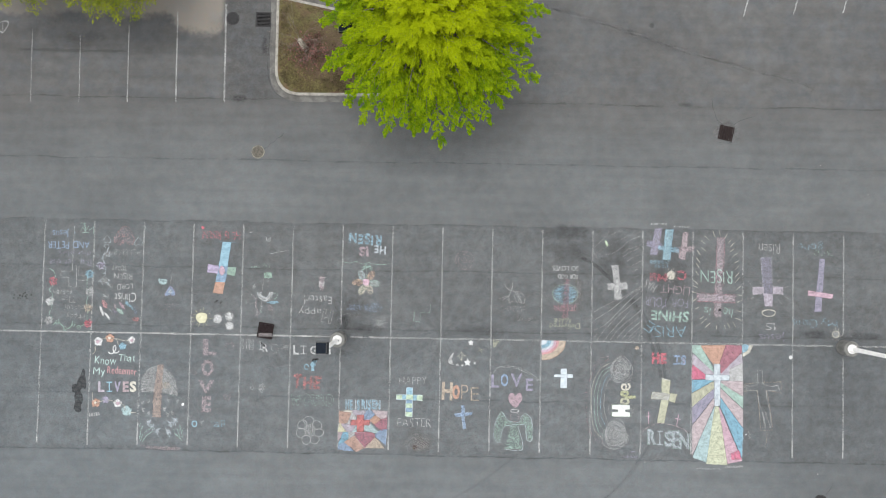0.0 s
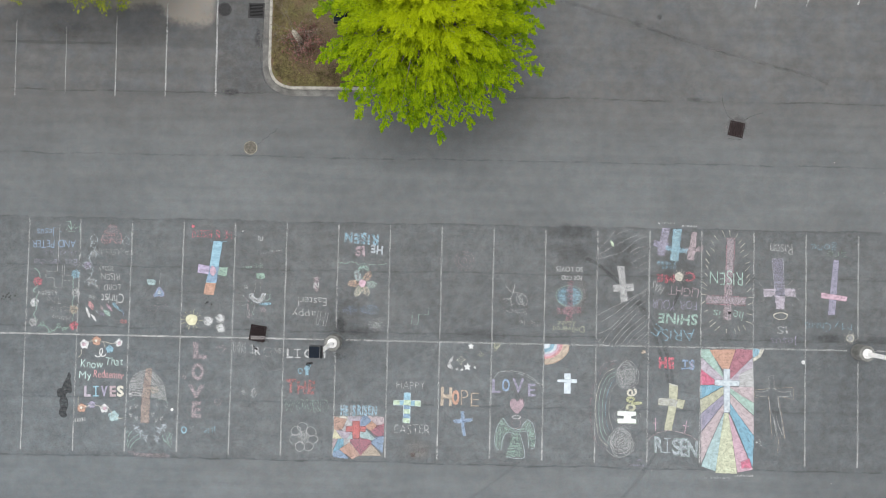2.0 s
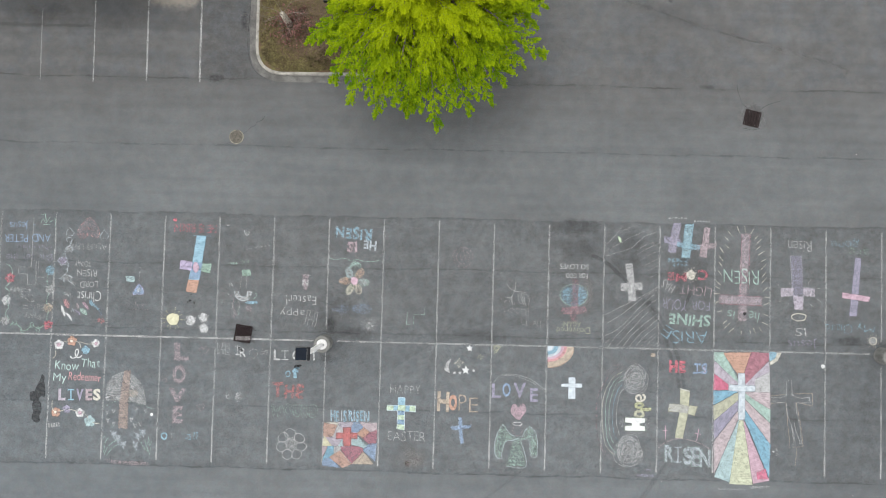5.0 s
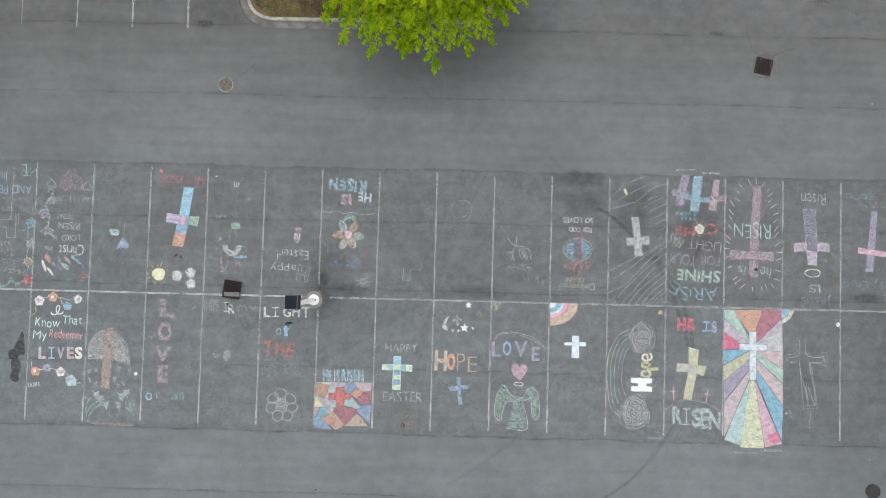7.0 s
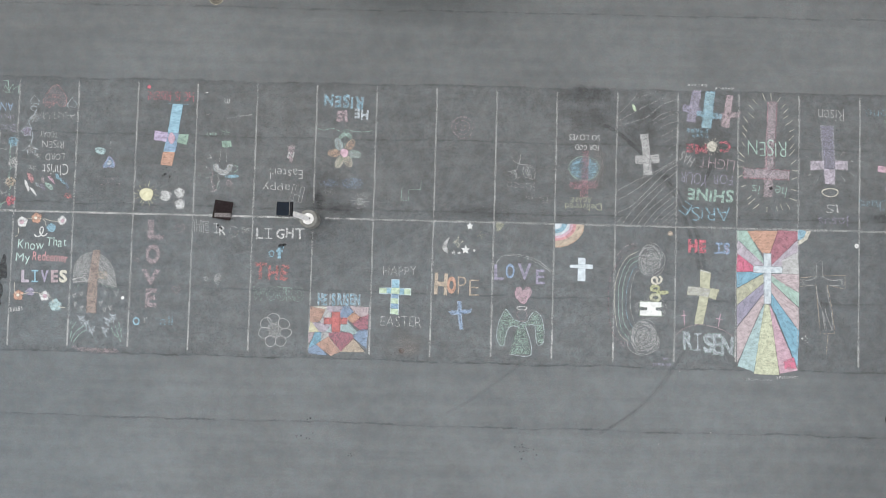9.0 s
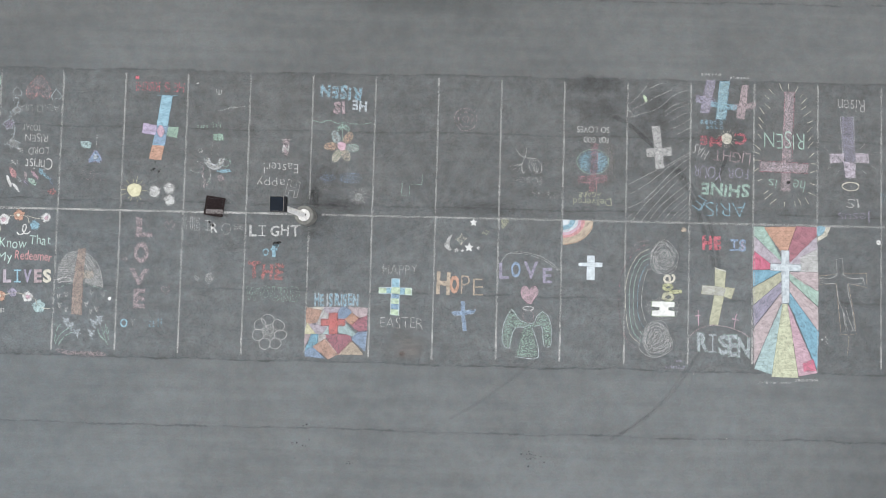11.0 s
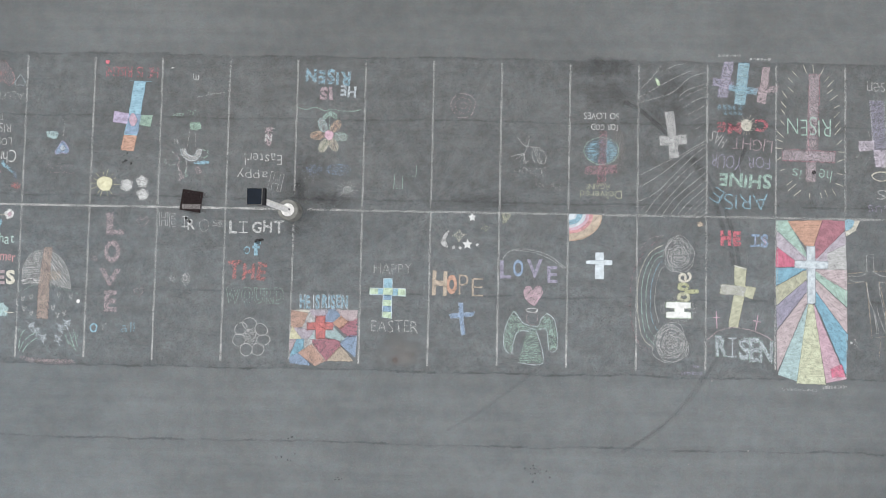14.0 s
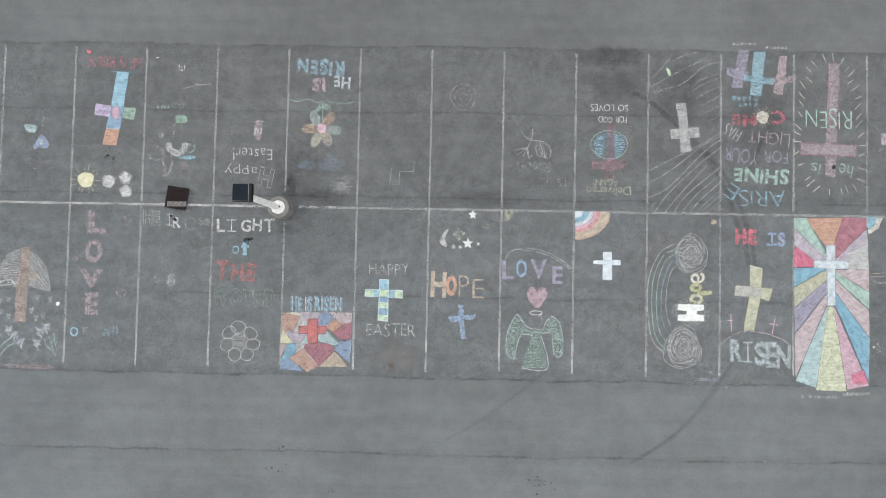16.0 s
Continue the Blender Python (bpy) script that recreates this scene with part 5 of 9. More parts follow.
d = drawing(-12.25, 5.44, "chalk_lettering", "thin red chalk words He is Risen written upside down", "chalk lettering")
words(d, "letter", "HE IS RISEN!", 0.07, -0.06, 2.14, 0.44, "red", 0.34, weight=-0.018, turn=180)
area(d, "dot", "red", 0.6, ring_points(-0.95, 0.34, 0.07, 0.07, wob=0.05), smooth=True)

d = drawing(-13.12, 0.84, "chalk_sun", "pale yellow chalk sun with short rays")
area(d, "disc", "yellow", 0.8, ring_points(0.00, 0.00, 0.30, 0.28, wob=0.05), smooth=True, hatch=40)
rays(d, "rays", "yellow", 0.42, 0.032, 0.00, 0.00, 0.33, 0.56, 14)

d = drawing(-12.25, 0.77, "chalk_flower", "small white chalk flower scribbled in loops")
area(d, "rub", "grey", 0.36, [(0.20, -0.06), (0.12, -0.21), (-0.05, -0.19), (-0.22, -0.12), (-0.21, 0.06), (-0.15, 0.26), (0.06, 0.23), (0.26, 0.14)], smooth=True)
scribble(d, "loops", "white", 0.45, 0.035, 0.00, 0.00, 0.21, 0.21, 4, seed=192, layer=1)
scribble(d, "loops", "white", 0.4, 0.03, 0.04, 0.04, 0.16, 0.23, 3, seed=193, layer=2)

d = drawing(-11.63, 0.94, "chalk_flower", "small white chalk flower scribbled in loops")
area(d, "rub", "grey", 0.36, [(0.22, -0.06), (0.18, -0.22), (0.01, -0.21), (-0.13, -0.20), (-0.17, -0.06), (-0.21, 0.06), (-0.11, 0.14), (-0.01, 0.24), (0.12, 0.18), (0.26, 0.09)], smooth=True)
scribble(d, "loops", "white", 0.45, 0.035, 0.00, 0.00, 0.19, 0.19, 4, seed=221, layer=1)
scribble(d, "loops", "white", 0.4, 0.03, 0.04, 0.04, 0.14, 0.21, 3, seed=222, layer=2)

d = drawing(-11.57, 0.40, "chalk_flower", "small white chalk flower scribbled in loops")
area(d, "rub", "grey", 0.36, [(0.20, -0.05), (0.15, -0.18), (0.01, -0.18), (-0.12, -0.19), (-0.18, -0.07), (-0.25, 0.07), (-0.14, 0.17), (-0.01, 0.28), (0.12, 0.18), (0.23, 0.08)], smooth=True)
scribble(d, "loops", "white", 0.45, 0.035, 0.00, 0.00, 0.19, 0.19, 4, seed=223, layer=1)
scribble(d, "loops", "white", 0.4, 0.03, 0.04, 0.04, 0.14, 0.21, 3, seed=224, layer=2)

d = drawing(-9.66, 2.92, "chalk_figure_shapes", "faint upside-down chalk sketch with a white arc and a green square")
area(d, "square", "green", 0.5, [(-0.08, 0.43), (0.29, 0.44), (0.34, 0.18), (-0.09, 0.17)], hatch=10)
lines(d, "stem", "grey", 0.3, 0.03, [(-0.11, 0.15), (-0.18, -0.55)], [(0.15, 0.16), (0.13, -0.54)])
area(d, "arc", "white", 0.2, [(0.42, -0.62), (0.39, -0.81), (0.30, -0.96), (0.17, -1.07), (0.00, -1.11), (-0.16, -1.07), (-0.31, -0.97), (-0.41, -0.82), (-0.45, -0.64), (-0.24, -0.63), (-0.22, -0.74), (-0.17, -0.83), (-0.09, -0.89), (-0.00, -0.91), (0.08, -0.89), (0.15, -0.83), (0.20, -0.73), (0.22, -0.63)], hatch=90)
lines(d, "arc_edge", "ice", 0.4, 0.025, [(0.42, -0.62), (0.37, -0.86), (0.22, -1.04), (0.00, -1.11), (-0.21, -1.05), (-0.38, -0.88), (-0.45, -0.64)], [(0.22, -0.63), (0.19, -0.77), (0.11, -0.87), (-0.00, -0.91), (-0.12, -0.88), (-0.21, -0.77), (-0.24, -0.63)], layer=1)
lines(d, "curl", "rose", 0.3, 0.03, [(-0.58, -0.90), (-0.48, -1.11), (-0.50, -1.38), (-0.54, -1.51)], [(-0.49, -1.64), (-0.36, -1.72), (-0.52, -1.90), (-0.27, -1.76), (-0.43, -1.94)])
lines(d, "curl", "mint", 0.26, 0.028, [(0.43, -0.71), (0.63, -0.66), (0.66, -0.86), (0.49, -0.97), (0.36, -0.93)], [(-0.21, -1.37), (-0.23, -1.63), (-0.14, -1.69), (-0.27, -1.80)])
lines(d, "curl", "grey", 0.3, 0.028, [(-1.09, -1.17), (-0.83, -1.29), (-0.50, -1.20)], [(-1.05, -1.08), (-0.98, -1.25)])
lines(d, "speck", "white", 0.5, 0.04, [(-0.78, -0.75), (-0.73, -0.81)], [(-0.52, -1.38), (-0.49, -1.48)])
lines(d, "curl", "rose", 0.3, 0.04, [(-0.67, -0.81), (-0.47, -0.98), (-0.54, -1.31), (-0.36, -1.63)])
lines(d, "curl", "mint", 0.22, 0.035, [(-1.11, -1.17), (-0.80, -1.29), (-0.29, -1.11)], [(0.46, -0.64), (0.68, -0.79), (0.53, -1.01)])
area(d, "stroke", "sky", 0.4, [(0.10, -1.17), (0.58, -1.10), (0.71, -1.18), (0.37, -1.23)], smooth=True)
scribble(d, "loop", "rose", 0.35, 0.035, 0.29, -1.45, 0.17, 0.15, 2)
lines(d, "curl", "grey", 0.32, 0.035, [(-0.25, -0.98), (-0.17, -1.41), (-0.31, -1.76), (-0.48, -1.90)], [(-0.53, -1.64), (-0.31, -1.81)])
scribble(d, "loop", "grey", 0.35, 0.03, -0.64, -0.29, 0.11, 0.13, 2)
words(d, "letter", "HAD", -0.01, 0.84, 0.44, 0.24, "green", 0.28, weight=-0.018, turn=180)
dashes(d, "faint_bar", "mint", 0.25, -0.57, 0.75, 0.48, 0.13, 4)
lines(d, "mark", "white", 0.4, 0.035, [(-0.04, 2.42), (0.01, 2.21), (0.17, 2.21), (0.18, 2.40)], [(0.07, 2.40), (0.08, 2.21)])
lines(d, "streak", "grey", 0.2, 0.03, [(-1.03, 1.62), (-0.60, 1.67)], [(0.06, 1.46), (0.71, 1.60), (1.27, 1.70)], [(0.60, 1.65), (1.31, 1.66)])
lines(d, "speck", "white", 0.5, 0.06, [(-0.92, 2.65), (-0.81, 2.67)])

d = drawing(-6.92, 1.99, "chalk_lettering", "thin white chalk words Happy Easter beside a smudged mark, upside down", "chalk lettering")
words(d, "letter", "Easter!", 0.15, -0.06, 1.51, 0.48, "grey", 0.64, weight=-0.018, turn=180)
words(d, "letter", "appy", -0.27, -0.63, 1.23, 0.39, "grey", 0.58, weight=-0.018, turn=180)
words(d, "letter", "H", 0.69, -0.95, 0.58, 0.75, "grey", 0.5, outline=0.03, weight=0.04, turn=172)
area(d, "smudge", "rose", 0.35, [(0.22, 1.22), (0.48, 1.22), (0.46, 0.66), (0.38, 0.44), (0.20, 0.61)])
words(d, "letter", "N", 0.34, 0.81, 0.30, 0.30, "grey", 0.5, layer=1, weight=0.02, turn=180)
lines(d, "bar", "grey", 0.5, 0.03, [(0.14, 1.20), (0.59, 1.18)])

d = drawing(-4.19, 5.07, "chalk_lettering", "thick blue and pink chalk words He is Risen, upside down", "chalk lettering")
words(d, "letter", "RISEN", -0.05, 0.25, 1.78, 0.63, "sky", 0.36, weight=0.03, turn=177)
words(d, "letter", "RISEN", -0.05, 0.25, 1.82, 0.66, "ice", 0.34, weight=0.035, turn=177, outline=0.02, layer=1)
words(d, "letter", "IS", -0.10, -0.44, 0.48, 0.52, "rose", 0.44, weight=0.03, turn=180)
words(d, "letter", "IS", -0.10, -0.44, 0.50, 0.54, "pink", 0.44, weight=0.035, turn=180, outline=0.02, layer=1)
words(d, "letter", "HE", 0.77, -0.33, 0.65, 0.50, "ice", 0.42, weight=0.03, turn=176)

d = drawing(-4.14, 2.94, "chalk_flower", "chalk flower with petals of several colours and a pink middle")
area(d, "middle", "pink", 0.6, ring_points(0.0, 0.01, 0.17, 0.17, wob=0.05), smooth=True, layer=2)
for k, (px, py, turn, colour, fill) in enumerate(((-0.27, 0.40, 112, "aqua", "grey"), (0.26, 0.37, 52, "tan", "terracotta"), (-0.47, -0.01, 182, "tan", "orange"), (0.46, -0.05, -5, "mint", "grey"), (-0.22, -0.43, 243, "cream", "olive"), (0.17, -0.37, -62, "cream", "tan"))):
    area(d, "petal_fill", fill, 0.24, ring_points(px, py, 0.26, 0.15, turn=turn, seed=k), smooth=True)
    lines(d, "petal", colour, 0.46, 0.028, ring_points(px, py, 0.28, 0.16, turn=turn, seed=k), closed=True, layer=1)
    lines(d, "petal", colour, 0.36, 0.026, ring_points(px, py, 0.20, 0.10, turn=turn, seed=k + 9), closed=True, layer=1)
    lines(d, "petal", colour, 0.30, 0.024, ring_points(px, py, 0.11, 0.045, turn=turn, seed=k + 5), closed=True, layer=1)
lines(d, "stem", "mint", 0.42, 0.03, [(-0.00, 1.00), (0.01, 0.24)])
area(d, "leaf_fill", "mint", 0.22, [(-0.00, 0.98), (-0.24, 0.78), (-0.19, 0.67), (-0.02, 0.82), (0.04, 0.83), (0.26, 0.68), (0.28, 0.83)])
lines(d, "leaf", "mint", 0.42, 0.03, [(-0.00, 0.98), (-0.24, 0.78), (-0.19, 0.67), (-0.02, 0.82), (-0.00, 0.98)], [(-0.00, 0.98), (0.28, 0.83), (0.26, 0.68), (0.04, 0.83), (-0.00, 0.98)], layer=1)
lines(d, "wavy_line", "mint", 0.4, 0.026, [(-1.35, 1.17), (-1.15, 1.07), (-0.89, 1.03), (-0.68, 1.12), (-0.46, 1.10), (-0.20, 1.00), (0.08, 1.07), (0.41, 1.00), (0.73, 0.99), (1.05, 1.01), (1.25, 1.08)])
hatched(d, "cloud", "blue", 0.16, 0.025, ring_points(-0.64, -1.39, 0.42, 0.22, wob=0.12, seed=3), turn=8, gap=0.055, smooth=True, sway=0.03)
hatched(d, "cloud", "blue", 0.22, 0.025, ring_points(0.42, -1.37, 0.47, 0.24, wob=0.12, seed=4), turn=-10, gap=0.055, smooth=True, sway=0.03)
lines(d, "cloud_edge", "blue", 0.26, 0.022, ring_points(0.42, -1.37, 0.45, 0.22, wob=0.08, seed=6), closed=True)
hatched(d, "faint_cloud", "grey", 0.06, 0.03, ring_points(-0.62, -1.78, 0.36, 0.15, wob=0.12, seed=8), turn=4, gap=0.07, smooth=True, sway=0.03)

d = drawing(-3.33, 0.79, "chalk_sun", "small white chalk spiral sun")
scribble(d, "spiral", "white", 0.45, 0.02, -0.02, -0.02, 0.19, 0.19, 3)
rays(d, "rays", "grey", 0.45, 0.025, -0.02, -0.02, 0.21, 0.41, 16)

d = drawing(-1.09, 1.33, "chalk_outline", "white chalk outline of stepped corners")
lines(d, "outline", "mint", 0.42, 0.03, [(0.49, 0.46), (0.47, 0.03), (-0.06, 0.02), (-0.07, -0.50), (-0.42, -0.48), (-0.37, 0.15)], smooth=False)

d = drawing(1.22, 4.24, "chalk_rings", "faint pink concentric chalk rings")
lines(d, "ring", "rose", 0.30, 0.032, ring_points(0.00, 0.00, 0.49, 0.49, turn=0), closed=True)
lines(d, "ring", "rose", 0.30, 0.032, ring_points(0.00, 0.00, 0.32, 0.32, turn=0), closed=True)
lines(d, "ring", "rose", 0.30, 0.032, ring_points(0.00, 0.00, 0.13, 0.13, turn=0), closed=True)

d = drawing(3.93, 2.49, "chalk_twig", "white chalk twig with leafy bunches above faint words")
lines(d, "stem", "grey", 0.42, 0.028, [(-0.48, 0.47), (-0.32, 0.25), (-0.11, 0.13), (0.21, 0.11), (0.43, 0.07)], [(-0.07, 0.58), (-0.05, 0.41), (-0.11, 0.15), (-0.23, -0.15)])
lines(d, "bunch", "grey", 0.36, 0.028, [(-0.23, -0.15), (-0.44, -0.29), (-0.66, -0.46)], [(-0.23, -0.15), (-0.42, -0.50)], [(-0.23, -0.15), (-0.27, -0.56)], [(-0.23, -0.15), (-0.19, -0.54), (-0.06, -0.43)], [(-0.23, -0.15), (-0.62, -0.23), (-0.75, -0.29)])
lines(d, "bunch", "grey", 0.36, 0.028, [(0.13, 0.07), (0.07, -0.21), (0.20, -0.49), (0.33, -0.32), (0.21, 0.00)], [(0.21, 0.07), (0.37, -0.15), (0.41, -0.49), (0.58, -0.53), (0.62, -0.21), (0.45, 0.03)], [(0.28, 0.03), (0.54, -0.06), (0.67, -0.36)], [(0.15, -0.02), (0.37, -0.53), (0.50, -0.32)])
words(d, "letter", "Risen", 0.01, -0.87, 1.28, 0.36, "grey", 0.18, weight=-0.018, turn=180)
words(d, "letter", "is", 0.39, -1.44, 0.32, 0.26, "grey", 0.16, weight=-0.018, turn=180)
words(d, "letter", "He", 1.04, -1.48, 0.38, 0.32, "grey", 0.16, weight=-0.018, turn=180)

d = drawing(6.71, 2.42, "chalk_globe_cross", "chalk blue globe behind a dull red cross with words, upside down")
area(d, "globe", "teal", 0.10, ring_points(0.06, 0.07, 0.64, 0.49, wob=0.03), smooth=True)
hatched(d, "globe_half", "sky", 0.42, 0.034, [(-0.10, 0.52), (-0.35, 0.42), (-0.52, 0.20), (-0.52, -0.08), (-0.36, -0.30), (-0.12, -0.40)], turn=3, gap=0.068, sway=0.03, seed=2)
hatched(d, "globe_half", "sky", 0.46, 0.036, [(0.26, 0.52), (0.46, 0.44), (0.66, 0.22), (0.68, -0.06), (0.50, -0.30), (0.26, -0.38)], turn=-2, gap=0.064, sway=0.03, seed=3)
lines(d, "globe_outline", "mint", 0.42, 0.028, ring_points(0.06, 0.08, 0.69, 0.54, wob=0.02), closed=True, layer=1)
area(d, "upright", "wine", 0.12, [(0.02, 0.87), (0.22, 0.88), (0.19, -1.20), (-0.05, -1.21)], layer=2, hatch=5, feather=0.015)
area(d, "crossbar", "wine", 0.12, [(-0.56, -0.58), (0.66, -0.51), (0.66, -0.78), (-0.55, -0.84)], layer=3, hatch=85)
hatched(d, "rub", "rose", 0.22, 0.03, [(-0.56, -0.58), (0.66, -0.51), (0.66, -0.78), (-0.55, -0.84)], turn=70, gap=0.08, layer=4)
lines(d, "edge", "salmon", 0.20, 0.022, [(-0.01, 0.87), (0.25, 0.88), (0.22, -1.22), (-0.09, -1.22), (-0.01, 0.87)], [(-0.57, -0.57), (0.67, -0.50), (0.67, -0.79), (-0.56, -0.86), (-0.57, -0.57)], smooth=False, layer=4)
words(d, "letter", "SO LOVES", 0.05, 1.48, 1.41, 0.28, "white", 0.52, weight=-0.018, turn=180)
words(d, "letter", "FOR GOD", 0.18, 1.04, 1.07, 0.26, "white", 0.54, weight=-0.018, turn=180)
words(d, "letter", "AGAIN!!", -0.05, -1.35, 0.94, 0.26, "olive", 0.5, weight=-0.018, turn=180)
words(d, "letter", "Delivered", 0.06, -1.67, 1.66, 0.34, "olive", 0.52, weight=-0.018, turn=180)

d = drawing(9.57, 3.33, "chalk_ray_lines", "fine pale chalk rays fanning across the whole stall")
lines(d, "ray", "grey", 0.28, 0.024, [(-1.25, 1.71), (-0.81, 2.16), (-0.46, 2.62)], [(-1.29, 1.38), (-0.65, 1.74), (-0.01, 2.11), (0.72, 2.46)], [(-1.29, 1.13), (-0.72, 1.31), (-0.08, 1.53), (0.28, 1.81), (0.72, 2.19), (1.30, 2.41)], [(-0.41, 2.43), (0.03, 2.63), (0.59, 2.78)], [(0.24, 1.37), (0.64, 1.70), (1.27, 1.92)], [(0.29, 1.24), (0.72, 1.53), (1.37, 1.82)], [(0.45, 0.97), (0.97, 1.29), (1.38, 1.43)], [(0.65, 0.71), (1.05, 0.91), (1.37, 1.12)], [(0.81, 0.44), (1.36, 0.74)], [(0.96, 0.12), (1.39, 0.38)], [(1.02, -0.22), (1.40, -0.00)])
lines(d, "ray", "grey", 0.36, 0.025, [(-1.27, -1.79), (-0.45, -1.34), (0.27, -0.98), (0.90, -0.61), (1.40, -0.31)], [(-1.24, -2.23), (-0.61, -1.85), (-0.01, -1.40), (0.67, -0.83), (1.40, -0.43)], [(-1.28, -2.81), (-0.68, -2.51), (-0.16, -2.03), (0.43, -1.39), (0.99, -0.85), (1.42, -0.56)], [(-1.06, -3.34), (-0.60, -2.70), (0.12, -1.97), (0.75, -1.38), (1.42, -0.86)], [(-0.67, -3.33), (-0.08, -2.62), (0.75, -1.69), (0.88, -1.59)], [(-0.35, -3.32), (0.12, -2.70), (0.84, -2.06), (1.44, -1.57)], [(-0.03, -3.31), (0.43, -2.74), (1.00, -2.23), (1.46, -1.83)], [(0.27, -3.31), (0.68, -2.82), (1.46, -2.14)])
lines(d, "ray", "grey", 0.28, 0.024, [(0.51, -3.32), (0.93, -2.89), (1.47, -2.43)], [(0.71, -3.31), (1.09, -2.95), (1.47, -2.62)], [(0.90, -3.33), (1.47, -2.80)], [(1.09, -3.32), (1.47, -2.98)], [(1.27, -3.32), (1.47, -3.15)], [(1.03, -1.55), (1.42, -1.32)], [(-1.27, -3.24), (-1.15, -3.11), (-1.03, -2.95)])
area(d, "smudge", "spring", 0.6, [(-0.65, 2.12), (-0.57, 2.07), (-0.49, 1.88), (-0.55, 1.86), (-0.62, 1.99)], smooth=True)

d = drawing(9.62, 3.16, "chalk_cross", "plain white-grey chalk cross")
hatched(d, "rub", "grey", 0.36, 0.035, [(-0.33, 0.94), (0.02, 0.97), (0.22, -0.86), (-0.14, -0.91)], turn=12, gap=0.07, layer=2)
hatched(d, "rub", "grey", 0.32, 0.035, [(-0.55, -0.05), (0.51, 0.05), (0.53, -0.31), (-0.51, -0.40)], turn=96, gap=0.07, layer=2, seed=4)
area(d, "upright", "grey", 0.40, [(-0.33, 0.94), (0.02, 0.97), (0.11, 0.05), (0.22, -0.86), (-0.14, -0.91), (-0.19, -0.00)], hatch=60)
area(d, "crossbar", "grey", 0.40, [(-0.55, -0.05), (0.51, 0.05), (0.53, -0.31), (-0.51, -0.40)], layer=1, hatch=60)

d = drawing(12.26, 5.30, "chalk_crosses", "three chalk crosses in violet, blue and dusty pink")
area(d, "violet_cross", "violet", 0.36, [(-0.62, 0.87), (-0.24, 0.88), (-0.50, -0.58), (-0.89, -0.54)], hatch=70)
area(d, "crossbar", "violet", 0.42, [(-1.05, 0.21), (-0.26, 0.05), (-0.30, -0.24), (-1.07, -0.08)], layer=1)
hatched(d, "rub", "aqua", 0.5, 0.035, [(-0.04, 0.83), (0.37, 0.84), (0.21, -0.85), (-0.20, -0.81)], turn=-8, gap=0.085, layer=3, sway=0.025)
hatched(d, "rub", "lilac", 0.34, 0.035, [(-0.62, 0.87), (-0.24, 0.88), (-0.50, -0.58), (-0.89, -0.54)], turn=-14, gap=0.09, layer=3, sway=0.025, seed=6)
hatched(d, "rub", "blush", 0.34, 0.03, [(0.94, 0.69), (1.19, 0.67), (1.03, -0.80), (0.70, -0.71)], turn=-20, gap=0.09, layer=3, sway=0.025, seed=7)
area(d, "blue_cross", "sky", 0.36, [(-0.04, 0.83), (0.37, 0.84), (0.21, -0.85), (-0.20, -0.81)], hatch=80, layer=1)
area(d, "crossbar", "sky", 0.32, [(-0.41, -0.06), (0.72, -0.19), (0.67, -0.42), (-0.43, -0.27)], layer=2)
area(d, "pink_cross", "rose", 0.42, [(0.94, 0.69), (1.19, 0.67), (1.03, -0.80), (0.70, -0.71)], hatch=75)
area(d, "crossbar", "rose", 0.36, [(0.56, -0.17), (1.53, -0.07), (1.48, -0.30), (0.52, -0.43)], layer=1)
dashes(d, "faint_bar", "grey", 0.3, -0.40, 1.13, 0.92, 0.10, 6)
dashes(d, "faint_bar", "grey", 0.35, 0.83, 1.00, 0.87, 0.10, 6, seed=3)
dashes(d, "faint_bar", "sky", 0.22, -0.37, -0.96, 1.02, 0.20, 5, seed=5)
dashes(d, "faint_bar", "sky", 0.2, -0.24, -1.19, 0.77, 0.15, 4, seed=8)

d = drawing(12.43, 2.08, "chalk_lettering", "coloured chalk words Arise shine for your light has come", "chalk lettering")
words(d, "letter", "C", 0.70, 1.56, 0.51, 0.51, "red", 0.28, weight=0.03, turn=180)
words(d, "letter", "ME", -0.58, 1.43, 0.97, 0.46, "red", 0.24, weight=0.03, turn=180)
area(d, "sun", "cream", 0.5, ring_points(0.11, 1.55, 0.22, 0.22, wob=0.05), smooth=True)
rays(d, "rays", "cream", 0.4, 0.025, 0.11, 1.55, 0.26, 0.41, 16)
words(d, "letter", "LIGHT", 0.35, 0.77, 1.58, 0.54, "rose", 0.48, weight=-0.018, turn=176)
words(d, "letter", "HAS", -1.02, 0.97, 0.64, 0.48, "grey", 0.55, weight=-0.018, turn=152)
words(d, "letter", "FOR", 0.61, 0.05, 0.87, 0.48, "violet", 0.5, weight=-0.018, turn=180)
words(d, "letter", "YOUR", -0.69, 0.05, 1.22, 0.59, "violet", 0.52, weight=-0.018, turn=174)
words(d, "letter", "SHINE", 0.07, -0.67, 2.06, 0.61, "mint", 0.46, weight=0.025, turn=178)
words(d, "letter", "ARIS", 0.09, -1.51, 1.73, 0.66, "sky", 0.36, weight=-0.018, turn=182)
words(d, "letter", "E", -1.05, -1.28, 0.46, 0.56, "sky", 0.36, weight=-0.018, turn=145)

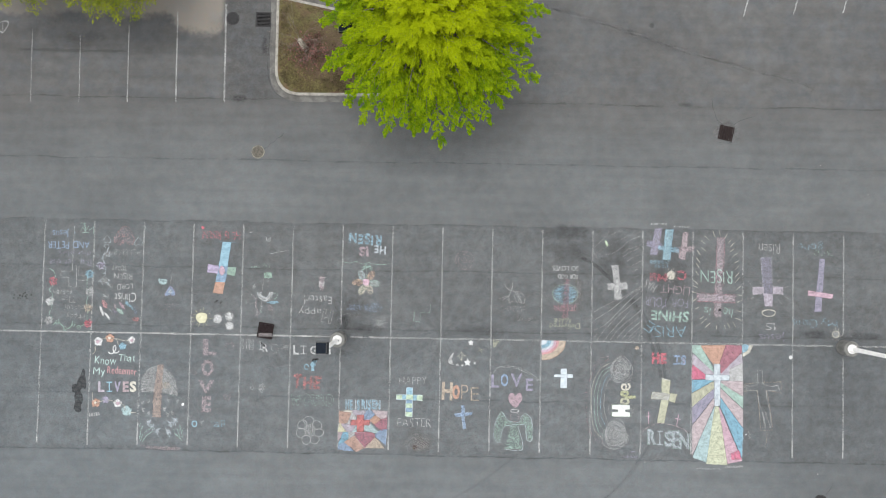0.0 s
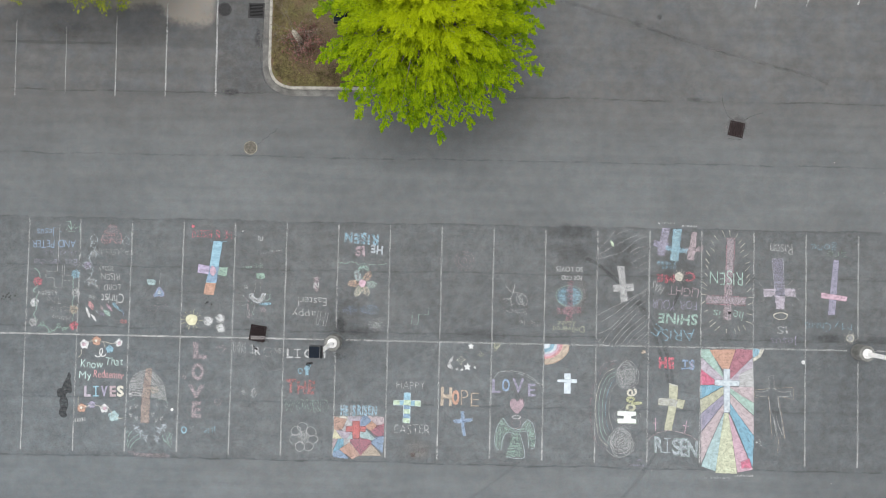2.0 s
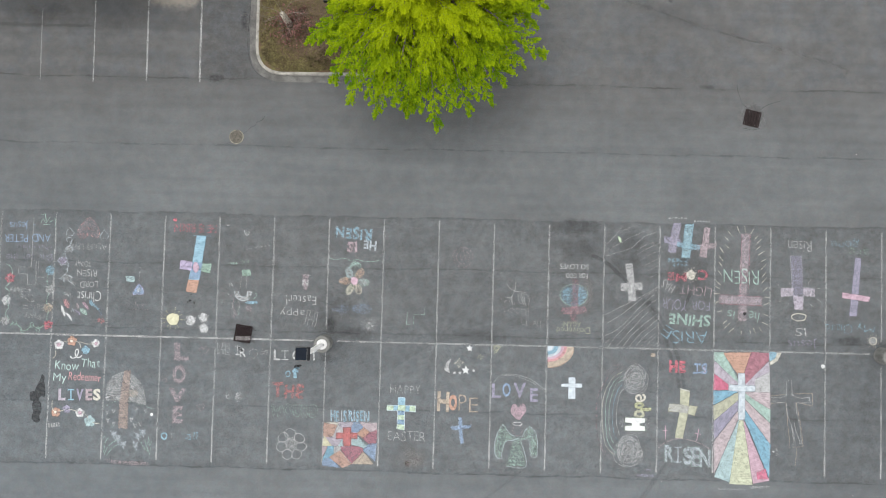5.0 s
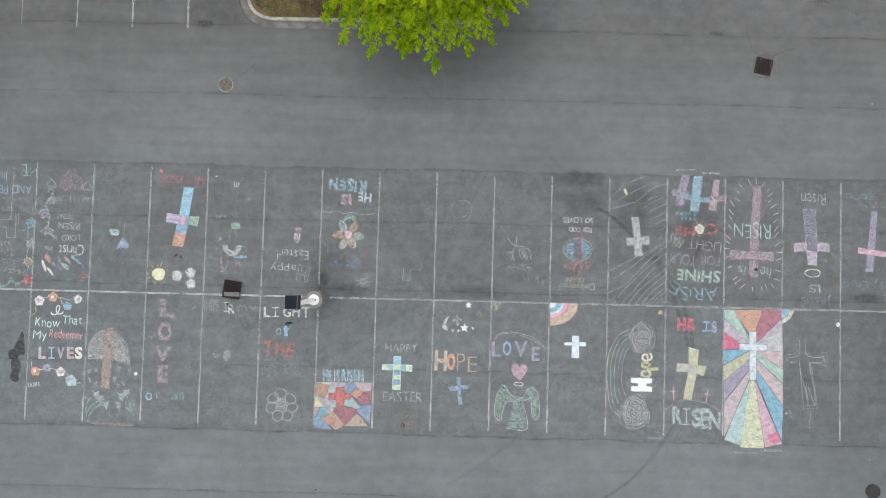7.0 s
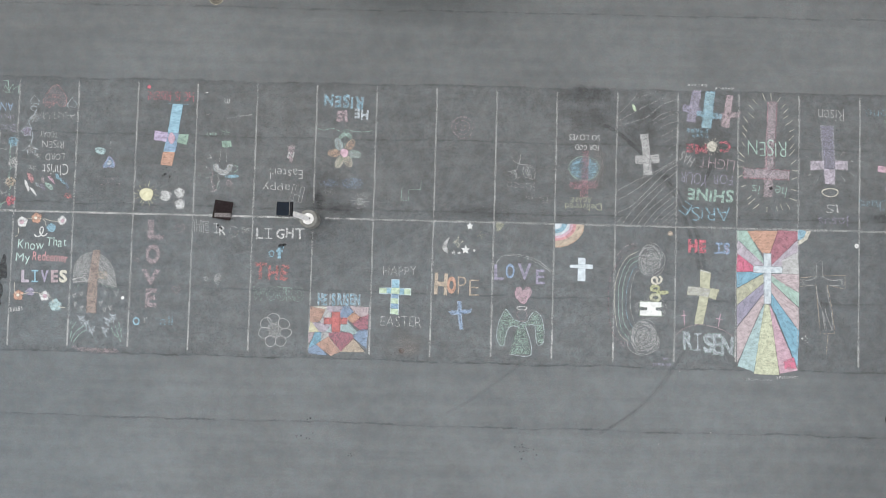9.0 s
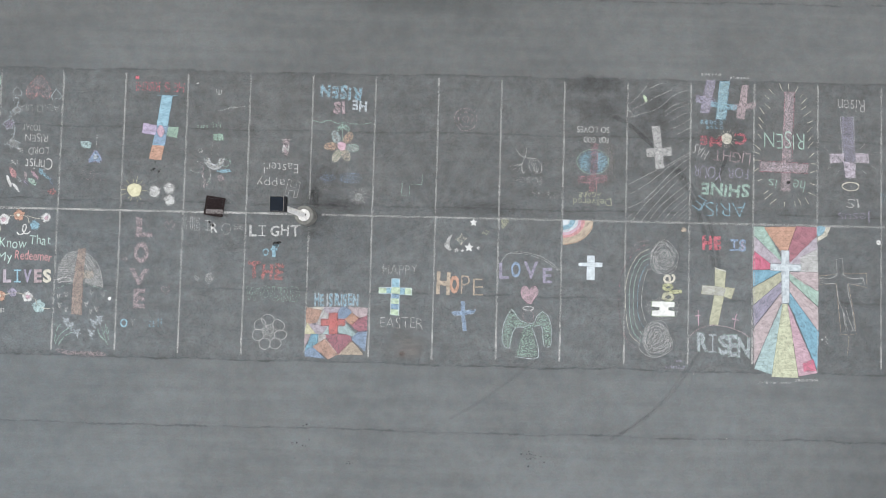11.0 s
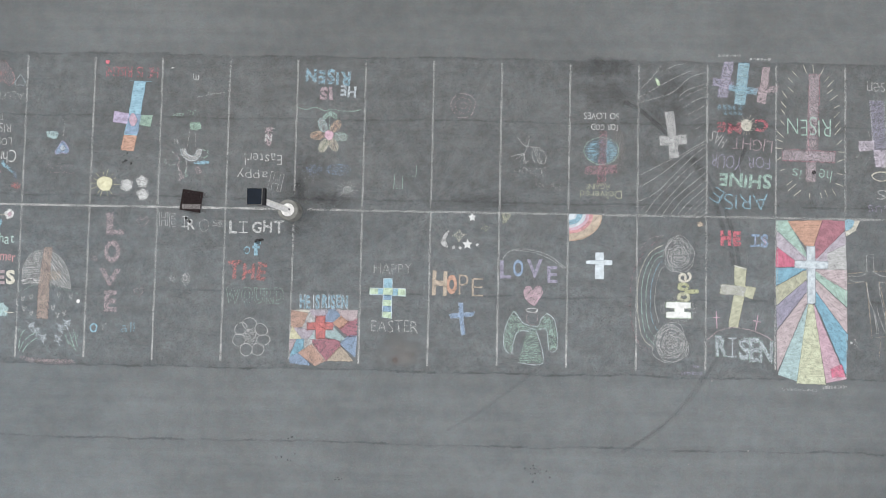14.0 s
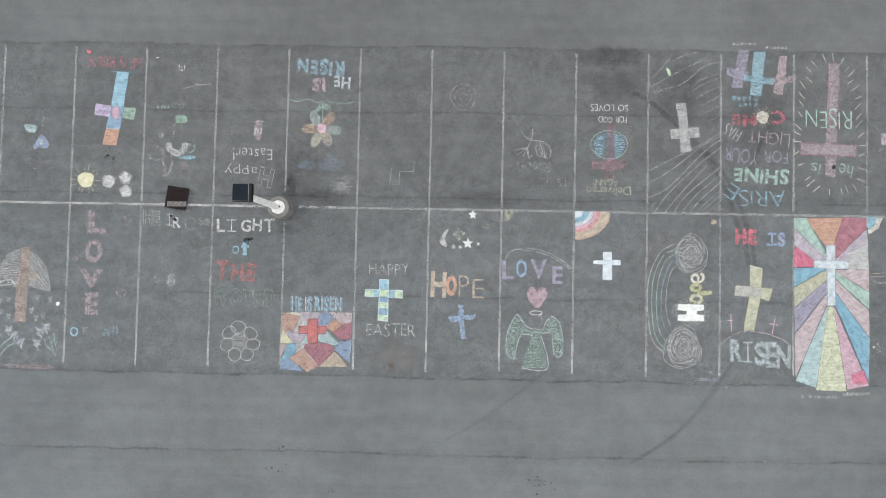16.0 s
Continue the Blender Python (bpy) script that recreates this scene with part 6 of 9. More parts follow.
d = drawing(15.14, 3.30, "chalk_cross", "tall dusty pink chalk cross ringed by short pale dashes")
hatched(d, "rub", "lilac", 0.34, 0.03, [(-0.10, 2.40), (0.29, 2.41), (0.12, -1.87), (-0.26, -1.88)], turn=24, gap=0.10, layer=2, sway=0.02, seed=5)
hatched(d, "rub", "lilac", 0.36, 0.035, [(-1.14, -0.64), (0.90, -0.70), (0.87, -1.08), (-1.16, -1.03)], turn=62, gap=0.085, layer=2, sway=0.02, seed=6)
area(d, "upright", "rose", 0.30, [(-0.10, 2.40), (0.29, 2.41), (0.18, 0.39), (0.12, -1.87), (-0.26, -1.88), (-0.18, 0.64)], hatch=45)
area(d, "crossbar", "rose", 0.30, [(-1.14, -0.64), (0.90, -0.70), (0.87, -1.08), (-1.16, -1.03)], layer=1, hatch=45)
lines(d, "edge", "wine", 0.4, 0.03, [(-0.12, 2.42), (0.31, 2.43), (0.21, -0.59)], [(-0.12, 2.42), (-0.15, -0.59)], [(-1.16, -0.59), (0.92, -0.67), (0.90, -1.11), (-1.19, -1.06), (-1.16, -0.59)], smooth=False, layer=2)
lines(d, "ray", "cream", 0.5, 0.045, [(-0.35, 2.81), (-0.22, 2.47)], [(0.03, 2.81), (0.06, 2.51)], [(0.46, 2.67), (0.34, 2.43)], [(-0.79, 2.54), (-0.58, 2.31)], [(0.67, 2.34), (0.49, 2.13)], [(0.85, 2.19), (0.60, 1.92)], [(-0.96, 2.27), (-0.76, 2.07)], [(-0.98, 1.91), (-0.73, 1.69)], [(-1.19, 1.73), (-1.01, 1.47)], [(-1.23, 1.31), (-1.03, 1.06)], [(-1.23, 1.00), (-1.08, 0.80)], [(-1.25, 0.56), (-1.10, 0.36)], [(-1.38, 0.10), (-1.14, -0.13)], [(-1.40, -0.21), (-1.17, -0.31)], [(-1.45, -0.57), (-1.17, -0.57)], [(-1.41, -1.06), (-1.24, -0.93)], [(0.80, 1.82), (0.60, 1.66)], [(1.01, 1.60), (0.70, 1.38)], [(1.09, 1.19), (0.86, 1.08)], [(1.09, 0.93), (0.86, 0.69)], [(1.09, 0.54), (0.91, 0.31)], [(1.12, 0.28), (0.89, -0.00)], [(1.17, -0.20), (0.97, -0.39)], [(1.28, -0.69), (1.02, -0.67)], [(1.28, -0.95), (1.00, -1.08)], [(1.21, -1.59), (0.98, -1.52)], [(1.21, -2.05), (0.93, -1.93)], [(-1.26, -1.47), (-1.06, -1.39)], [(-1.00, -2.03), (-0.80, -1.87)], [(-0.95, -2.26), (-0.64, -1.99)], [(-0.72, -2.46), (-0.46, -2.24)], [(-0.10, -2.57), (-0.11, -2.36)], [(0.38, -2.53), (0.32, -2.33)], [(0.60, -2.47), (0.50, -2.22)], [(0.93, -2.42), (0.78, -2.16)])
words(d, "letter", "RISEN", -0.13, 0.32, 1.73, 0.79, "mint", 0.6, layer=3, weight=-0.018, turn=180)
words(d, "letter", "he", 0.50, -1.64, 0.51, 0.48, "mint", 0.5, layer=3, weight=-0.018, turn=168)
words(d, "letter", "is", -0.62, -1.56, 0.36, 0.36, "mint", 0.45, weight=-0.018, turn=168)
area(d, "spot", "black", 0.9, ring_points(0.06, -1.51, 0.06, 0.06, wob=0.05), smooth=True, layer=3)

d = drawing(17.76, 3.23, "chalk_cross", "lilac and grey chalk cross with faint rays and words")
area(d, "upright", "violet", 0.25, [(-0.34, 1.46), (0.22, 1.47), (0.31, -0.25), (0.29, -1.15), (-0.12, -1.18), (-0.23, -0.26)], hatch=85)
area(d, "foot_panel", "lilac", 0.55, [(-0.18, -0.52), (0.31, -0.51), (0.31, -1.17), (-0.09, -1.18)], layer=1)
area(d, "crossbar", "lilac", 0.5, [(-0.79, -0.17), (-0.18, -0.13), (-0.18, -0.49), (-0.76, -0.56)], layer=1)
area(d, "crossbar", "lilac", 0.48, [(0.33, -0.10), (0.86, -0.13), (0.89, -0.54), (0.33, -0.48)], layer=1)
lines(d, "edge", "grey", 0.35, 0.025, [(-0.34, 1.46), (0.22, 1.47), (0.30, -0.10), (0.86, -0.13), (0.89, -0.54), (0.33, -0.51), (0.31, -1.17), (-0.12, -1.18), (-0.18, -0.52), (-0.76, -0.58), (-0.79, -0.17), (-0.23, -0.13), (-0.34, 1.46)], smooth=False, closed=True, layer=2)
lines(d, "ray", "grey", 0.4, 0.03, [(-1.02, 0.18), (-0.86, -0.05)], [(-0.41, 0.25), (-0.33, 0.02)], [(0.73, 0.33), (0.53, 0.09)], [(0.97, -0.16), (1.22, -0.07)], [(0.97, -0.62), (1.20, -0.77)], [(0.59, -0.81), (0.82, -1.06)], [(-0.33, -0.80), (-0.48, -1.04)], [(-0.68, -0.68), (-0.88, -0.82)])
words(d, "letter", "Risen", 0.14, 1.96, 1.17, 0.56, "grey", 0.42, weight=-0.018, turn=180)
lines(d, "oval", "cream", 0.55, 0.045, ring_points(0.11, -1.56, 0.36, 0.18, turn=0), closed=True)
words(d, "letter", "IS", 0.21, -2.29, 0.56, 0.38, "grey", 0.45, weight=-0.018, turn=180)
words(d, "letter", "Jesus", 0.29, -2.86, 1.42, 0.51, "violet", 0.4, weight=-0.018, turn=182)

d = drawing(20.62, 3.40, "chalk_cross", "slim violet chalk cross with a bright pink crossbar")
area(d, "upright", "violet", 0.5, [(0.03, 1.27), (0.28, 1.24), (0.09, -1.60), (-0.27, -1.61)], hatch=80)
area(d, "crossbar", "pink", 0.62, [(-0.61, -0.47), (0.74, -0.66), (0.68, -0.88), (-0.61, -0.72)], layer=1)
words(d, "letter", "gone", -0.50, 2.00, 1.36, 0.43, "sky", 0.26, weight=-0.018, turn=180)
words(d, "letter", "are", 0.18, 1.59, 0.99, 0.34, "green", 0.26, weight=-0.018, turn=180)
words(d, "letter", "Chains", -0.79, -2.25, 1.35, 0.46, "sky", 0.25, weight=-0.018, turn=180)
words(d, "letter", "My", 0.53, -2.16, 0.92, 0.46, "sky", 0.25, weight=-0.018, turn=180)

d = drawing(21.51, 0.58, "chalk_sun", "small white chalk ring with short rays beside a lamp pedestal")
lines(d, "ring", "cream", 0.55, 0.045, ring_points(0.00, 0.00, 0.18, 0.18, turn=0), closed=True)
rays(d, "rays", "cream", 0.4, 0.03, 0.00, 0.00, 0.25, 0.37, 12)
area(d, "rub", "grey", 0.3, ring_points(0.00, 0.00, 0.12, 0.12, wob=0.05), smooth=True)

d = drawing(-24.64, 16.75, "chalk_outline", "white chalk outline of a heart and arrow on the asphalt")
lines(d, "outline", "grey", 0.5, 0.05, [(-0.20, 0.25), (0.11, 0.35), (0.28, 0.20), (0.07, -0.22), (-0.08, -0.32), (-0.25, -0.07)], [(-0.04, 0.25), (-0.02, -0.25)])

d = drawing(-17.93, -1.50, "chalk_lettering", "bright chalk words I know that my Redeemer lives between garlands", "chalk lettering")
lines(d, "letter", "white", 0.7, 0.05, [(-0.25, 0.38), (-0.14, 0.28), (0.04, 0.34), (0.15, 0.57), (0.12, 0.72), (0.02, 0.67), (0.00, 0.49), (0.09, 0.34), (0.24, 0.34), (0.34, 0.45)])
words(d, "letter", "Know", -0.39, -0.09, 1.19, 0.47, "frost", 0.66, weight=-0.008)
words(d, "letter", "That", 0.79, 0.06, 0.91, 0.44, "frost", 0.66, weight=-0.008, turn=-2)
words(d, "letter", "My", -0.73, -0.74, 0.65, 0.52, "frost", 0.68, weight=-0.008)
words(d, "letter", "Redeemer", 0.52, -0.63, 1.60, 0.43, "salmon", 0.7, weight=-0.010, turn=-3)
words(d, "letter", "L", -0.58, -1.53, 0.36, 0.57, "lilac", 0.75, weight=0.035)
lines(d, "letter", "sky", 0.75, 0.122, [(-0.15, -1.24), (-0.12, -1.80)], [(-0.30, -1.28), (0.01, -1.27)], [(-0.28, -1.77), (0.03, -1.76)], smooth=False)
words(d, "letter", "V", 0.30, -1.51, 0.36, 0.57, "violet", 0.75, weight=0.035)
words(d, "letter", "E", 0.76, -1.50, 0.34, 0.57, "rose", 0.75, weight=0.035)
words(d, "letter", "S", 1.16, -1.49, 0.36, 0.57, "cream", 0.75, weight=0.035)
lines(d, "garland", "cream", 0.5, 0.03, [(-0.62, 1.07), (-0.26, 1.13), (0.16, 1.06), (0.27, 0.78)], [(0.16, 1.11), (0.60, 1.00), (0.94, 1.03)], [(-0.99, 0.65), (-0.98, 0.39), (-1.13, 0.23)], [(-1.05, -1.83), (-1.04, -2.21), (-0.87, -2.39)], [(-0.77, -2.39), (-0.28, -2.25), (0.16, -2.31), (0.42, -2.46)], [(0.52, -2.38), (0.71, -2.55), (0.80, -2.75), (1.12, -2.90), (1.35, -2.89)])
area(d, "flower", "white", 0.56, [(-0.67, 0.88), (-0.70, 0.75), (-0.84, 0.76), (-0.96, 0.77), (-0.99, 0.88), (-1.03, 0.98), (-0.95, 1.06), (-0.86, 1.14), (-0.75, 1.08), (-0.63, 1.01)], smooth=True, feather=0.09)
area(d, "flower_middle", "pink", 0.5, ring_points(-0.85, 0.93, 0.09, 0.08, wob=0.05), smooth=True, layer=1)
area(d, "flower", "orange", 0.56, [(-0.03, 1.08), (-0.06, 0.95), (-0.20, 0.95), (-0.32, 0.96), (-0.35, 1.08), (-0.39, 1.18), (-0.31, 1.25), (-0.22, 1.34), (-0.11, 1.28), (0.01, 1.21)], smooth=True, feather=0.09)
area(d, "flower_middle", "orange", 0.5, ring_points(-0.21, 1.13, 0.09, 0.08, wob=0.05), smooth=True, layer=1)
area(d, "middle", "cream", 0.8, ring_points(-0.21, 1.13, 0.05, 0.05, wob=0.05), smooth=True, layer=2)
area(d, "flower", "white", 0.56, [(1.14, 1.00), (1.11, 0.91), (1.02, 0.90), (0.92, 0.88), (0.87, 0.98), (0.82, 1.09), (0.92, 1.15), (1.00, 1.22), (1.09, 1.15), (1.16, 1.09)], smooth=True, feather=0.09)
area(d, "flower_middle", "pink", 0.5, ring_points(1.02, 1.03, 0.08, 0.07, wob=0.05), smooth=True, layer=1)
area(d, "flower", "sky", 0.56, [(0.65, 0.64), (0.62, 0.55), (0.52, 0.56), (0.43, 0.55), (0.38, 0.64), (0.33, 0.73), (0.41, 0.81), (0.50, 0.88), (0.59, 0.81), (0.68, 0.74)], smooth=True, feather=0.09)
area(d, "flower_middle", "sky", 0.5, ring_points(0.51, 0.68, 0.08, 0.07, wob=0.05), smooth=True, layer=1)
area(d, "flower", "orange", 0.56, [(-0.70, -2.44), (-0.72, -2.57), (-0.86, -2.57), (-0.99, -2.57), (-1.02, -2.44), (-1.05, -2.34), (-0.96, -2.27), (-0.88, -2.20), (-0.78, -2.25), (-0.66, -2.31)], smooth=True, feather=0.09)
area(d, "flower_middle", "orange", 0.5, ring_points(-0.87, -2.39, 0.09, 0.08, wob=0.05), smooth=True, layer=1)
area(d, "middle", "cream", 0.8, ring_points(-0.87, -2.39, 0.05, 0.05, wob=0.05), smooth=True, layer=2)
area(d, "flower", "violet", 0.56, [(-0.18, -2.28), (-0.21, -2.37), (-0.30, -2.37), (-0.40, -2.39), (-0.45, -2.29), (-0.50, -2.19), (-0.41, -2.12), (-0.32, -2.06), (-0.23, -2.13), (-0.16, -2.19)], smooth=True, feather=0.09)
area(d, "flower_middle", "violet", 0.5, ring_points(-0.31, -2.25, 0.08, 0.07, wob=0.05), smooth=True, layer=1)
area(d, "flower", "white", 0.56, [(0.51, -2.45), (0.49, -2.55), (0.38, -2.57), (0.25, -2.59), (0.20, -2.47), (0.15, -2.35), (0.26, -2.27), (0.36, -2.21), (0.45, -2.28), (0.54, -2.34)], smooth=True, feather=0.09)
area(d, "flower_middle", "pink", 0.5, ring_points(0.37, -2.41, 0.09, 0.08, wob=0.05), smooth=True, layer=1)
area(d, "flower", "aqua", 0.56, [(1.06, -2.86), (1.04, -3.00), (0.89, -3.01), (0.73, -3.04), (0.66, -2.89), (0.60, -2.72), (0.74, -2.63), (0.87, -2.55), (0.98, -2.64), (1.10, -2.72)], smooth=True, feather=0.09)
area(d, "flower_middle", "aqua", 0.5, ring_points(0.88, -2.80, 0.12, 0.10, wob=0.05), smooth=True, layer=1)
dashes(d, "faint_bar", "grey", 0.45, -0.89, -3.03, 0.62, 0.21, 5, turn=8)

d = drawing(-15.39, -3.24, "chalk_tomb", "faint chalk cross before a rounded stone with lilies")
hatched(d, "stone_rub", "grey", 0.44, 0.026, [(-0.90, -0.02), (-0.91, 0.62), (-0.65, 1.14), (-0.19, 1.33), (-0.15, 0.05)], turn=6, gap=0.075, sway=0.012, seed=3)
hatched(d, "stone_rub", "grey", 0.46, 0.03, [(0.2, 1.3), (0.60, 1.04), (0.96, 0.49), (1.07, -0.18), (0.65, -0.14), (0.2, 0.02)], turn=-52, gap=0.10, sway=0.02, seed=4)
area(d, "stone", "grey", 0.10, [(-0.90, -0.02), (-0.91, 0.62), (-0.65, 1.14), (-0.19, 1.33), (0.20, 1.34), (0.60, 1.04), (0.96, 0.49), (1.07, -0.18), (0.65, -0.14), (0.13, 0.00)], hatch=70)
lines(d, "stone_edge", "grey", 0.4, 0.03, [(-0.91, 0.11), (-0.88, 0.70), (-0.57, 1.19), (-0.06, 1.36), (0.47, 1.17), (0.88, 0.66), (1.07, -0.18)], [(-0.39, 0.04), (-0.90, -0.02)], [(0.20, 0.08), (1.07, -0.18)], [(-0.80, 0.49), (-0.36, 0.56)], [(-0.78, 0.75), (-0.29, 0.81)], [(0.29, 1.04), (0.75, 0.66)], [(0.35, 0.78), (0.89, 0.28)], [(0.54, 0.14), (0.91, -0.03)])
lines(d, "shade", "white", 0.5, 0.06, [(-0.96, 0.10), (-0.50, 0.22), (-0.31, 0.04)])
hatched(d, "upright_rub", "tan", 0.16, 0.03, [(-0.06, 1.46), (0.25, 1.47), (0.19, -1.38), (-0.25, -1.36)], turn=4, gap=0.09, layer=2, seed=8)
area(d, "upright", "brown", 0.5, [(-0.06, 1.46), (0.25, 1.47), (0.18, 0.00), (0.19, -1.38), (-0.25, -1.36), (-0.23, -0.01)], hatch=90, layer=1)
area(d, "crossbar", "tan", 0.3, [(0.16, 0.47), (0.62, 0.53), (0.64, 0.22), (0.17, 0.16)], layer=1)
lines(d, "hill", "mint", 0.22, 0.03, [(-1.14, -0.41), (-0.64, -0.14), (-0.26, -0.01)], [(0.13, -0.02), (0.78, -0.18), (1.49, -0.40)])
lines(d, "bud", "grey", 0.42, 0.035, [(-0.93, -0.51), (-0.85, -0.71), (-0.78, -0.51), (-0.85, -0.59), (-0.93, -0.51)])
lines(d, "bud", "grey", 0.42, 0.035, [(-0.60, -0.43), (-0.51, -0.63), (-0.45, -0.42), (-0.52, -0.50), (-0.60, -0.43)])
lines(d, "bud", "grey", 0.42, 0.035, [(-0.86, -0.89), (-0.78, -1.10), (-0.71, -0.89), (-0.78, -0.97), (-0.86, -0.89)])
lines(d, "bud", "grey", 0.42, 0.035, [(-0.57, -1.07), (-0.49, -1.27), (-0.42, -1.06), (-0.49, -1.14), (-0.57, -1.07)])
lines(d, "bud", "grey", 0.42, 0.035, [(0.51, -0.32), (0.59, -0.52), (0.66, -0.32), (0.59, -0.39), (0.51, -0.32)])
lines(d, "bud", "grey", 0.42, 0.035, [(1.00, -0.38), (1.09, -0.59), (1.15, -0.38), (1.08, -0.46), (1.00, -0.38)])
lines(d, "bud", "grey", 0.42, 0.035, [(0.29, -0.84), (0.38, -1.04), (0.45, -0.83), (0.38, -0.91), (0.29, -0.84)])
lines(d, "bud", "grey", 0.42, 0.035, [(0.74, -1.03), (0.83, -1.23), (0.90, -1.03), (0.82, -1.11), (0.74, -1.03)])
lines(d, "bud", "grey", 0.42, 0.035, [(0.49, -1.11), (0.57, -1.32), (0.64, -1.11), (0.57, -1.19), (0.49, -1.11)])
area(d, "dot", "white", 0.9, ring_points(1.37, -0.66, 0.06, 0.06, wob=0.05), smooth=True)
area(d, "lily", "ice", 0.26, [(-0.66, -1.50), (-0.47, -1.57), (-0.32, -1.52), (-0.39, -1.67), (-0.29, -1.72), (-0.44, -1.75), (-0.40, -1.93), (-0.54, -1.73), (-0.59, -1.76), (-0.55, -1.63)])
area(d, "lily", "ice", 0.26, [(-0.44, -1.70), (-0.26, -1.77), (-0.10, -1.72), (-0.18, -1.87), (-0.07, -1.92), (-0.22, -1.95), (-0.19, -2.13), (-0.33, -1.93), (-0.38, -1.96), (-0.33, -1.83)])
area(d, "lily", "ice", 0.26, [(-0.17, -1.98), (0.01, -2.05), (0.16, -1.99), (0.10, -2.15), (0.20, -2.20), (0.05, -2.23), (0.08, -2.40), (-0.06, -2.20), (-0.11, -2.23), (-0.06, -2.10)])
area(d, "lily", "ice", 0.26, [(0.56, -1.57), (0.74, -1.65), (0.90, -1.59), (0.82, -1.74), (0.93, -1.79), (0.78, -1.82), (0.81, -2.00), (0.67, -1.80), (0.62, -1.83), (0.67, -1.70)])
area(d, "lily", "ice", 0.26, [(0.78, -1.39), (0.97, -1.46), (1.12, -1.40), (1.05, -1.56), (1.15, -1.61), (1.00, -1.64), (1.03, -1.82), (0.90, -1.62), (0.85, -1.64), (0.89, -1.51)])
area(d, "lily", "ice", 0.26, [(0.45, -2.01), (0.63, -2.08), (0.79, -2.03), (0.71, -2.18), (0.82, -2.23), (0.67, -2.26), (0.70, -2.44), (0.56, -2.24), (0.51, -2.26), (0.56, -2.14)])
lines(d, "stems", "mint", 0.42, 0.035, [(-0.89, -2.68), (-0.75, -2.32), (-0.48, -2.06), (-0.15, -1.92)], [(-0.94, -2.58), (-0.86, -2.07), (-0.69, -1.81)], [(-0.78, -2.73), (-0.54, -2.37), (-0.19, -2.15)], [(-1.00, -1.95), (-0.88, -1.69)])
lines(d, "stems", "mint", 0.4, 0.03, [(1.38, -2.65), (1.21, -2.27), (1.09, -1.89)], [(1.32, -2.52), (1.05, -2.27), (0.89, -1.97)], [(1.42, -2.47), (1.30, -2.01), (1.24, -1.76)], [(1.16, -2.42), (0.95, -2.23)], [(1.36, -2.22), (1.43, -1.96)], [(1.20, -2.14), (1.35, -1.89)])
area(d, "smudge", "rose", 0.14, [(-0.90, -2.89), (0.00, -2.97), (1.16, -2.99), (1.17, -3.14), (-0.25, -3.13)], smooth=True)

d = drawing(-12.66, -2.21, "chalk_lettering", "large dusty pink chalk word Love running down the stall", "chalk lettering")
words(d, "letter", "L", 0.03, 1.44, 0.74, 0.87, "rose", 0.33, wobble=0.3, weight=0.04)
words(d, "letter", "O", -0.06, 0.33, 0.65, 0.89, "rose", 0.33, wobble=0.3, weight=0.04)
words(d, "letter", "V", -0.12, -0.71, 0.86, 0.69, "rose", 0.33, wobble=0.3, weight=0.04)
words(d, "letter", "E", -0.06, -1.66, 0.50, 0.84, "rose", 0.33, wobble=0.3, weight=0.04)
lines(d, "heart_outline", "rose", 0.3, 0.03, [(1.12, 1.31), (0.89, 1.56), (1.02, 1.70), (1.11, 1.57), (1.23, 1.74), (1.35, 1.57), (1.12, 1.31)], [(1.09, -1.44), (0.87, -1.23), (0.97, -1.10), (1.06, -1.20), (1.16, -1.09), (1.25, -1.22), (1.09, -1.44)], [(-0.89, 0.03), (-0.70, 0.10), (-0.69, -0.05), (-0.89, 0.03)])
lines(d, "o_ring", "sky", 0.6, 0.06, ring_points(-0.69, -2.73, 0.13, 0.15, turn=0), closed=True)
words(d, "letter", "r", -0.25, -2.69, 0.19, 0.28, "grey", 0.3, weight=-0.018)
words(d, "letter", "all", 0.67, -2.68, 0.58, 0.39, "sky", 0.28, outline=0, weight=-0.018)
words(d, "letter", "F", -0.99, -2.50, 0.19, 0.26, "grey", 0.28, weight=-0.018)

d = drawing(-9.54, -0.65, "chalk_lettering", "faint chalk letters with two bold white ones and a ring", "chalk lettering")
words(d, "letter", "HE", -1.00, 0.08, 0.65, 0.58, "grey", 0.55, outline=0.03, weight=0.03)
lines(d, "letter", "white", 0.42, 0.055, [(-0.32, 0.25), (-0.31, -0.22)], [(-0.44, 0.22), (-0.20, 0.22)], [(-0.43, -0.19), (-0.19, -0.19)], smooth=False)
words(d, "letter", "R", -0.05, -0.09, 0.30, 0.42, "white", 0.42, weight=0.005)
lines(d, "o_ring", "grey", 0.28, 0.03, ring_points(0.48, -0.12, 0.19, 0.24, turn=0), closed=True)
words(d, "letter", "SE", 1.02, -0.03, 0.39, 0.26, "grey", 0.32, outline=0.025)
area(d, "blot", "soot", 0.9, ring_points(-0.13, 0.04, 0.06, 0.06, wob=0.05), smooth=True)
area(d, "blot", "soot", 0.8, ring_points(-0.26, 0.15, 0.04, 0.04, wob=0.05), smooth=True)

d = drawing(-9.89, -2.97, "chalk_scribble", "small faint grey chalk loops")
scribble(d, "loops", "grey", 0.35, 0.03, 0.15, 0.02, 0.17, 0.22, 3, seed=5)
scribble(d, "loops", "grey", 0.28, 0.03, -0.39, 0.08, 0.11, 0.13, 2, seed=6)
lines(d, "loops", "grey", 0.35, 0.03, [(0.02, 0.17), (0.21, 0.28), (0.34, 0.07), (0.17, 0.13)])

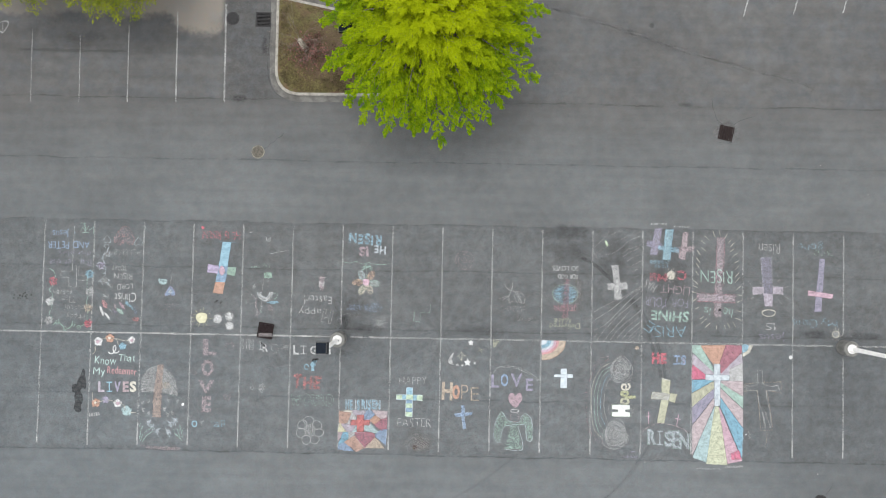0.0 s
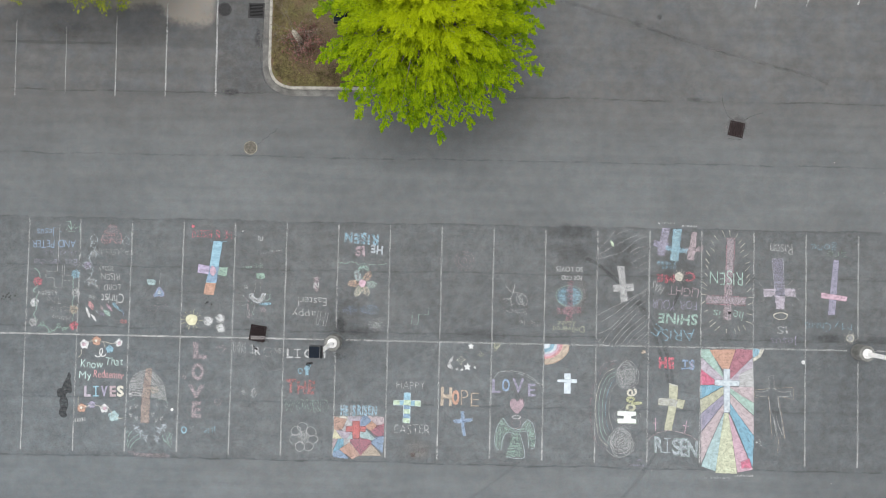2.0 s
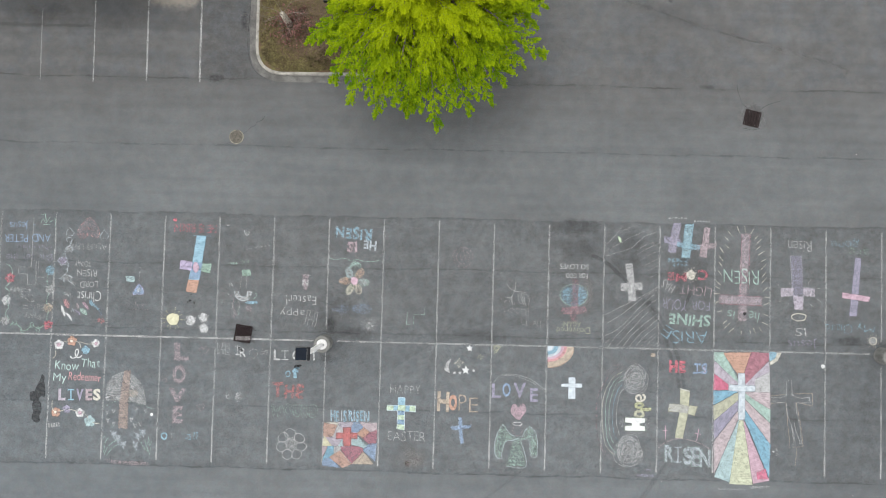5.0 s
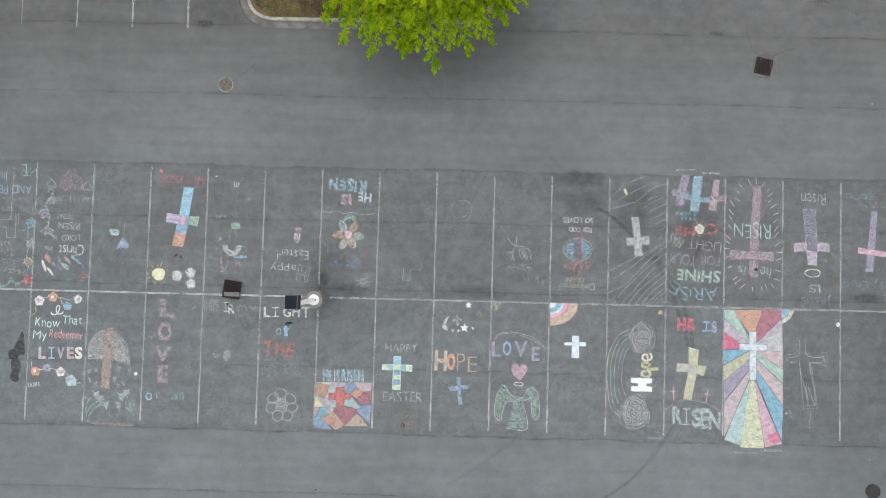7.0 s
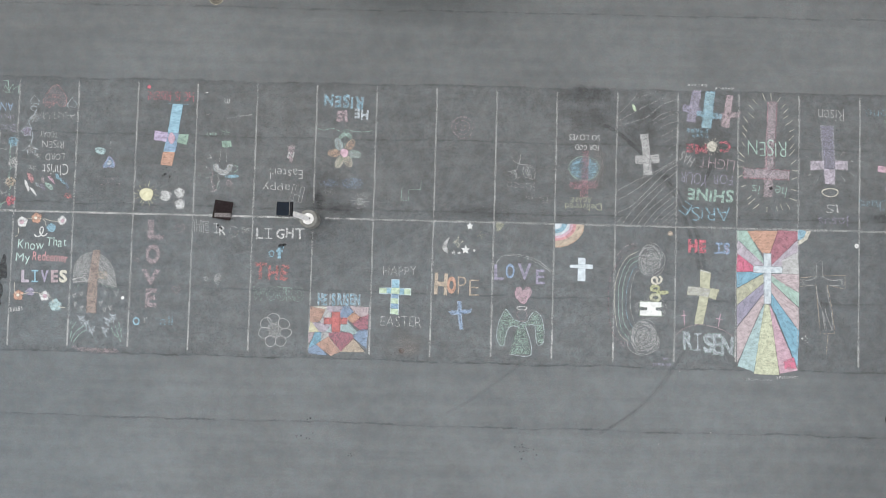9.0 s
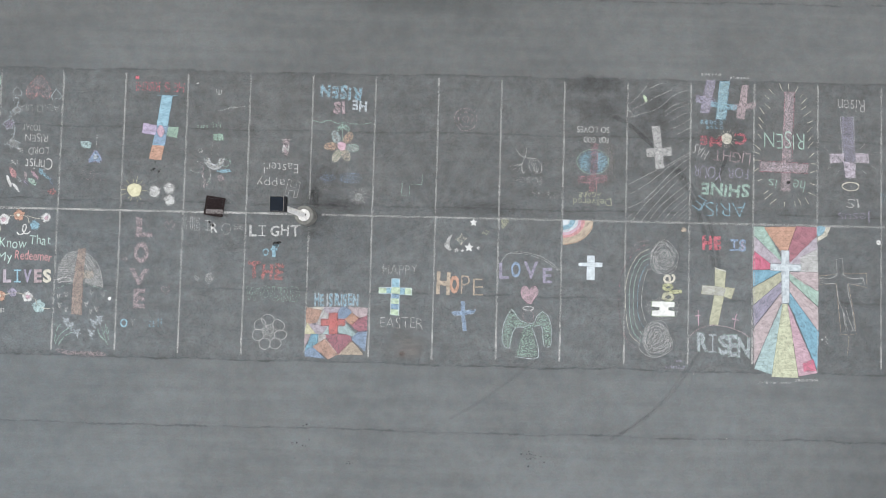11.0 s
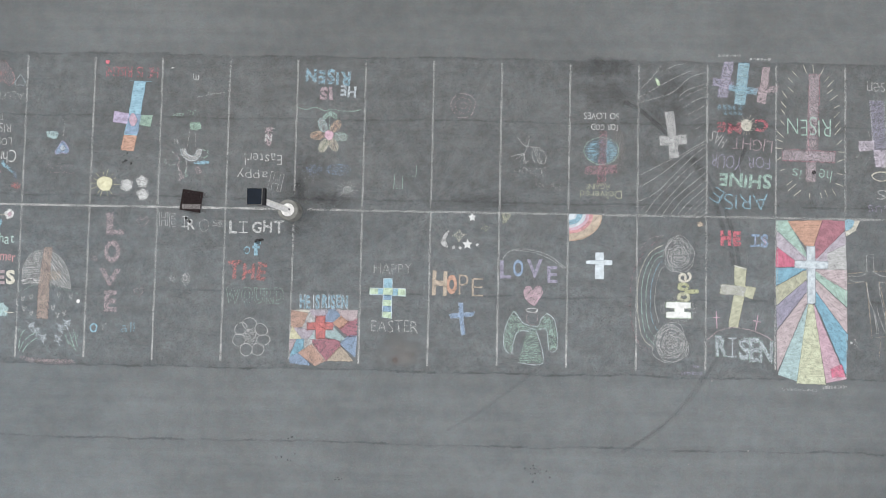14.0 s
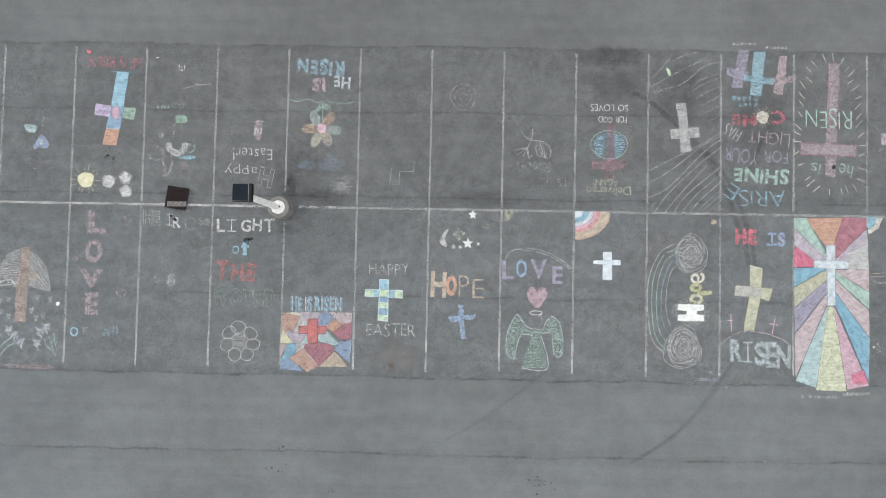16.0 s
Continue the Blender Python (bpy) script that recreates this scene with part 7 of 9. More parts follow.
d = drawing(-6.92, -1.89, "chalk_lettering", "chalk words light of the wourd in white, blue and red", "chalk lettering")
words(d, "letter", "L", -0.97, 1.07, 0.32, 0.50, "white", 0.38, wobble=0.7, weight=0.012)
lines(d, "letter", "white", 0.52, 0.054, [(-0.58, 1.32), (-0.56, 0.83)], [(-0.75, 1.28), (-0.40, 1.29)], [(-0.74, 0.86), (-0.39, 0.86)], smooth=False)
words(d, "letter", "G", -0.02, 1.08, 0.37, 0.45, "white", 0.38, wobble=0.7, weight=0.012)
words(d, "letter", "H", 0.41, 1.12, 0.37, 0.47, "white", 0.38, wobble=0.7, weight=0.012)
words(d, "letter", "T", 0.86, 1.11, 0.41, 0.52, "white", 0.38, wobble=0.7, weight=0.012)
lines(d, "o_ring", "sky", 0.5, 0.045, ring_points(-0.39, 0.16, 0.11, 0.13, turn=0), closed=True)
words(d, "letter", "f", -0.01, 0.24, 0.34, 0.56, "sky", 0.55, weight=0.03)
area(d, "blot", "soot", 0.6, ring_points(0.03, 0.51, 0.11, 0.09, wob=0.05), smooth=True, layer=1)
area(d, "blot", "soot", 0.6, ring_points(0.18, 0.58, 0.09, 0.04, wob=0.05), smooth=True, layer=1)
words(d, "letter", "THE", -0.37, -0.65, 1.56, 0.76, "coral", 0.25, weight=0.035, turn=-4)
words(d, "letter", "WOURD", -0.02, -1.64, 2.32, 0.67, "mint", 0.42, weight=0.045, outline=0.022)

d = drawing(-7.05, -5.17, "chalk_flower", "grey chalk flower with round petals and a scribbled middle")
hatched(d, "middle", "grey", 0.42, 0.022, ring_points(-0.01, -0.01, 0.32, 0.36, wob=0.06), turn=52, gap=0.05, smooth=True, sway=0.02)
hatched(d, "middle", "grey", 0.34, 0.022, ring_points(-0.03, 0.0, 0.24, 0.28, wob=0.06), turn=74, gap=0.06, smooth=True, sway=0.02, seed=5, layer=2)
for k, (px, py, rx, ry, turn) in enumerate(((-0.07, 0.52, 0.27, 0.23, 0), (0.40, 0.29, 0.27, 0.22, -35), (0.50, -0.12, 0.26, 0.21, 5), (0.29, -0.49, 0.25, 0.23, 40), (-0.17, -0.51, 0.24, 0.25, 0), (-0.47, -0.14, 0.25, 0.24, 0), (-0.41, 0.31, 0.26, 0.22, 40))):
    lines(d, "petal", "grey", 0.56, 0.029, ring_points(px, py, rx, ry, turn=turn, wob=0.04, seed=k), closed=True)

d = drawing(-4.32, -5.04, "chalk_stained_glass", "chalk picture of coloured glass panes round a red cross")
area(d, "pane", "cream", 0.50, [(-0.99, 0.96), (-0.43, 0.97), (-0.51, 0.84)], hatch=20, grow=0.035)
area(d, "pane", "terracotta", 0.50, [(-1.11, 0.93), (-0.51, 0.84), (-0.69, 0.37), (-1.01, 0.26), (-1.12, 0.34)], hatch=60, grow=0.035)
area(d, "pane", "lilac", 0.50, [(-0.41, 0.97), (0.30, 0.98), (0.22, 0.75), (-0.17, 0.74), (-0.28, 0.80)], hatch=100, grow=0.035)
area(d, "pane", "grey", 0.50, [(-0.43, 0.84), (-0.16, 0.59), (-0.16, 0.46), (-0.48, 0.46), (-0.48, 0.24), (-0.67, 0.30)], hatch=40, grow=0.035)
area(d, "pane", "blue", 0.50, [(0.32, 0.98), (0.60, 0.99), (0.79, 0.76), (0.44, 0.47), (0.22, 0.49), (0.22, 0.75)], hatch=130, grow=0.035)
area(d, "pane", "blush", 0.50, [(0.64, 0.99), (1.45, 0.98), (1.44, 0.66), (1.12, 0.55), (0.79, 0.86)], hatch=10, grow=0.035)
area(d, "pane", "orange", 0.50, [(0.81, 0.76), (1.12, 0.55), (0.85, 0.27), (0.56, 0.48)], hatch=45, grow=0.035)
area(d, "pane", "wine", 0.50, [(1.12, 0.51), (1.46, 0.66), (1.45, 0.05), (1.20, -0.06), (0.80, 0.27)], hatch=110, grow=0.035)
area(d, "pane", "aqua", 0.50, [(0.27, 0.22), (0.53, 0.29), (0.98, -0.13), (0.82, -0.20), (0.28, -0.06)], hatch=30, grow=0.035)
area(d, "pane", "yellow", 0.50, [(-1.10, 0.30), (-0.74, -0.16), (-1.15, -0.17)], hatch=70, grow=0.035)
area(d, "pane", "lilac", 0.50, [(-1.01, 0.26), (-0.47, 0.20), (-0.20, 0.21), (-0.40, -0.11), (-0.70, -0.12)], hatch=15, grow=0.035)
area(d, "pane", "aqua", 0.50, [(-0.20, 0.17), (-0.14, -0.15), (-0.40, -0.16)], hatch=90, grow=0.035)
area(d, "pane", "rose", 0.50, [(-1.17, -0.21), (-0.93, -0.21), (-1.16, -0.66)], hatch=50, grow=0.035)
area(d, "pane", "teal", 0.50, [(-0.89, -0.21), (-0.61, -0.20), (-0.63, -0.54), (-1.13, -0.87)], hatch=120, grow=0.035)
area(d, "pane", "grey", 0.50, [(-0.59, -0.20), (-0.29, -0.18), (-0.35, -0.37), (-0.60, -0.54)], hatch=25, grow=0.035)
area(d, "pane", "wine", 0.50, [(-0.29, -0.20), (0.71, -0.18), (0.82, -0.45), (0.30, -0.99), (-0.14, -0.43)], hatch=35, grow=0.035)
area(d, "pane", "terracotta", 0.50, [(-0.81, -0.72), (-0.31, -0.37), (0.24, -0.99), (-0.16, -1.19)], hatch=60, grow=0.035)
area(d, "pane", "blue", 0.50, [(0.86, -0.34), (1.17, -0.04), (1.47, -0.01), (1.43, -0.82), (1.36, -0.76)], hatch=95, grow=0.035)
area(d, "pane", "blue", 0.50, [(-1.13, -0.93), (-0.83, -0.76), (-0.35, -1.19), (-1.10, -1.12)], hatch=140, grow=0.035)
area(d, "pane", "tan", 0.50, [(0.82, -0.45), (1.33, -0.99), (0.30, -1.01)], hatch=20, grow=0.035)
area(d, "upright", "coral", 0.5, [(-0.17, 0.74), (0.20, 0.75), (0.22, -0.14), (-0.14, -0.15)], layer=1, hatch=80)
area(d, "crossbar", "coral", 0.5, [(-0.50, 0.46), (0.52, 0.48), (0.53, 0.22), (-0.50, 0.20)], layer=2, hatch=10)
lines(d, "leading", "lead", 0.42, 0.022, [(-0.17, 0.74), (0.20, 0.75), (0.20, 0.47), (0.52, 0.48), (0.53, 0.22), (0.21, 0.22), (0.22, -0.14), (-0.14, -0.15), (-0.16, 0.21), (-0.50, 0.20), (-0.50, 0.46), (-0.16, 0.46)], smooth=False, closed=True, layer=3)
lines(d, "leading", "lead", 0.38, 0.018, [(-0.99, 0.94), (-0.47, 0.84), (-0.67, 0.33)], [(-0.43, 0.84), (-0.16, 0.59)], [(0.30, 0.96), (0.22, 0.75)], [(0.32, 0.98), (0.79, 0.76), (0.44, 0.47)], [(0.64, 0.97), (1.12, 0.53), (1.46, 0.66)], [(1.12, 0.51), (0.83, 0.27)], [(0.55, 0.29), (1.01, -0.15)], [(-1.05, 0.25), (-0.72, -0.16)], [(-1.01, 0.26), (-0.20, 0.19)], [(-0.63, -0.20), (-0.62, -0.56)], [(-0.29, -0.20), (0.28, -1.01)], [(-1.13, -0.89), (-0.62, -0.56), (-0.31, -0.37)], [(0.84, -0.34), (1.20, -0.04), (1.47, -0.01)], [(0.82, -0.45), (0.30, -1.01)], [(0.86, -0.41), (1.39, -0.99)], [(-0.83, -0.74), (-0.31, -1.19)], [(-1.15, -0.19), (0.73, -0.18)], smooth=False, layer=3)
lines(d, "frame", "grey", 0.38, 0.024, [(-1.14, 0.95), (1.47, 0.98)], [(1.47, -0.01), (1.45, -0.92)], [(-0.81, -0.69), (-0.31, -0.35), (0.24, -0.97), (-0.16, -1.21)], smooth=False, layer=4)
lines(d, "edge", "pink", 0.4, 0.022, [(-0.21, 0.78), (0.24, 0.79), (0.24, 0.51), (0.56, 0.52), (0.57, 0.18), (0.25, 0.18), (0.26, -0.18), (-0.18, -0.19), (-0.20, 0.17), (-0.54, 0.16), (-0.54, 0.50), (-0.20, 0.50)], smooth=False, closed=True, layer=5)

d = drawing(-4.18, -3.72, "chalk_lettering", "narrow white and blue chalk words He is Risen", "chalk lettering")
words(d, "letter", "HE", -0.75, -0.02, 0.38, 0.53, "sky", 0.45, wobble=0.5, weight=0.02)
words(d, "letter", "HE", -0.75, -0.02, 0.43, 0.58, "ice", 0.5, outline=0.02, wobble=0.5, layer=1, weight=0.03)
words(d, "letter", "S", -0.25, -0.02, 0.15, 0.54, "sky", 0.45, wobble=0.5, weight=0.02)
words(d, "letter", "S", -0.25, -0.02, 0.19, 0.58, "ice", 0.5, outline=0.02, wobble=0.5, layer=1, weight=0.03)
words(d, "letter", "RISEN", 0.44, -0.00, 1.00, 0.53, "sky", 0.45, wobble=0.5, weight=0.02)
words(d, "letter", "RISEN", 0.44, -0.00, 1.05, 0.58, "ice", 0.5, outline=0.02, wobble=0.5, layer=1, weight=0.03)
lines(d, "letter", "ice", 0.6, 0.07, [(-0.41, 0.25), (-0.40, -0.28)], smooth=False)

d = drawing(-1.63, -3.50, "chalk_cross", "chalk cross of blue and lime squares between thin words")
area(d, "upright", "sky", 0.74, [(-0.19, 0.74), (0.15, 0.75), (0.15, -0.06), (0.15, -0.83), (-0.22, -0.79), (-0.19, -0.00)])
area(d, "crossbar", "sky", 0.7, [(-0.71, 0.35), (0.68, 0.35), (0.68, 0.06), (-0.73, 0.11)], layer=1)
area(d, "square", "spring", 0.7, [(-0.18, 0.36), (0.16, 0.36), (0.17, 0.11), (-0.19, 0.10)], layer=2)
area(d, "square", "spring", 0.7, [(-0.71, 0.35), (-0.43, 0.35), (-0.43, 0.12), (-0.73, 0.11)], layer=2)
area(d, "square", "spring", 0.7, [(0.40, 0.35), (0.68, 0.35), (0.68, 0.06), (0.40, 0.07)], layer=2)
area(d, "square", "spring", 0.7, [(-0.21, -0.11), (0.15, -0.12), (0.14, -0.34), (-0.21, -0.32)], layer=2)
area(d, "square", "spring", 0.7, [(-0.22, -0.58), (0.14, -0.59), (0.15, -0.83), (-0.22, -0.79)], layer=2)
area(d, "square", "blue", 0.4, [(-0.19, 0.08), (0.15, 0.09), (0.15, -0.08), (-0.19, -0.09)], layer=3)
area(d, "square", "blue", 0.4, [(-0.21, -0.36), (0.16, -0.36), (0.14, -0.57), (-0.22, -0.56)], layer=3)
lines(d, "edge", "ice", 0.62, 0.03, [(-0.19, 0.74), (0.15, 0.75), (0.16, 0.36), (0.68, 0.35), (0.68, 0.06), (0.15, 0.09), (0.15, -0.83), (-0.22, -0.79), (-0.19, 0.10), (-0.73, 0.11), (-0.71, 0.35), (-0.18, 0.36)], smooth=False, closed=True, layer=4)
words(d, "letter", "HAPPY", 0.15, 1.14, 1.49, 0.45, "grey", 0.36, weight=-0.018)
words(d, "letter", "EASTER", 0.28, -1.15, 1.87, 0.53, "grey", 0.4, weight=-0.018)

d = drawing(1.41, -0.67, "chalk_night_sky", "white chalk moon and stars")
area(d, "moon", "grey", 0.52, [(-0.68, -0.14), (-0.89, -0.36), (-0.97, -0.62), (-0.73, -0.80), (-0.78, -0.55), (-0.74, -0.33)], smooth=True)
area(d, "star", "white", 0.72, [(0.25, 0.56), (0.29, 0.46), (0.39, 0.46), (0.31, 0.39), (0.34, 0.29), (0.25, 0.35), (0.16, 0.29), (0.19, 0.39), (0.10, 0.46), (0.21, 0.46)])
area(d, "star", "white", 0.75, [(0.07, -0.47), (0.12, -0.59), (0.26, -0.60), (0.15, -0.69), (0.19, -0.82), (0.08, -0.74), (-0.03, -0.82), (-0.00, -0.69), (-0.11, -0.60), (0.03, -0.60)])
area(d, "star", "white", 0.4, [(-0.46, -0.71), (-0.43, -0.77), (-0.38, -0.77), (-0.42, -0.81), (-0.40, -0.87), (-0.45, -0.83), (-0.50, -0.87), (-0.49, -0.81), (-0.54, -0.78), (-0.48, -0.77)])
area(d, "star", "white", 0.5, [(-0.22, -0.73), (-0.20, -0.79), (-0.14, -0.79), (-0.19, -0.83), (-0.17, -0.88), (-0.22, -0.85), (-0.27, -0.88), (-0.25, -0.83), (-0.30, -0.79), (-0.24, -0.79)])
area(d, "star", "white", 0.5, [(0.46, -0.61), (0.47, -0.65), (0.52, -0.66), (0.49, -0.68), (0.50, -0.73), (0.46, -0.70), (0.42, -0.73), (0.43, -0.68), (0.40, -0.66), (0.44, -0.65)])
hatched(d, "star_rub", "olive", 0.22, 0.026, [(-0.26, -0.07), (-0.17, -0.24), (-0.02, -0.26), (-0.17, -0.38), (-0.27, -0.57), (-0.36, -0.40), (-0.52, -0.33), (-0.35, -0.25)], turn=60, gap=0.05)
lines(d, "star_outline", "cream", 0.30, 0.026, [(-0.26, -0.07), (-0.17, -0.24), (-0.02, -0.26), (-0.17, -0.38), (-0.27, -0.57), (-0.36, -0.40), (-0.52, -0.33), (-0.35, -0.25), (-0.26, -0.07)], [(-0.26, -0.02), (-0.26, -0.56)], [(-0.50, -0.30), (0.04, -0.27)], smooth=False, layer=2)
hatched(d, "star_rub", "olive", 0.12, 0.024, [(0.75, 0.18), (0.82, 0.06), (0.96, 0.04), (0.84, -0.05), (0.77, -0.14), (0.72, -0.05), (0.60, -0.05), (0.70, 0.04)], turn=50, gap=0.05, seed=2)
lines(d, "star_outline", "olive", 0.26, 0.024, [(0.75, 0.18), (0.82, 0.06), (0.96, 0.04), (0.84, -0.05), (0.77, -0.14), (0.72, -0.05), (0.60, -0.05), (0.70, 0.04), (0.75, 0.18)], smooth=False, layer=2)

d = drawing(1.13, -2.98, "chalk_lettering", "orange and tan chalk word Hope", "chalk lettering")
words(d, "letter", "H", -0.72, 0.08, 0.60, 1.00, "tan", 0.6, wobble=0.4, weight=0.03)
words(d, "letter", "O", -0.24, 0.04, 0.40, 0.77, "orange", 0.68, wobble=0.4, weight=0.05)
words(d, "letter", "P", 0.23, 0.04, 0.38, 0.79, "tan", 0.5, wobble=0.4, weight=-0.018)
words(d, "letter", "E", 0.78, -0.05, 0.45, 0.72, "tan", 0.5, wobble=0.4, weight=-0.018)

d = drawing(1.28, -4.29, "chalk_cross", "slim pale blue chalk cross")
area(d, "upright", "blue", 0.5, [(-0.10, 0.61), (0.07, 0.62), (0.09, 0.00), (0.18, -0.63), (0.03, -0.63), (-0.06, -0.00)])
area(d, "crossbar", "blue", 0.5, [(-0.49, 0.16), (0.53, 0.29), (0.49, 0.12), (-0.38, 0.01)], layer=1)
lines(d, "edge", "ice", 0.36, 0.02, [(-0.10, 0.61), (0.07, 0.62), (0.08, 0.21), (0.53, 0.29), (0.49, 0.12), (0.08, 0.07), (0.18, -0.63), (0.03, -0.63), (-0.06, 0.02), (-0.38, 0.01), (-0.49, 0.16), (-0.09, 0.19)], smooth=False, closed=True, layer=2)

d = drawing(4.10, -2.22, "chalk_lettering", "blue and violet chalk word Love under faint arcs", "chalk lettering")
words(d, "letter", "L", -1.08, -0.09, 0.43, 0.70, "violet", 0.62, wobble=0.5, weight=0.015)
words(d, "letter", "O", -0.58, -0.02, 0.40, 0.66, "blue", 0.62, wobble=0.5, weight=0.015)
words(d, "letter", "V", 0.07, -0.03, 0.61, 0.74, "violet", 0.62, wobble=0.5, weight=0.015)
words(d, "letter", "E", 0.78, -0.25, 0.40, 0.66, "violet", 0.62, wobble=0.5, weight=0.015)
lines(d, "arc", "grey", 0.35, 0.028, [(-1.22, 0.30), (-0.97, 0.62), (-0.54, 0.74), (-0.01, 0.70), (0.63, 0.50), (1.17, 0.13), (1.34, 0.00)], [(-0.75, 0.69), (-0.01, 0.62), (0.74, 0.33), (1.27, -0.04)])
area(d, "corner_rub", "olive", 0.28, [(-1.24, 2.11), (-0.92, 2.08), (-1.20, 1.75)], smooth=True)

d = drawing(4.11, -3.33, "chalk_heart", "pink chalk heart with a rubbed fill")
hatched(d, "heart_rub", "pink", 0.5, 0.03, [(0.03, -0.36), (-0.22, -0.11), (-0.31, 0.14), (-0.24, 0.30), (-0.11, 0.31), (-0.00, 0.16), (0.14, 0.33), (0.29, 0.29), (0.33, 0.11), (0.19, -0.17)], turn=62, gap=0.06, smooth=True, sway=0.02)
area(d, "heart", "rose", 0.42, [(0.03, -0.38), (-0.25, -0.11), (-0.34, 0.14), (-0.26, 0.33), (-0.11, 0.34), (-0.00, 0.19), (0.14, 0.36), (0.31, 0.32), (0.36, 0.11), (0.21, -0.17)], smooth=True, hatch=40)
lines(d, "edge", "pink", 0.5, 0.03, [(0.03, -0.38), (-0.27, -0.11), (-0.34, 0.14), (-0.26, 0.35), (-0.11, 0.36), (-0.00, 0.19), (0.14, 0.36), (0.31, 0.35), (0.38, 0.11), (0.21, -0.17)], closed=True, layer=1)

d = drawing(4.09, -5.08, "chalk_angel", "pale green chalk angel in plain outline shapes")
DRESS = [(-0.17, 0.38), (0.16, 0.38), (0.46, -0.88), (-0.52, -0.89)]
WING = [(-0.71, 1.13), (-0.96, 0.72), (-1.08, 0.19), (-1.05, -0.34), (-0.84, -0.54), (-0.69, -0.22), (-0.62, 0.20), (-0.39, 0.37), (-0.07, 0.34), (-0.07, 0.57), (-0.39, 0.67), (-0.54, 0.94)]
OTHER_WING = [(0.60, 1.03), (0.37, 0.81), (0.29, 0.58), (0.04, 0.53), (0.04, 0.36), (0.35, 0.43), (0.59, 0.39), (0.63, -0.09), (0.79, -0.40), (0.96, -0.36), (1.01, 0.02), (0.92, 0.65)]
for k, (name, shape) in enumerate((("dress", DRESS), ("wing", WING), ("wing", OTHER_WING))):
    area(d, name, "green", 0.10, shape, smooth=k > 0)
    hatched(d, name + "_rub", "mint", 0.32, 0.025, shape, turn=(1, 12, -6)[k], gap=0.056, smooth=k > 0, sway=0.018, seed=k)
lines(d, "edge", "ice", 0.44, 0.027, [(-0.17, 0.38), (0.16, 0.38), (0.46, -0.88), (-0.52, -0.89)], [(-0.71, 1.13), (-0.96, 0.72), (-1.10, 0.19), (-1.07, -0.34), (-0.80, -0.56), (-0.74, -0.22), (-0.60, 0.24), (-0.36, 0.37), (-0.07, 0.32)], [(-0.71, 1.13), (-0.54, 0.92), (-0.35, 0.67), (-0.07, 0.57)], [(0.60, 1.07), (0.37, 0.85), (0.27, 0.58), (0.04, 0.55)], [(0.60, 1.07), (0.88, 0.82), (1.01, 0.23), (1.00, -0.30), (0.85, -0.45), (0.68, -0.32), (0.59, 0.39), (0.29, 0.43)], layer=1)
lines(d, "ring", "rose", 0.35, 0.03, ring_points(0.01, 0.85, 0.23, 0.25, turn=0), closed=True)
lines(d, "halo", "white", 0.45, 0.035, ring_points(0.00, 1.18, 0.23, 0.08, turn=0), closed=True)

d = drawing(5.99, -0.59, "chalk_rainbow", "quarter-round chalk rainbow in the stall corner")
for r0, r1, colour, cover in ((0.03, 0.30, "ice", 0.78), (0.30, 0.52, "sky", 0.55), (0.52, 0.66, "ice", 0.66), (0.66, 0.80, "pink", 0.66), (0.80, 0.95, "salmon", 0.55), (0.95, 1.30, "tan", 0.66)):
    arc = [radians(-89 + 88 * k / 9) for k in range(10)]
    rim = [(-0.47 + r1 * math.cos(a), 0.53 + 0.81 * r1 * math.sin(a)) for a in arc] + [(-0.47 + r0 * math.cos(a), 0.53 + 0.81 * r0 * math.sin(a)) for a in arc[::-1]]
    area(d, "band", colour, cover, rim, hatch=40)
lines(d, "edge", "orange", 0.4, 0.03, [(-0.47 + 1.28 * math.cos(radians(q)), 0.53 + 1.04 * math.sin(radians(q))) for q in range(-88, 0, 11)], layer=1)

d = drawing(6.70, -2.07, "chalk_cross", "small solid white chalk cross")
area(d, "upright", "ice", 0.9, [(-0.11, 0.49), (0.19, 0.49), (0.20, -0.53), (-0.12, -0.53)])
area(d, "crossbar", "ice", 0.9, [(-0.49, 0.16), (0.53, 0.20), (0.53, 0.03), (-0.49, 0.06)], layer=1)

d = drawing(9.40, -3.29, "chalk_spirals", "two grey chalk spirals joined by long curved lines in rainbow colours")
scribble(d, "spiral", "grey", 0.46, 0.021, 0.45, 1.72, 0.60, 0.76, 15, seed=2)
scribble(d, "spiral", "grey", 0.36, 0.020, 0.40, 1.80, 0.52, 0.62, 6, seed=7, layer=1)
scribble(d, "spiral", "grey", 0.46, 0.021, 0.19, -1.77, 0.70, 0.79, 16, seed=3)
scribble(d, "spiral", "grey", 0.36, 0.020, 0.25, -1.70, 0.56, 0.66, 7, seed=9, layer=1)
lines(d, "arc", "wine", 0.14, 0.03, [(-0.17, 2.35), (-0.83, 1.86), (-1.34, 0.90), (-1.43, -0.43), (-1.18, -1.66), (-0.47, -2.16)])
lines(d, "arc", "cream", 0.36, 0.028, [(-0.14, 2.08), (-0.69, 1.72), (-1.09, 0.81), (-1.14, -0.43), (-0.95, -1.56), (-0.47, -2.02)])
lines(d, "arc", "mint", 0.42, 0.030, [(-0.14, 1.87), (-0.59, 1.58), (-0.94, 0.71), (-0.98, -0.43), (-0.83, -1.42), (-0.45, -1.88)])
lines(d, "arc", "mint", 0.38, 0.028, [(-0.14, 1.66), (-0.47, 1.44), (-0.76, 0.62), (-0.81, -0.38), (-0.70, -1.18), (-0.38, -1.64)])
lines(d, "arc", "sky", 0.30, 0.028, [(-0.12, 1.44), (-0.35, 1.25), (-0.59, 0.53), (-0.64, -0.32), (-0.55, -0.94), (-0.32, -1.36)])
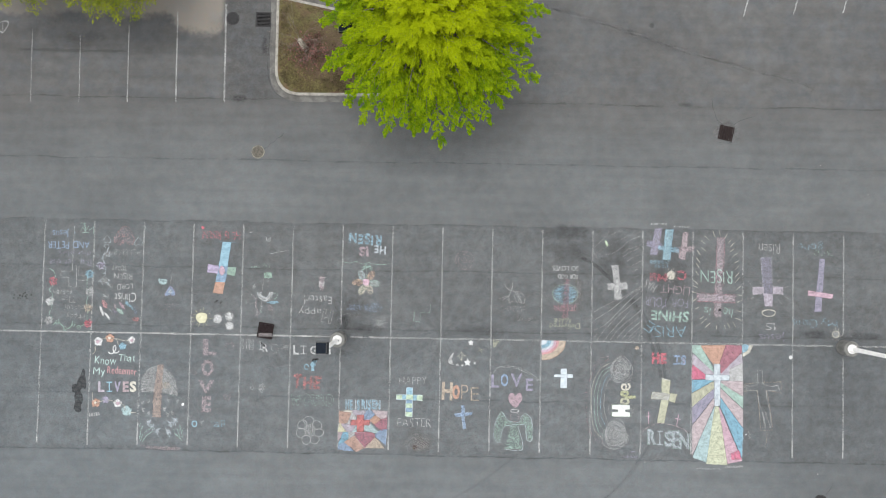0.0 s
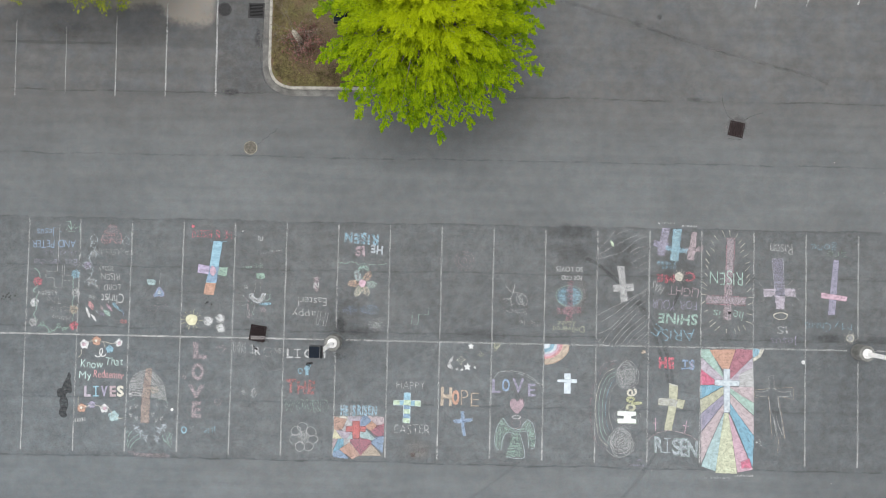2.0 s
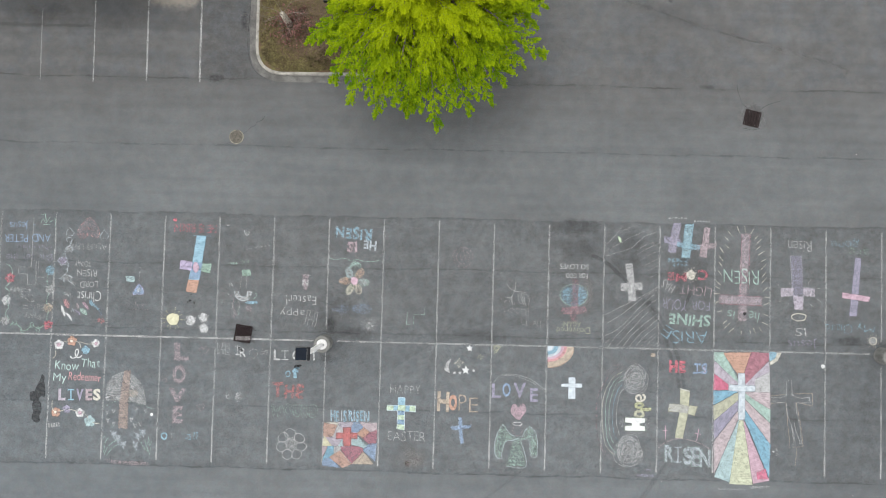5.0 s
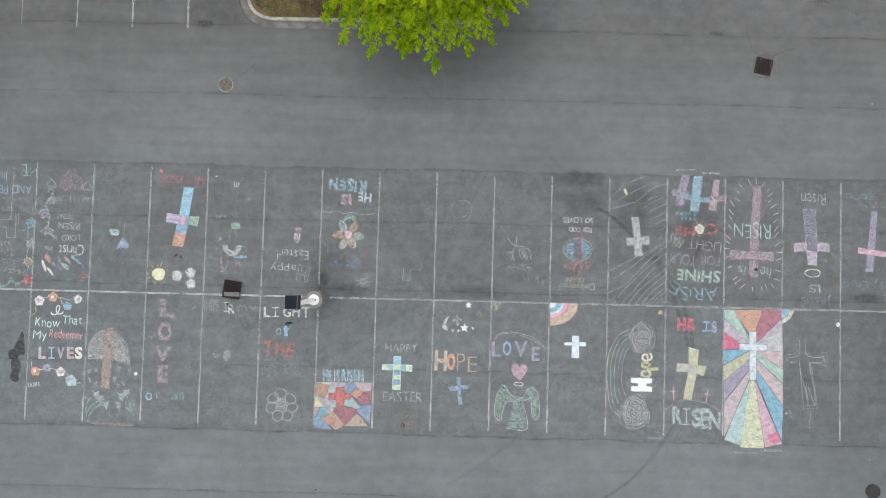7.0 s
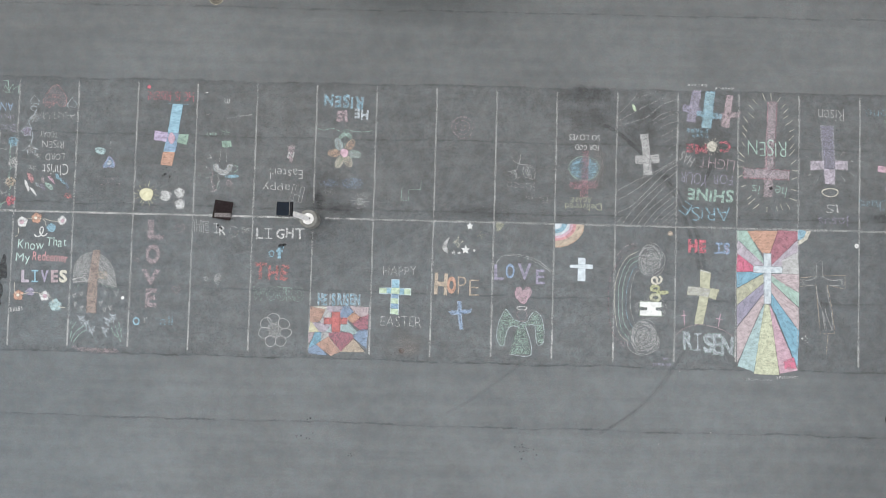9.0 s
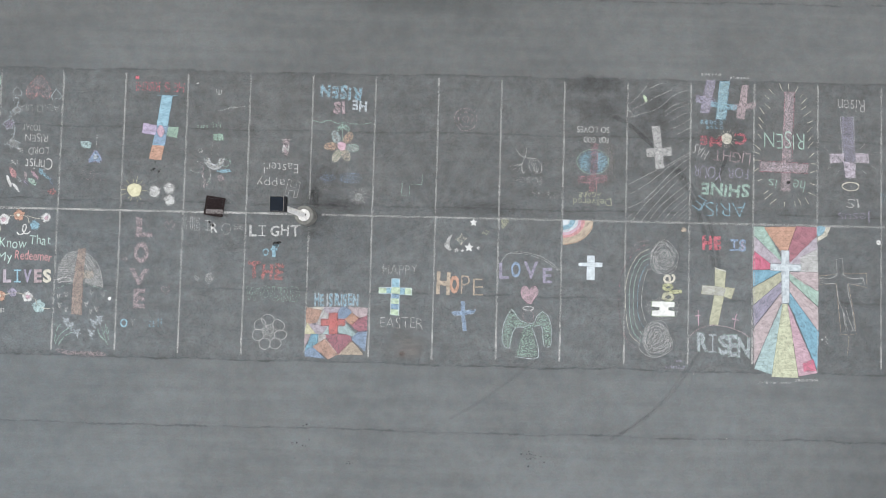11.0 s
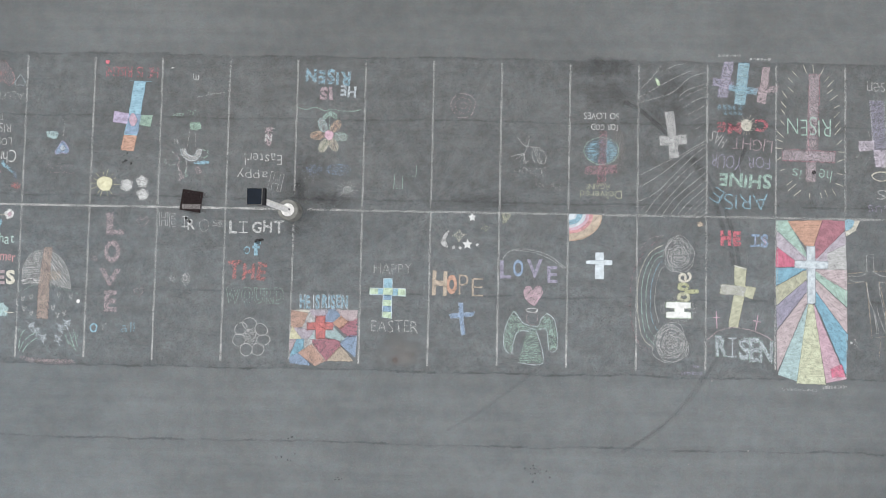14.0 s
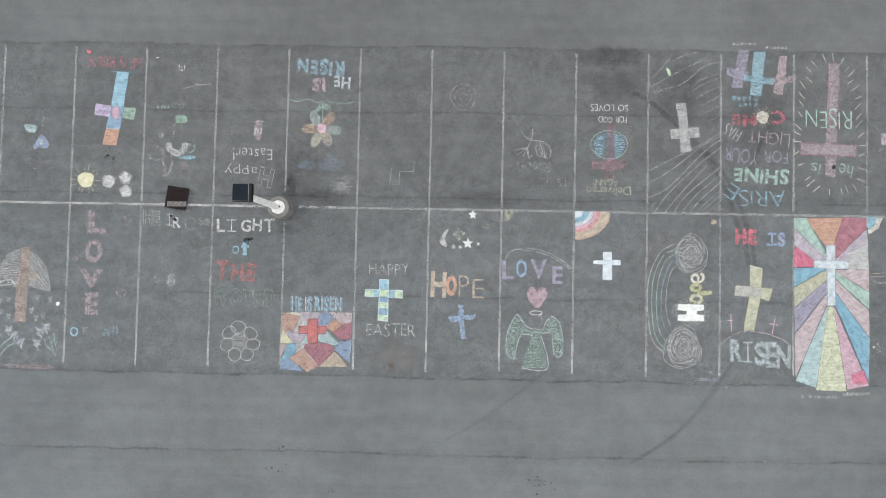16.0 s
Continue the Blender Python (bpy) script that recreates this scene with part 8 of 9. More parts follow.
lines(d, "arc", "grey", 0.36, 0.028, [(-0.09, 1.22), (-0.26, 1.06), (-0.42, 0.44), (-0.46, -0.27), (-0.39, -0.70), (-0.24, -1.12)])
lines(d, "arc", "rose", 0.22, 0.03, [(-0.10, 2.46), (-0.70, 2.30), (-1.10, 1.80)], [(-1.17, -1.50), (-1.04, -1.95), (-0.51, -2.30)])

d = drawing(9.71, -3.07, "chalk_lettering", "sideways chalk word Hope with a bold white H", "chalk lettering")
area(d, "halo", "grey", 0.03, ring_points(0.17, -0.70, 0.72, 0.48, wob=0.06), smooth=True)
area(d, "capital", "spring", 0.6, [(-0.33, -0.40), (0.65, -0.40), (0.65, -0.62), (0.38, -0.63), (0.38, -0.78), (0.65, -0.79), (0.65, -1.02), (-0.33, -1.02), (-0.33, -0.80), (0.00, -0.78), (0.00, -0.63), (-0.33, -0.62)], layer=1)
area(d, "capital_rub", "white", 0.95, [(-0.31, -0.42), (0.63, -0.42), (0.63, -0.60), (0.36, -0.63), (0.36, -0.78), (0.63, -0.81), (0.63, -1.00), (-0.31, -1.00), (-0.31, -0.82), (0.02, -0.78), (0.02, -0.63), (-0.31, -0.60)], layer=2)
lines(d, "letter", "olive", 0.62, 0.15, ring_points(0.37, -0.20, 0.20, 0.14, n=10, wob=0.03), closed=True)
lines(d, "letter", "lime", 0.55, 0.14, ring_points(0.36, 0.22, 0.17, 0.11, n=10, wob=0.03), closed=True)
lines(d, "letter", "lime", 0.6, 0.16, [(0.40, 0.03), (0.66, 0.03), (0.95, 0.05)], layer=1)
lines(d, "letter", "cream", 0.62, 0.10, [(0.42, 0.42), (0.43, 0.62), (0.33, 0.72), (0.20, 0.62), (0.24, 0.46), (0.40, 0.42), (0.58, 0.50), (0.62, 0.66), (0.52, 0.78)])

d = drawing(10.46, -6.17, "chalk_signature", "small violet chalk signature marks")
dashes(d, "faint_bar", "violet", 0.3, 0.11, 0.19, 0.25, 0.10, 3, seed=2)
dashes(d, "faint_bar", "violet", 0.34, -0.04, -0.08, 0.84, 0.13, 8, seed=3)
area(d, "spot", "tan", 0.45, ring_points(0.25, 5.81, 0.11, 0.08, wob=0.05), smooth=True)

d = drawing(12.45, -0.90, "chalk_lettering", "bold red and blue chalk words He is", "chalk lettering")
words(d, "letter", "HE", -0.53, 0.00, 0.80, 0.61, "red", 0.46, wobble=0.4, weight=0.055)
words(d, "letter", "S", 0.80, -0.08, 0.29, 0.53, "blue", 0.55, wobble=0.4, weight=0.045)
lines(d, "letter", "blue", 0.55, 0.15, [(0.27, 0.13), (0.61, 0.14)], [(0.44, 0.14), (0.44, -0.29)], [(0.25, -0.29), (0.63, -0.26)], smooth=False)
lines(d, "letter", "pink", 0.4, 0.03, [(0.44, 0.05), (0.44, -0.25)], [(0.86, 0.10), (0.74, -0.01), (0.86, -0.15), (0.74, -0.28)], layer=1)

d = drawing(12.35, -3.23, "chalk_cross", "yellow-green chalk cross on a hill between small pink crosses")
area(d, "upright", "olive", 0.7, [(-0.25, 1.26), (0.17, 1.15), (0.10, 0.11), (-0.15, -1.20), (-0.50, -1.15), (-0.29, 0.10)], hatch=60)
area(d, "crossbar", "olive", 0.66, [(-0.80, 0.49), (0.55, 0.39), (0.42, -0.05), (0.00, 0.11), (-0.84, 0.13)], layer=1, hatch=20)
lines(d, "hill", "rose", 0.42, 0.045, [(-1.34, -1.69), (-0.94, -1.37), (-0.31, -1.19), (0.42, -1.30), (0.94, -1.50), (1.26, -1.72)])
lines(d, "small_cross", "pink", 0.6, 0.06, [(-0.99, -0.57), (-0.96, -1.24)], [(-1.11, -0.82), (-0.84, -0.80)], [(0.65, -0.70), (0.55, -1.29)], [(0.46, -0.90), (0.76, -0.96)], smooth=False)
area(d, "rub", "grey", 0.36, [(-0.80, 0.49), (-0.11, 0.44), (0.17, 0.38), (0.08, 0.07), (-0.32, 0.10), (-0.82, 0.15)], layer=2, hatch=40)
lines(d, "edge", "white", 0.6, 0.05, [(-0.30, 1.26), (0.19, 1.12)], smooth=False, layer=3)
lines(d, "edge", "yellow", 0.35, 0.03, [(-0.28, 1.26), (0.19, 1.12), (0.12, 0.43), (0.57, 0.39), (0.40, -0.06), (0.10, 0.04), (-0.15, -1.20)], smooth=False, layer=2)

d = drawing(12.45, -5.23, "chalk_lettering", "large scratchy white chalk word Risen", "chalk lettering")
words(d, "letter", "R", -0.89, 0.07, 0.44, 0.80, "ice", 0.32, wobble=0.5, weight=0.03)
words(d, "letter", "R", -0.89, 0.07, 0.48, 0.84, "mint", 0.42, wobble=0.5, outline=0.022, layer=1, weight=0.03)
lines(d, "letter", "ice", 0.36, 0.093, [(-0.45, 0.41), (-0.45, -0.37)], [(-0.63, 0.38), (-0.27, 0.38)], [(-0.63, -0.34), (-0.27, -0.33)], smooth=False)
words(d, "letter", "S", 0.02, -0.02, 0.42, 0.84, "ice", 0.32, wobble=0.5, weight=0.03)
words(d, "letter", "S", 0.02, -0.02, 0.46, 0.88, "mint", 0.42, wobble=0.5, outline=0.022, layer=1, weight=0.03)
words(d, "letter", "E", 0.42, -0.05, 0.38, 0.92, "ice", 0.32, wobble=0.5, weight=0.03)
words(d, "letter", "E", 0.42, -0.05, 0.42, 0.96, "mint", 0.42, wobble=0.5, outline=0.022, layer=1, weight=0.03)
words(d, "letter", "N", 0.87, -0.13, 0.52, 0.84, "ice", 0.32, wobble=0.5, weight=0.03)
words(d, "letter", "N", 0.87, -0.13, 0.56, 0.88, "mint", 0.42, wobble=0.5, outline=0.022, layer=1, weight=0.03)

d = drawing(15.02, -3.22, "chalk_stained_glass", "tall chalk stained glass of coloured rays round a white cross")
area(d, "pane", "mint", 0.62, [(-1.27, 3.02), (-0.84, 3.03), (-0.12, 1.72), (-0.12, 1.62), (-1.24, 2.66)], hatch=50, grow=0.03)
area(d, "pane", "orange", 0.62, [(-0.84, 3.03), (0.46, 3.06), (0.13, 2.06), (-0.12, 2.06)], hatch=85, grow=0.03)
area(d, "pane", "wine", 0.62, [(0.51, 3.07), (1.37, 3.06), (1.37, 2.73), (0.32, 1.61), (0.21, 1.61), (0.21, 2.04)], hatch=130, grow=0.03)
area(d, "pane", "lilac", 0.62, [(-1.24, 2.59), (-0.14, 1.60), (-0.12, 1.52), (-0.57, 1.51), (-1.26, 2.03)], hatch=45, grow=0.03)
area(d, "pane", "crimson", 0.62, [(-1.26, 1.98), (-0.57, 1.46), (-0.54, 1.28), (-1.28, 1.24)], hatch=0, grow=0.03)
area(d, "pane", "lilac", 0.62, [(1.37, 2.65), (1.40, 2.17), (0.72, 1.80), (0.72, 1.49), (0.21, 1.48), (0.29, 1.58)], hatch=30, grow=0.03)
area(d, "pane", "grey", 0.62, [(0.72, 1.77), (1.40, 2.12), (1.43, 1.20), (0.72, 1.19)], hatch=90, grow=0.03)
area(d, "pane", "teal", 0.62, [(-1.28, 1.16), (-0.11, 1.19), (-1.27, 0.53)], hatch=10, grow=0.03)
area(d, "pane", "olive", 0.62, [(-0.11, 1.11), (-0.11, 0.78), (-1.26, -0.24), (-1.27, 0.45)], hatch=25, grow=0.03)
area(d, "pane", "blush", 0.62, [(0.22, 1.12), (1.43, 1.13), (1.44, 0.39), (0.88, 0.66)], hatch=80, grow=0.03)
area(d, "pane", "mint", 0.62, [(0.22, 1.07), (1.44, 0.32), (1.44, -0.27), (0.22, 0.84)], hatch=150, grow=0.03)
area(d, "pane", "blush", 0.62, [(0.22, 0.77), (1.44, -0.37), (1.45, -1.28), (0.22, 0.36)], hatch=130, grow=0.03)
area(d, "pane", "violet", 0.62, [(-0.11, 0.71), (-0.10, 0.30), (-1.25, -1.17), (-1.26, -0.31)], hatch=40, grow=0.03)
area(d, "pane", "blush", 0.62, [(-0.10, 0.20), (-0.10, -0.15), (-1.24, -2.81), (-1.25, -1.30)], hatch=60, grow=0.03)
area(d, "pane", "aqua", 0.62, [(-0.07, -0.26), (-0.31, -1.78), (-0.50, -3.20), (-1.21, -2.99), (-0.87, -2.10)], hatch=75, grow=0.03)
area(d, "pane", "pear", 0.56, [(-0.05, -0.28), (0.15, -0.27), (0.61, -3.32), (-0.48, -3.30), (-0.26, -1.78)], hatch=88, grow=0.03)
area(d, "pane", "pink", 0.62, [(0.18, -0.27), (0.38, -0.75), (1.41, -3.09), (0.66, -3.26)], hatch=110, grow=0.03)
area(d, "pane", "teal", 0.62, [(0.23, 0.26), (1.45, -1.38), (1.41, -2.94), (0.51, -0.75), (0.23, -0.20)], hatch=125, grow=0.03)
area(d, "hot_spot", "crimson", 0.5, [(0.85, -2.76), (1.25, -2.59), (1.36, -3.02), (0.91, -3.05)], layer=1, feather=0.10)
area(d, "upright", "ice", 0.74, [(-0.12, 2.06), (0.21, 2.06), (0.23, -0.17), (-0.07, -0.18)], layer=1)
area(d, "crossbar", "ice", 0.7, [(-0.57, 1.48), (0.72, 1.47), (0.70, 1.19), (-0.57, 1.20)], layer=2)
lines(d, "leading", "lead", 0.5, 0.02, [(-0.12, 2.06), (0.21, 2.06), (0.21, 1.48), (0.72, 1.47), (0.72, 1.19), (0.22, 1.17), (0.23, -0.17), (-0.07, -0.18), (-0.09, 1.22), (-0.57, 1.20), (-0.57, 1.48), (-0.12, 1.52)], smooth=False, closed=True, layer=3)
lines(d, "leading", "lead", 0.5, 0.02, [(-0.84, 3.03), (-0.14, 1.72)], [(-1.24, 2.64), (-0.22, 1.59)], [(-1.26, 2.00), (-0.57, 1.48)], [(0.51, 3.07), (0.16, 2.06)], [(1.37, 2.70), (0.32, 1.63)], [(1.40, 2.14), (0.72, 1.80)], [(-1.28, 1.19), (-0.57, 1.23)], [(-1.27, 0.47), (-0.14, 1.19)], [(-1.26, -0.29), (-0.13, 0.76)], [(-1.25, -1.25), (-0.13, 0.25)], [(-1.21, -2.86), (-0.10, -0.10)], [(-0.50, -3.25), (-0.05, -0.25)], [(0.63, -3.32), (0.15, -0.25)], [(1.44, -3.04), (0.23, -0.17)], [(1.45, -1.35), (0.22, 0.31)], [(1.44, -0.32), (0.22, 0.82)], [(1.44, 0.34), (0.27, 1.12)], [(1.43, 1.15), (0.72, 1.19)], smooth=False, layer=3)
lines(d, "frame", "grey", 0.4, 0.03, [(-1.27, 3.02), (-1.23, -2.96)], [(1.39, 3.09), (1.44, -3.12)], smooth=False, layer=3)

d = drawing(15.68, -6.68, "chalk_signature", "white chalk signature marks under the stained glass")
dashes(d, "faint_bar", "grey", 0.3, 0.35, 0.01, 1.01, 0.13, 9, seed=5, turn=3)
dashes(d, "faint_bar", "grey", 0.22, -1.01, -0.13, 1.41, 0.10, 9, seed=6)

d = drawing(16.59, -0.18, "chalk_arc", "blue and cream chalk quarter arc in the stall corner")
area(d, "patch", "sky", 0.55, [(-0.13, 0.07), (0.18, 0.06), (0.10, -0.20), (-0.12, -0.31)], smooth=True)
area(d, "band", "cream", 0.55, [(0.23, 0.06), (0.41, 0.06), (0.25, -0.30), (-0.12, -0.56), (-0.12, -0.39), (0.13, -0.20)])

d = drawing(17.29, -3.41, "chalk_cross", "thin grey chalk outline of a tall cross with curved inner lines")
lines(d, "outline", "tan", 0.40, 0.026, [(-0.03, 1.29), (-0.43, 1.23), (-0.76, 1.20), (-0.75, 0.81), (-0.04, 0.90), (0.06, -0.03), (0.18, -1.29), (0.83, -1.25), (0.68, -0.10), (0.47, 0.90), (0.78, 0.85), (1.27, 0.74), (1.26, 1.36), (0.26, 1.31)], smooth=False)
lines(d, "inner_line", "grey", 0.42, 0.028, [(0.05, 1.33), (-0.13, 1.17), (-0.39, 1.09), (-0.64, 1.14)], [(0.22, 1.33), (0.45, 1.17), (0.78, 1.11), (1.07, 1.18)], [(0.45, 0.87), (0.50, 0.41), (0.64, -0.19), (0.75, -1.06)], [(-0.01, 0.84), (0.06, 0.23), (0.25, -0.28), (0.37, -1.09)], [(0.37, -0.06), (0.45, -0.45), (0.70, -1.10)], [(0.30, -0.35), (0.44, -1.07)], [(-0.67, 0.93), (-0.43, 0.88), (-0.08, 0.89)], [(1.05, 0.92), (0.78, 0.88), (0.50, 0.89)])
lines(d, "post_top", "grey", 0.40, 0.026, [(0.00, 1.31), (-0.03, 1.95), (0.24, 1.97), (0.27, 1.32)], smooth=False)
lines(d, "dab", "grey", 0.40, 0.04, [(-0.76, 1.12), (-0.65, 1.07), (-0.70, 0.98)], [(-0.63, 1.03), (-0.57, 0.93)], [(1.03, 1.15), (1.14, 1.12), (1.08, 0.96)], [(1.15, 1.01), (1.19, 0.88)], [(0.27, -1.14), (0.46, -1.12)], [(0.61, -1.12), (0.78, -1.08)])
lines(d, "stem", "tan", 0.30, 0.026, [(0.51, -1.29), (0.49, -1.65), (0.44, -2.18)])

d = drawing(16.82, -5.01, "chalk_scribble", "small white chalk specks")
area(d, "dot", "white", 0.6, ring_points(-0.15, 0.07, 0.035, 0.035, wob=0.05), smooth=True, feather=0.02)
lines(d, "speck", "white", 0.4, 0.03, [(-0.03, 0.18), (0.07, 0.08)], [(-0.05, -0.13), (0.10, -0.07)], [(0.05, -0.02), (-0.05, 0.02)])

d = drawing(19.07, -0.72, "chalk_patch", "small square white chalk patch beside a painted line")
area(d, "patch", "white", 0.8, ring_points(0.00, 0.00, 0.08, 0.08, wob=0.05), smooth=True)


# ---- stains, tyre marks and cracks on the asphalt ----
def mark_material(name, colour, amount, scale=5.0, hard=0.2):
    g = Graph(name, 0.8)
    g.colour(colour)
    return g.cover(g.math("MULTIPLY", g.math("MULTIPLY", g.span(g.noise(scale, 4, 0.65), 0.5 - hard, 0.5 + hard), g.feather()), amount)).mat


def soft_material(name, colour, amount, scale=2.0, hard=0.3):
    """A stain that fades out towards its rim."""
    g = Graph(name, 0.85)
    g.colour(colour)
    where = g.n.new("ShaderNodeTexCoord").outputs["Generated"]
    split = g.n.new("ShaderNodeSeparateXYZ")
    g.l.new(where, split.inputs[0])
    u, v = g.math("SUBTRACT", split.outputs[0], 0.5), g.math("SUBTRACT", split.outputs[1], 0.5)
    away = g.math("SQRT", g.math("ADD", g.math("MULTIPLY", u, u), g.math("MULTIPLY", v, v)))
    ragged = g.math("ADD", away, g.math("MULTIPLY", g.math("SUBTRACT", g.noise(3.0, 4, 0.65), 0.5), 0.35))
    return g.cover(g.math("MULTIPLY", g.math("MULTIPLY", g.span(ragged, 0.46, 0.12), amount), g.span(g.noise(scale, 4, 0.65), 0.5 - hard, 0.5 + hard, 0.25, 1.0))).mat


OIL = mark_material("oil_soaked_asphalt", (0.010, 0.010, 0.011), 1.0, 6.0, 0.62)
OIL_DROP = mark_material("oil_drops", (0.014, 0.014, 0.014), 0.72, 20.0, 0.35)
RUBBER = mark_material("tyre_rubber", (0.028, 0.028, 0.030), 0.36, 3.0, 0.35)
FAINT_RUBBER = mark_material("faint_tyre_rubber", (0.035, 0.035, 0.037), 0.17, 1.6, 0.30)
DARK_BLOT = soft_material("dark_blot", (0.024, 0.025, 0.026), 0.42, 2.2, 0.3)
CRACK = mark_material("crack_shadow", (0.026, 0.026, 0.027), 0.62, 9.0, 0.24)
RUST = mark_material("rust_stain", (0.085, 0.040, 0.025), 0.85, 9.0, 0.5)
PALE = soft_material("pale_dust", (0.18, 0.175, 0.17), 0.5, 1.5, 0.3)
SPECK = soft_material("grit_speckle", (0.03, 0.03, 0.031), 0.5, 8.0, 0.16)
SOFT = soft_material("soft_grime", (0.04, 0.04, 0.041), 0.32, 1.2, 0.3)
HAZY = mark_material("worn_seam_edge", (0.04, 0.04, 0.041), 0.10, 1.2, 0.35)


def stain(name, material, rim, label, category="stain", smooth=True, z=0.003):
    cx, cy = sum(p[0] for p in rim) / len(rim), sum(p[1] for p in rim) / len(rim)
    pts = curved([(p[0] - cx, p[1] - cy) for p in rim], True) if smooth else [Vector((p[0] - cx, p[1] - cy)) for p in rim]
    bm = bmesh.new()
    face = bm.faces.new([bm.verts.new((p.x + 0.03 * noise.noise((p.x * 7, p.y * 7, 3.0)), p.y + 0.03 * noise.noise((p.x * 7, p.y * 7, 9.0)), 0.0)) for p in pts])
    bmesh.ops.triangulate(bm, faces=[face])
    bmesh.ops.recalc_face_normals(bm, faces=bm.faces[:])
    me = bpy.data.meshes.new(name)
    bm.to_mesh(me)
    bm.free()
    me.materials.append(material)
    ob = new(name, me)
    ob.location = (cx, cy, z)
    return tagged(ob, label, category, kind="structure")


def round_grate(rim, x, y, half, turn):
    """An anticlockwise or clockwise rim with the square of a grate left open."""
    spin = sum(a[0] * b[1] - a[1] * b[0] for a, b in zip(rim, rim[1:] + rim[:1])) > 0
    c, s = math.cos(radians(turn)) * half, math.sin(radians(turn)) * half
    hole = [(x + u * c - v * s, y + u * s + v * c) for u, v in ((-1, 1), (-1, -1), (1, -1), (1, 1))]
    hole = hole[::-1] if spin else hole
    start = min(range(4), key=lambda k: (hole[k][0] - rim[0][0]) ** 2 + (hole[k][1] - rim[0][1]) ** 2)
    hole = hole[start:] + hole[:start]
    return rim + [(rim[0][0] + 0.002, rim[0][1] + 0.002), (hole[0][0] + 0.002, hole[0][1] + 0.002)] + hole[1:] + [hole[0]]


def trail(name, material, points, width, label, category="tyre mark", z=0.0025):
    cx, cy = points[0]
    verts, faces = [], []
    ribbon(verts, faces, curved([(p[0] - cx, p[1] - cy) for p in points], False, 10), width, 0.0)
    ob = new(name, mesh_of(name, verts, faces, material))
    ob.location = (cx, cy, z)
    return tagged(ob, label, category, kind="structure")


def drops(x, y, count, spread, size, seed):
    rnd = random.Random(seed)
    d = thing("oil_drops", x, y, 0.003, "scattered black oil drops on the asphalt", "oil stain", kind="structure")
    for i in range(count):
        cx, cy = rnd.gauss(0, spread), rnd.gauss(0, spread * 0.55)
        r = size * rnd.uniform(0.35, 0.95)
        rim = curved(ring_points(cx, cy, r, r * rnd.uniform(0.6, 1.0), 7, rnd.uniform(0, 180), 0.2, seed + i), True, 2)
        part_mesh("drop", mesh_of("drop", [(p.x, p.y, 0.0) for p in rim], [tuple(range(len(rim)))], OIL_DROP), d)


stain("oil_stain", OIL, [(-19.55, -2.07), (-19.42, -2.19), (-19.44, -2.41), (-19.38, -2.53), (-19.36, -3.12), (-19.57, -3.15), (-19.66, -3.28), (-19.53, -3.52), (-19.51, -3.89), (-19.60, -4.07), (-19.56, -4.32), (-19.68, -4.44), (-19.87, -4.38), (-19.97, -4.14), (-19.92, -3.90), (-19.99, -3.59), (-19.93, -3.37), (-20.09, -3.31), (-20.11, -2.95), (-19.89, -2.91), (-19.80, -2.66), (-19.69, -2.42)], "large dark oil stain soaked into the asphalt", "stain", z=0.0022)
# soft-edged dark patches by the lamp pedestals and along the painted line
stain("dark_patch", DARK_BLOT, [(-5.70, 0.62), (-5.46, 1.06), (-5.16, 1.13), (-5.02, 0.60), (-5.20, 0.20), (-5.57, 0.26)], "dark patch beside a lamp pedestal", "stain", z=0.00226)
stain("dark_patch", DARK_BLOT, [(-5.52, 1.36), (-5.18, 1.45), (-4.95, 0.98), (-4.98, 0.40), (-5.32, 0.24), (-5.50, 0.71)], "dark patch beside a lamp pedestal", "stain", z=0.00232)
stain("grime", SOFT, [(-5.98, -0.80), (-4.69, -0.67), (-4.89, -1.21), (-5.54, -1.11)], "faint grime near a lamp pedestal", "stain", z=0.00238)
stain("dark_patch", DARK_BLOT, [(19.24, 0.75), (20.32, 0.84), (21.39, 0.70), (21.54, 0.34), (20.32, 0.25), (19.24, 0.29)], "dark band along the painted line", "stain", z=0.00244)
stain("dark_patch", DARK_BLOT, [(22.16, 0.81), (23.54, 0.68), (24.24, 0.51), (24.24, 0.20), (22.77, 0.24), (22.16, 0.35)], "dark band along the painted line", "stain", z=0.0025)
stain("dark_patch", DARK_BLOT, [(5.06, 6.30), (6.35, 6.45), (7.85, 6.34), (8.60, 5.91), (8.28, 5.30), (6.78, 5.41), (5.39, 5.47)], "dark stain along the edge of a stall", "stain", z=0.00256)
stain("grime", SOFT, [(5.50, 5.65), (6.78, 5.45), (8.28, 5.26), (8.72, 4.18), (7.22, 3.94), (5.94, 4.36)], "faint grime in a stall", "stain", z=0.00262)
stain("grime", SOFT, [(8.28, 6.12), (9.99, 6.02), (10.89, 5.29), (10.68, 3.56), (9.58, 2.69), (8.51, 3.96)], "faint grime in a stall", "stain", z=0.00268)
stain("grime", SOFT, [(11.06, 5.51), (13.61, 5.77), (14.04, 3.83), (13.61, 1.68), (11.92, 1.22), (11.28, 3.36)], "faint grime in a stall", "stain", z=0.00274)
stain("grime", SOFT, [(-6.30, 2.87), (-4.36, 3.11), (-3.45, 1.40), (-3.83, -0.76), (-5.54, -1.22), (-6.45, 0.48)], "broad grime round a lamp pedestal", "stain", z=0.0028)
stain("grime", SOFT, [(-5.16, 0.72), (-3.44, 0.83), (-2.57, 0.33), (-3.20, -0.15), (-4.92, -0.14)], "faint grime along the painted line", "stain", z=0.00286)
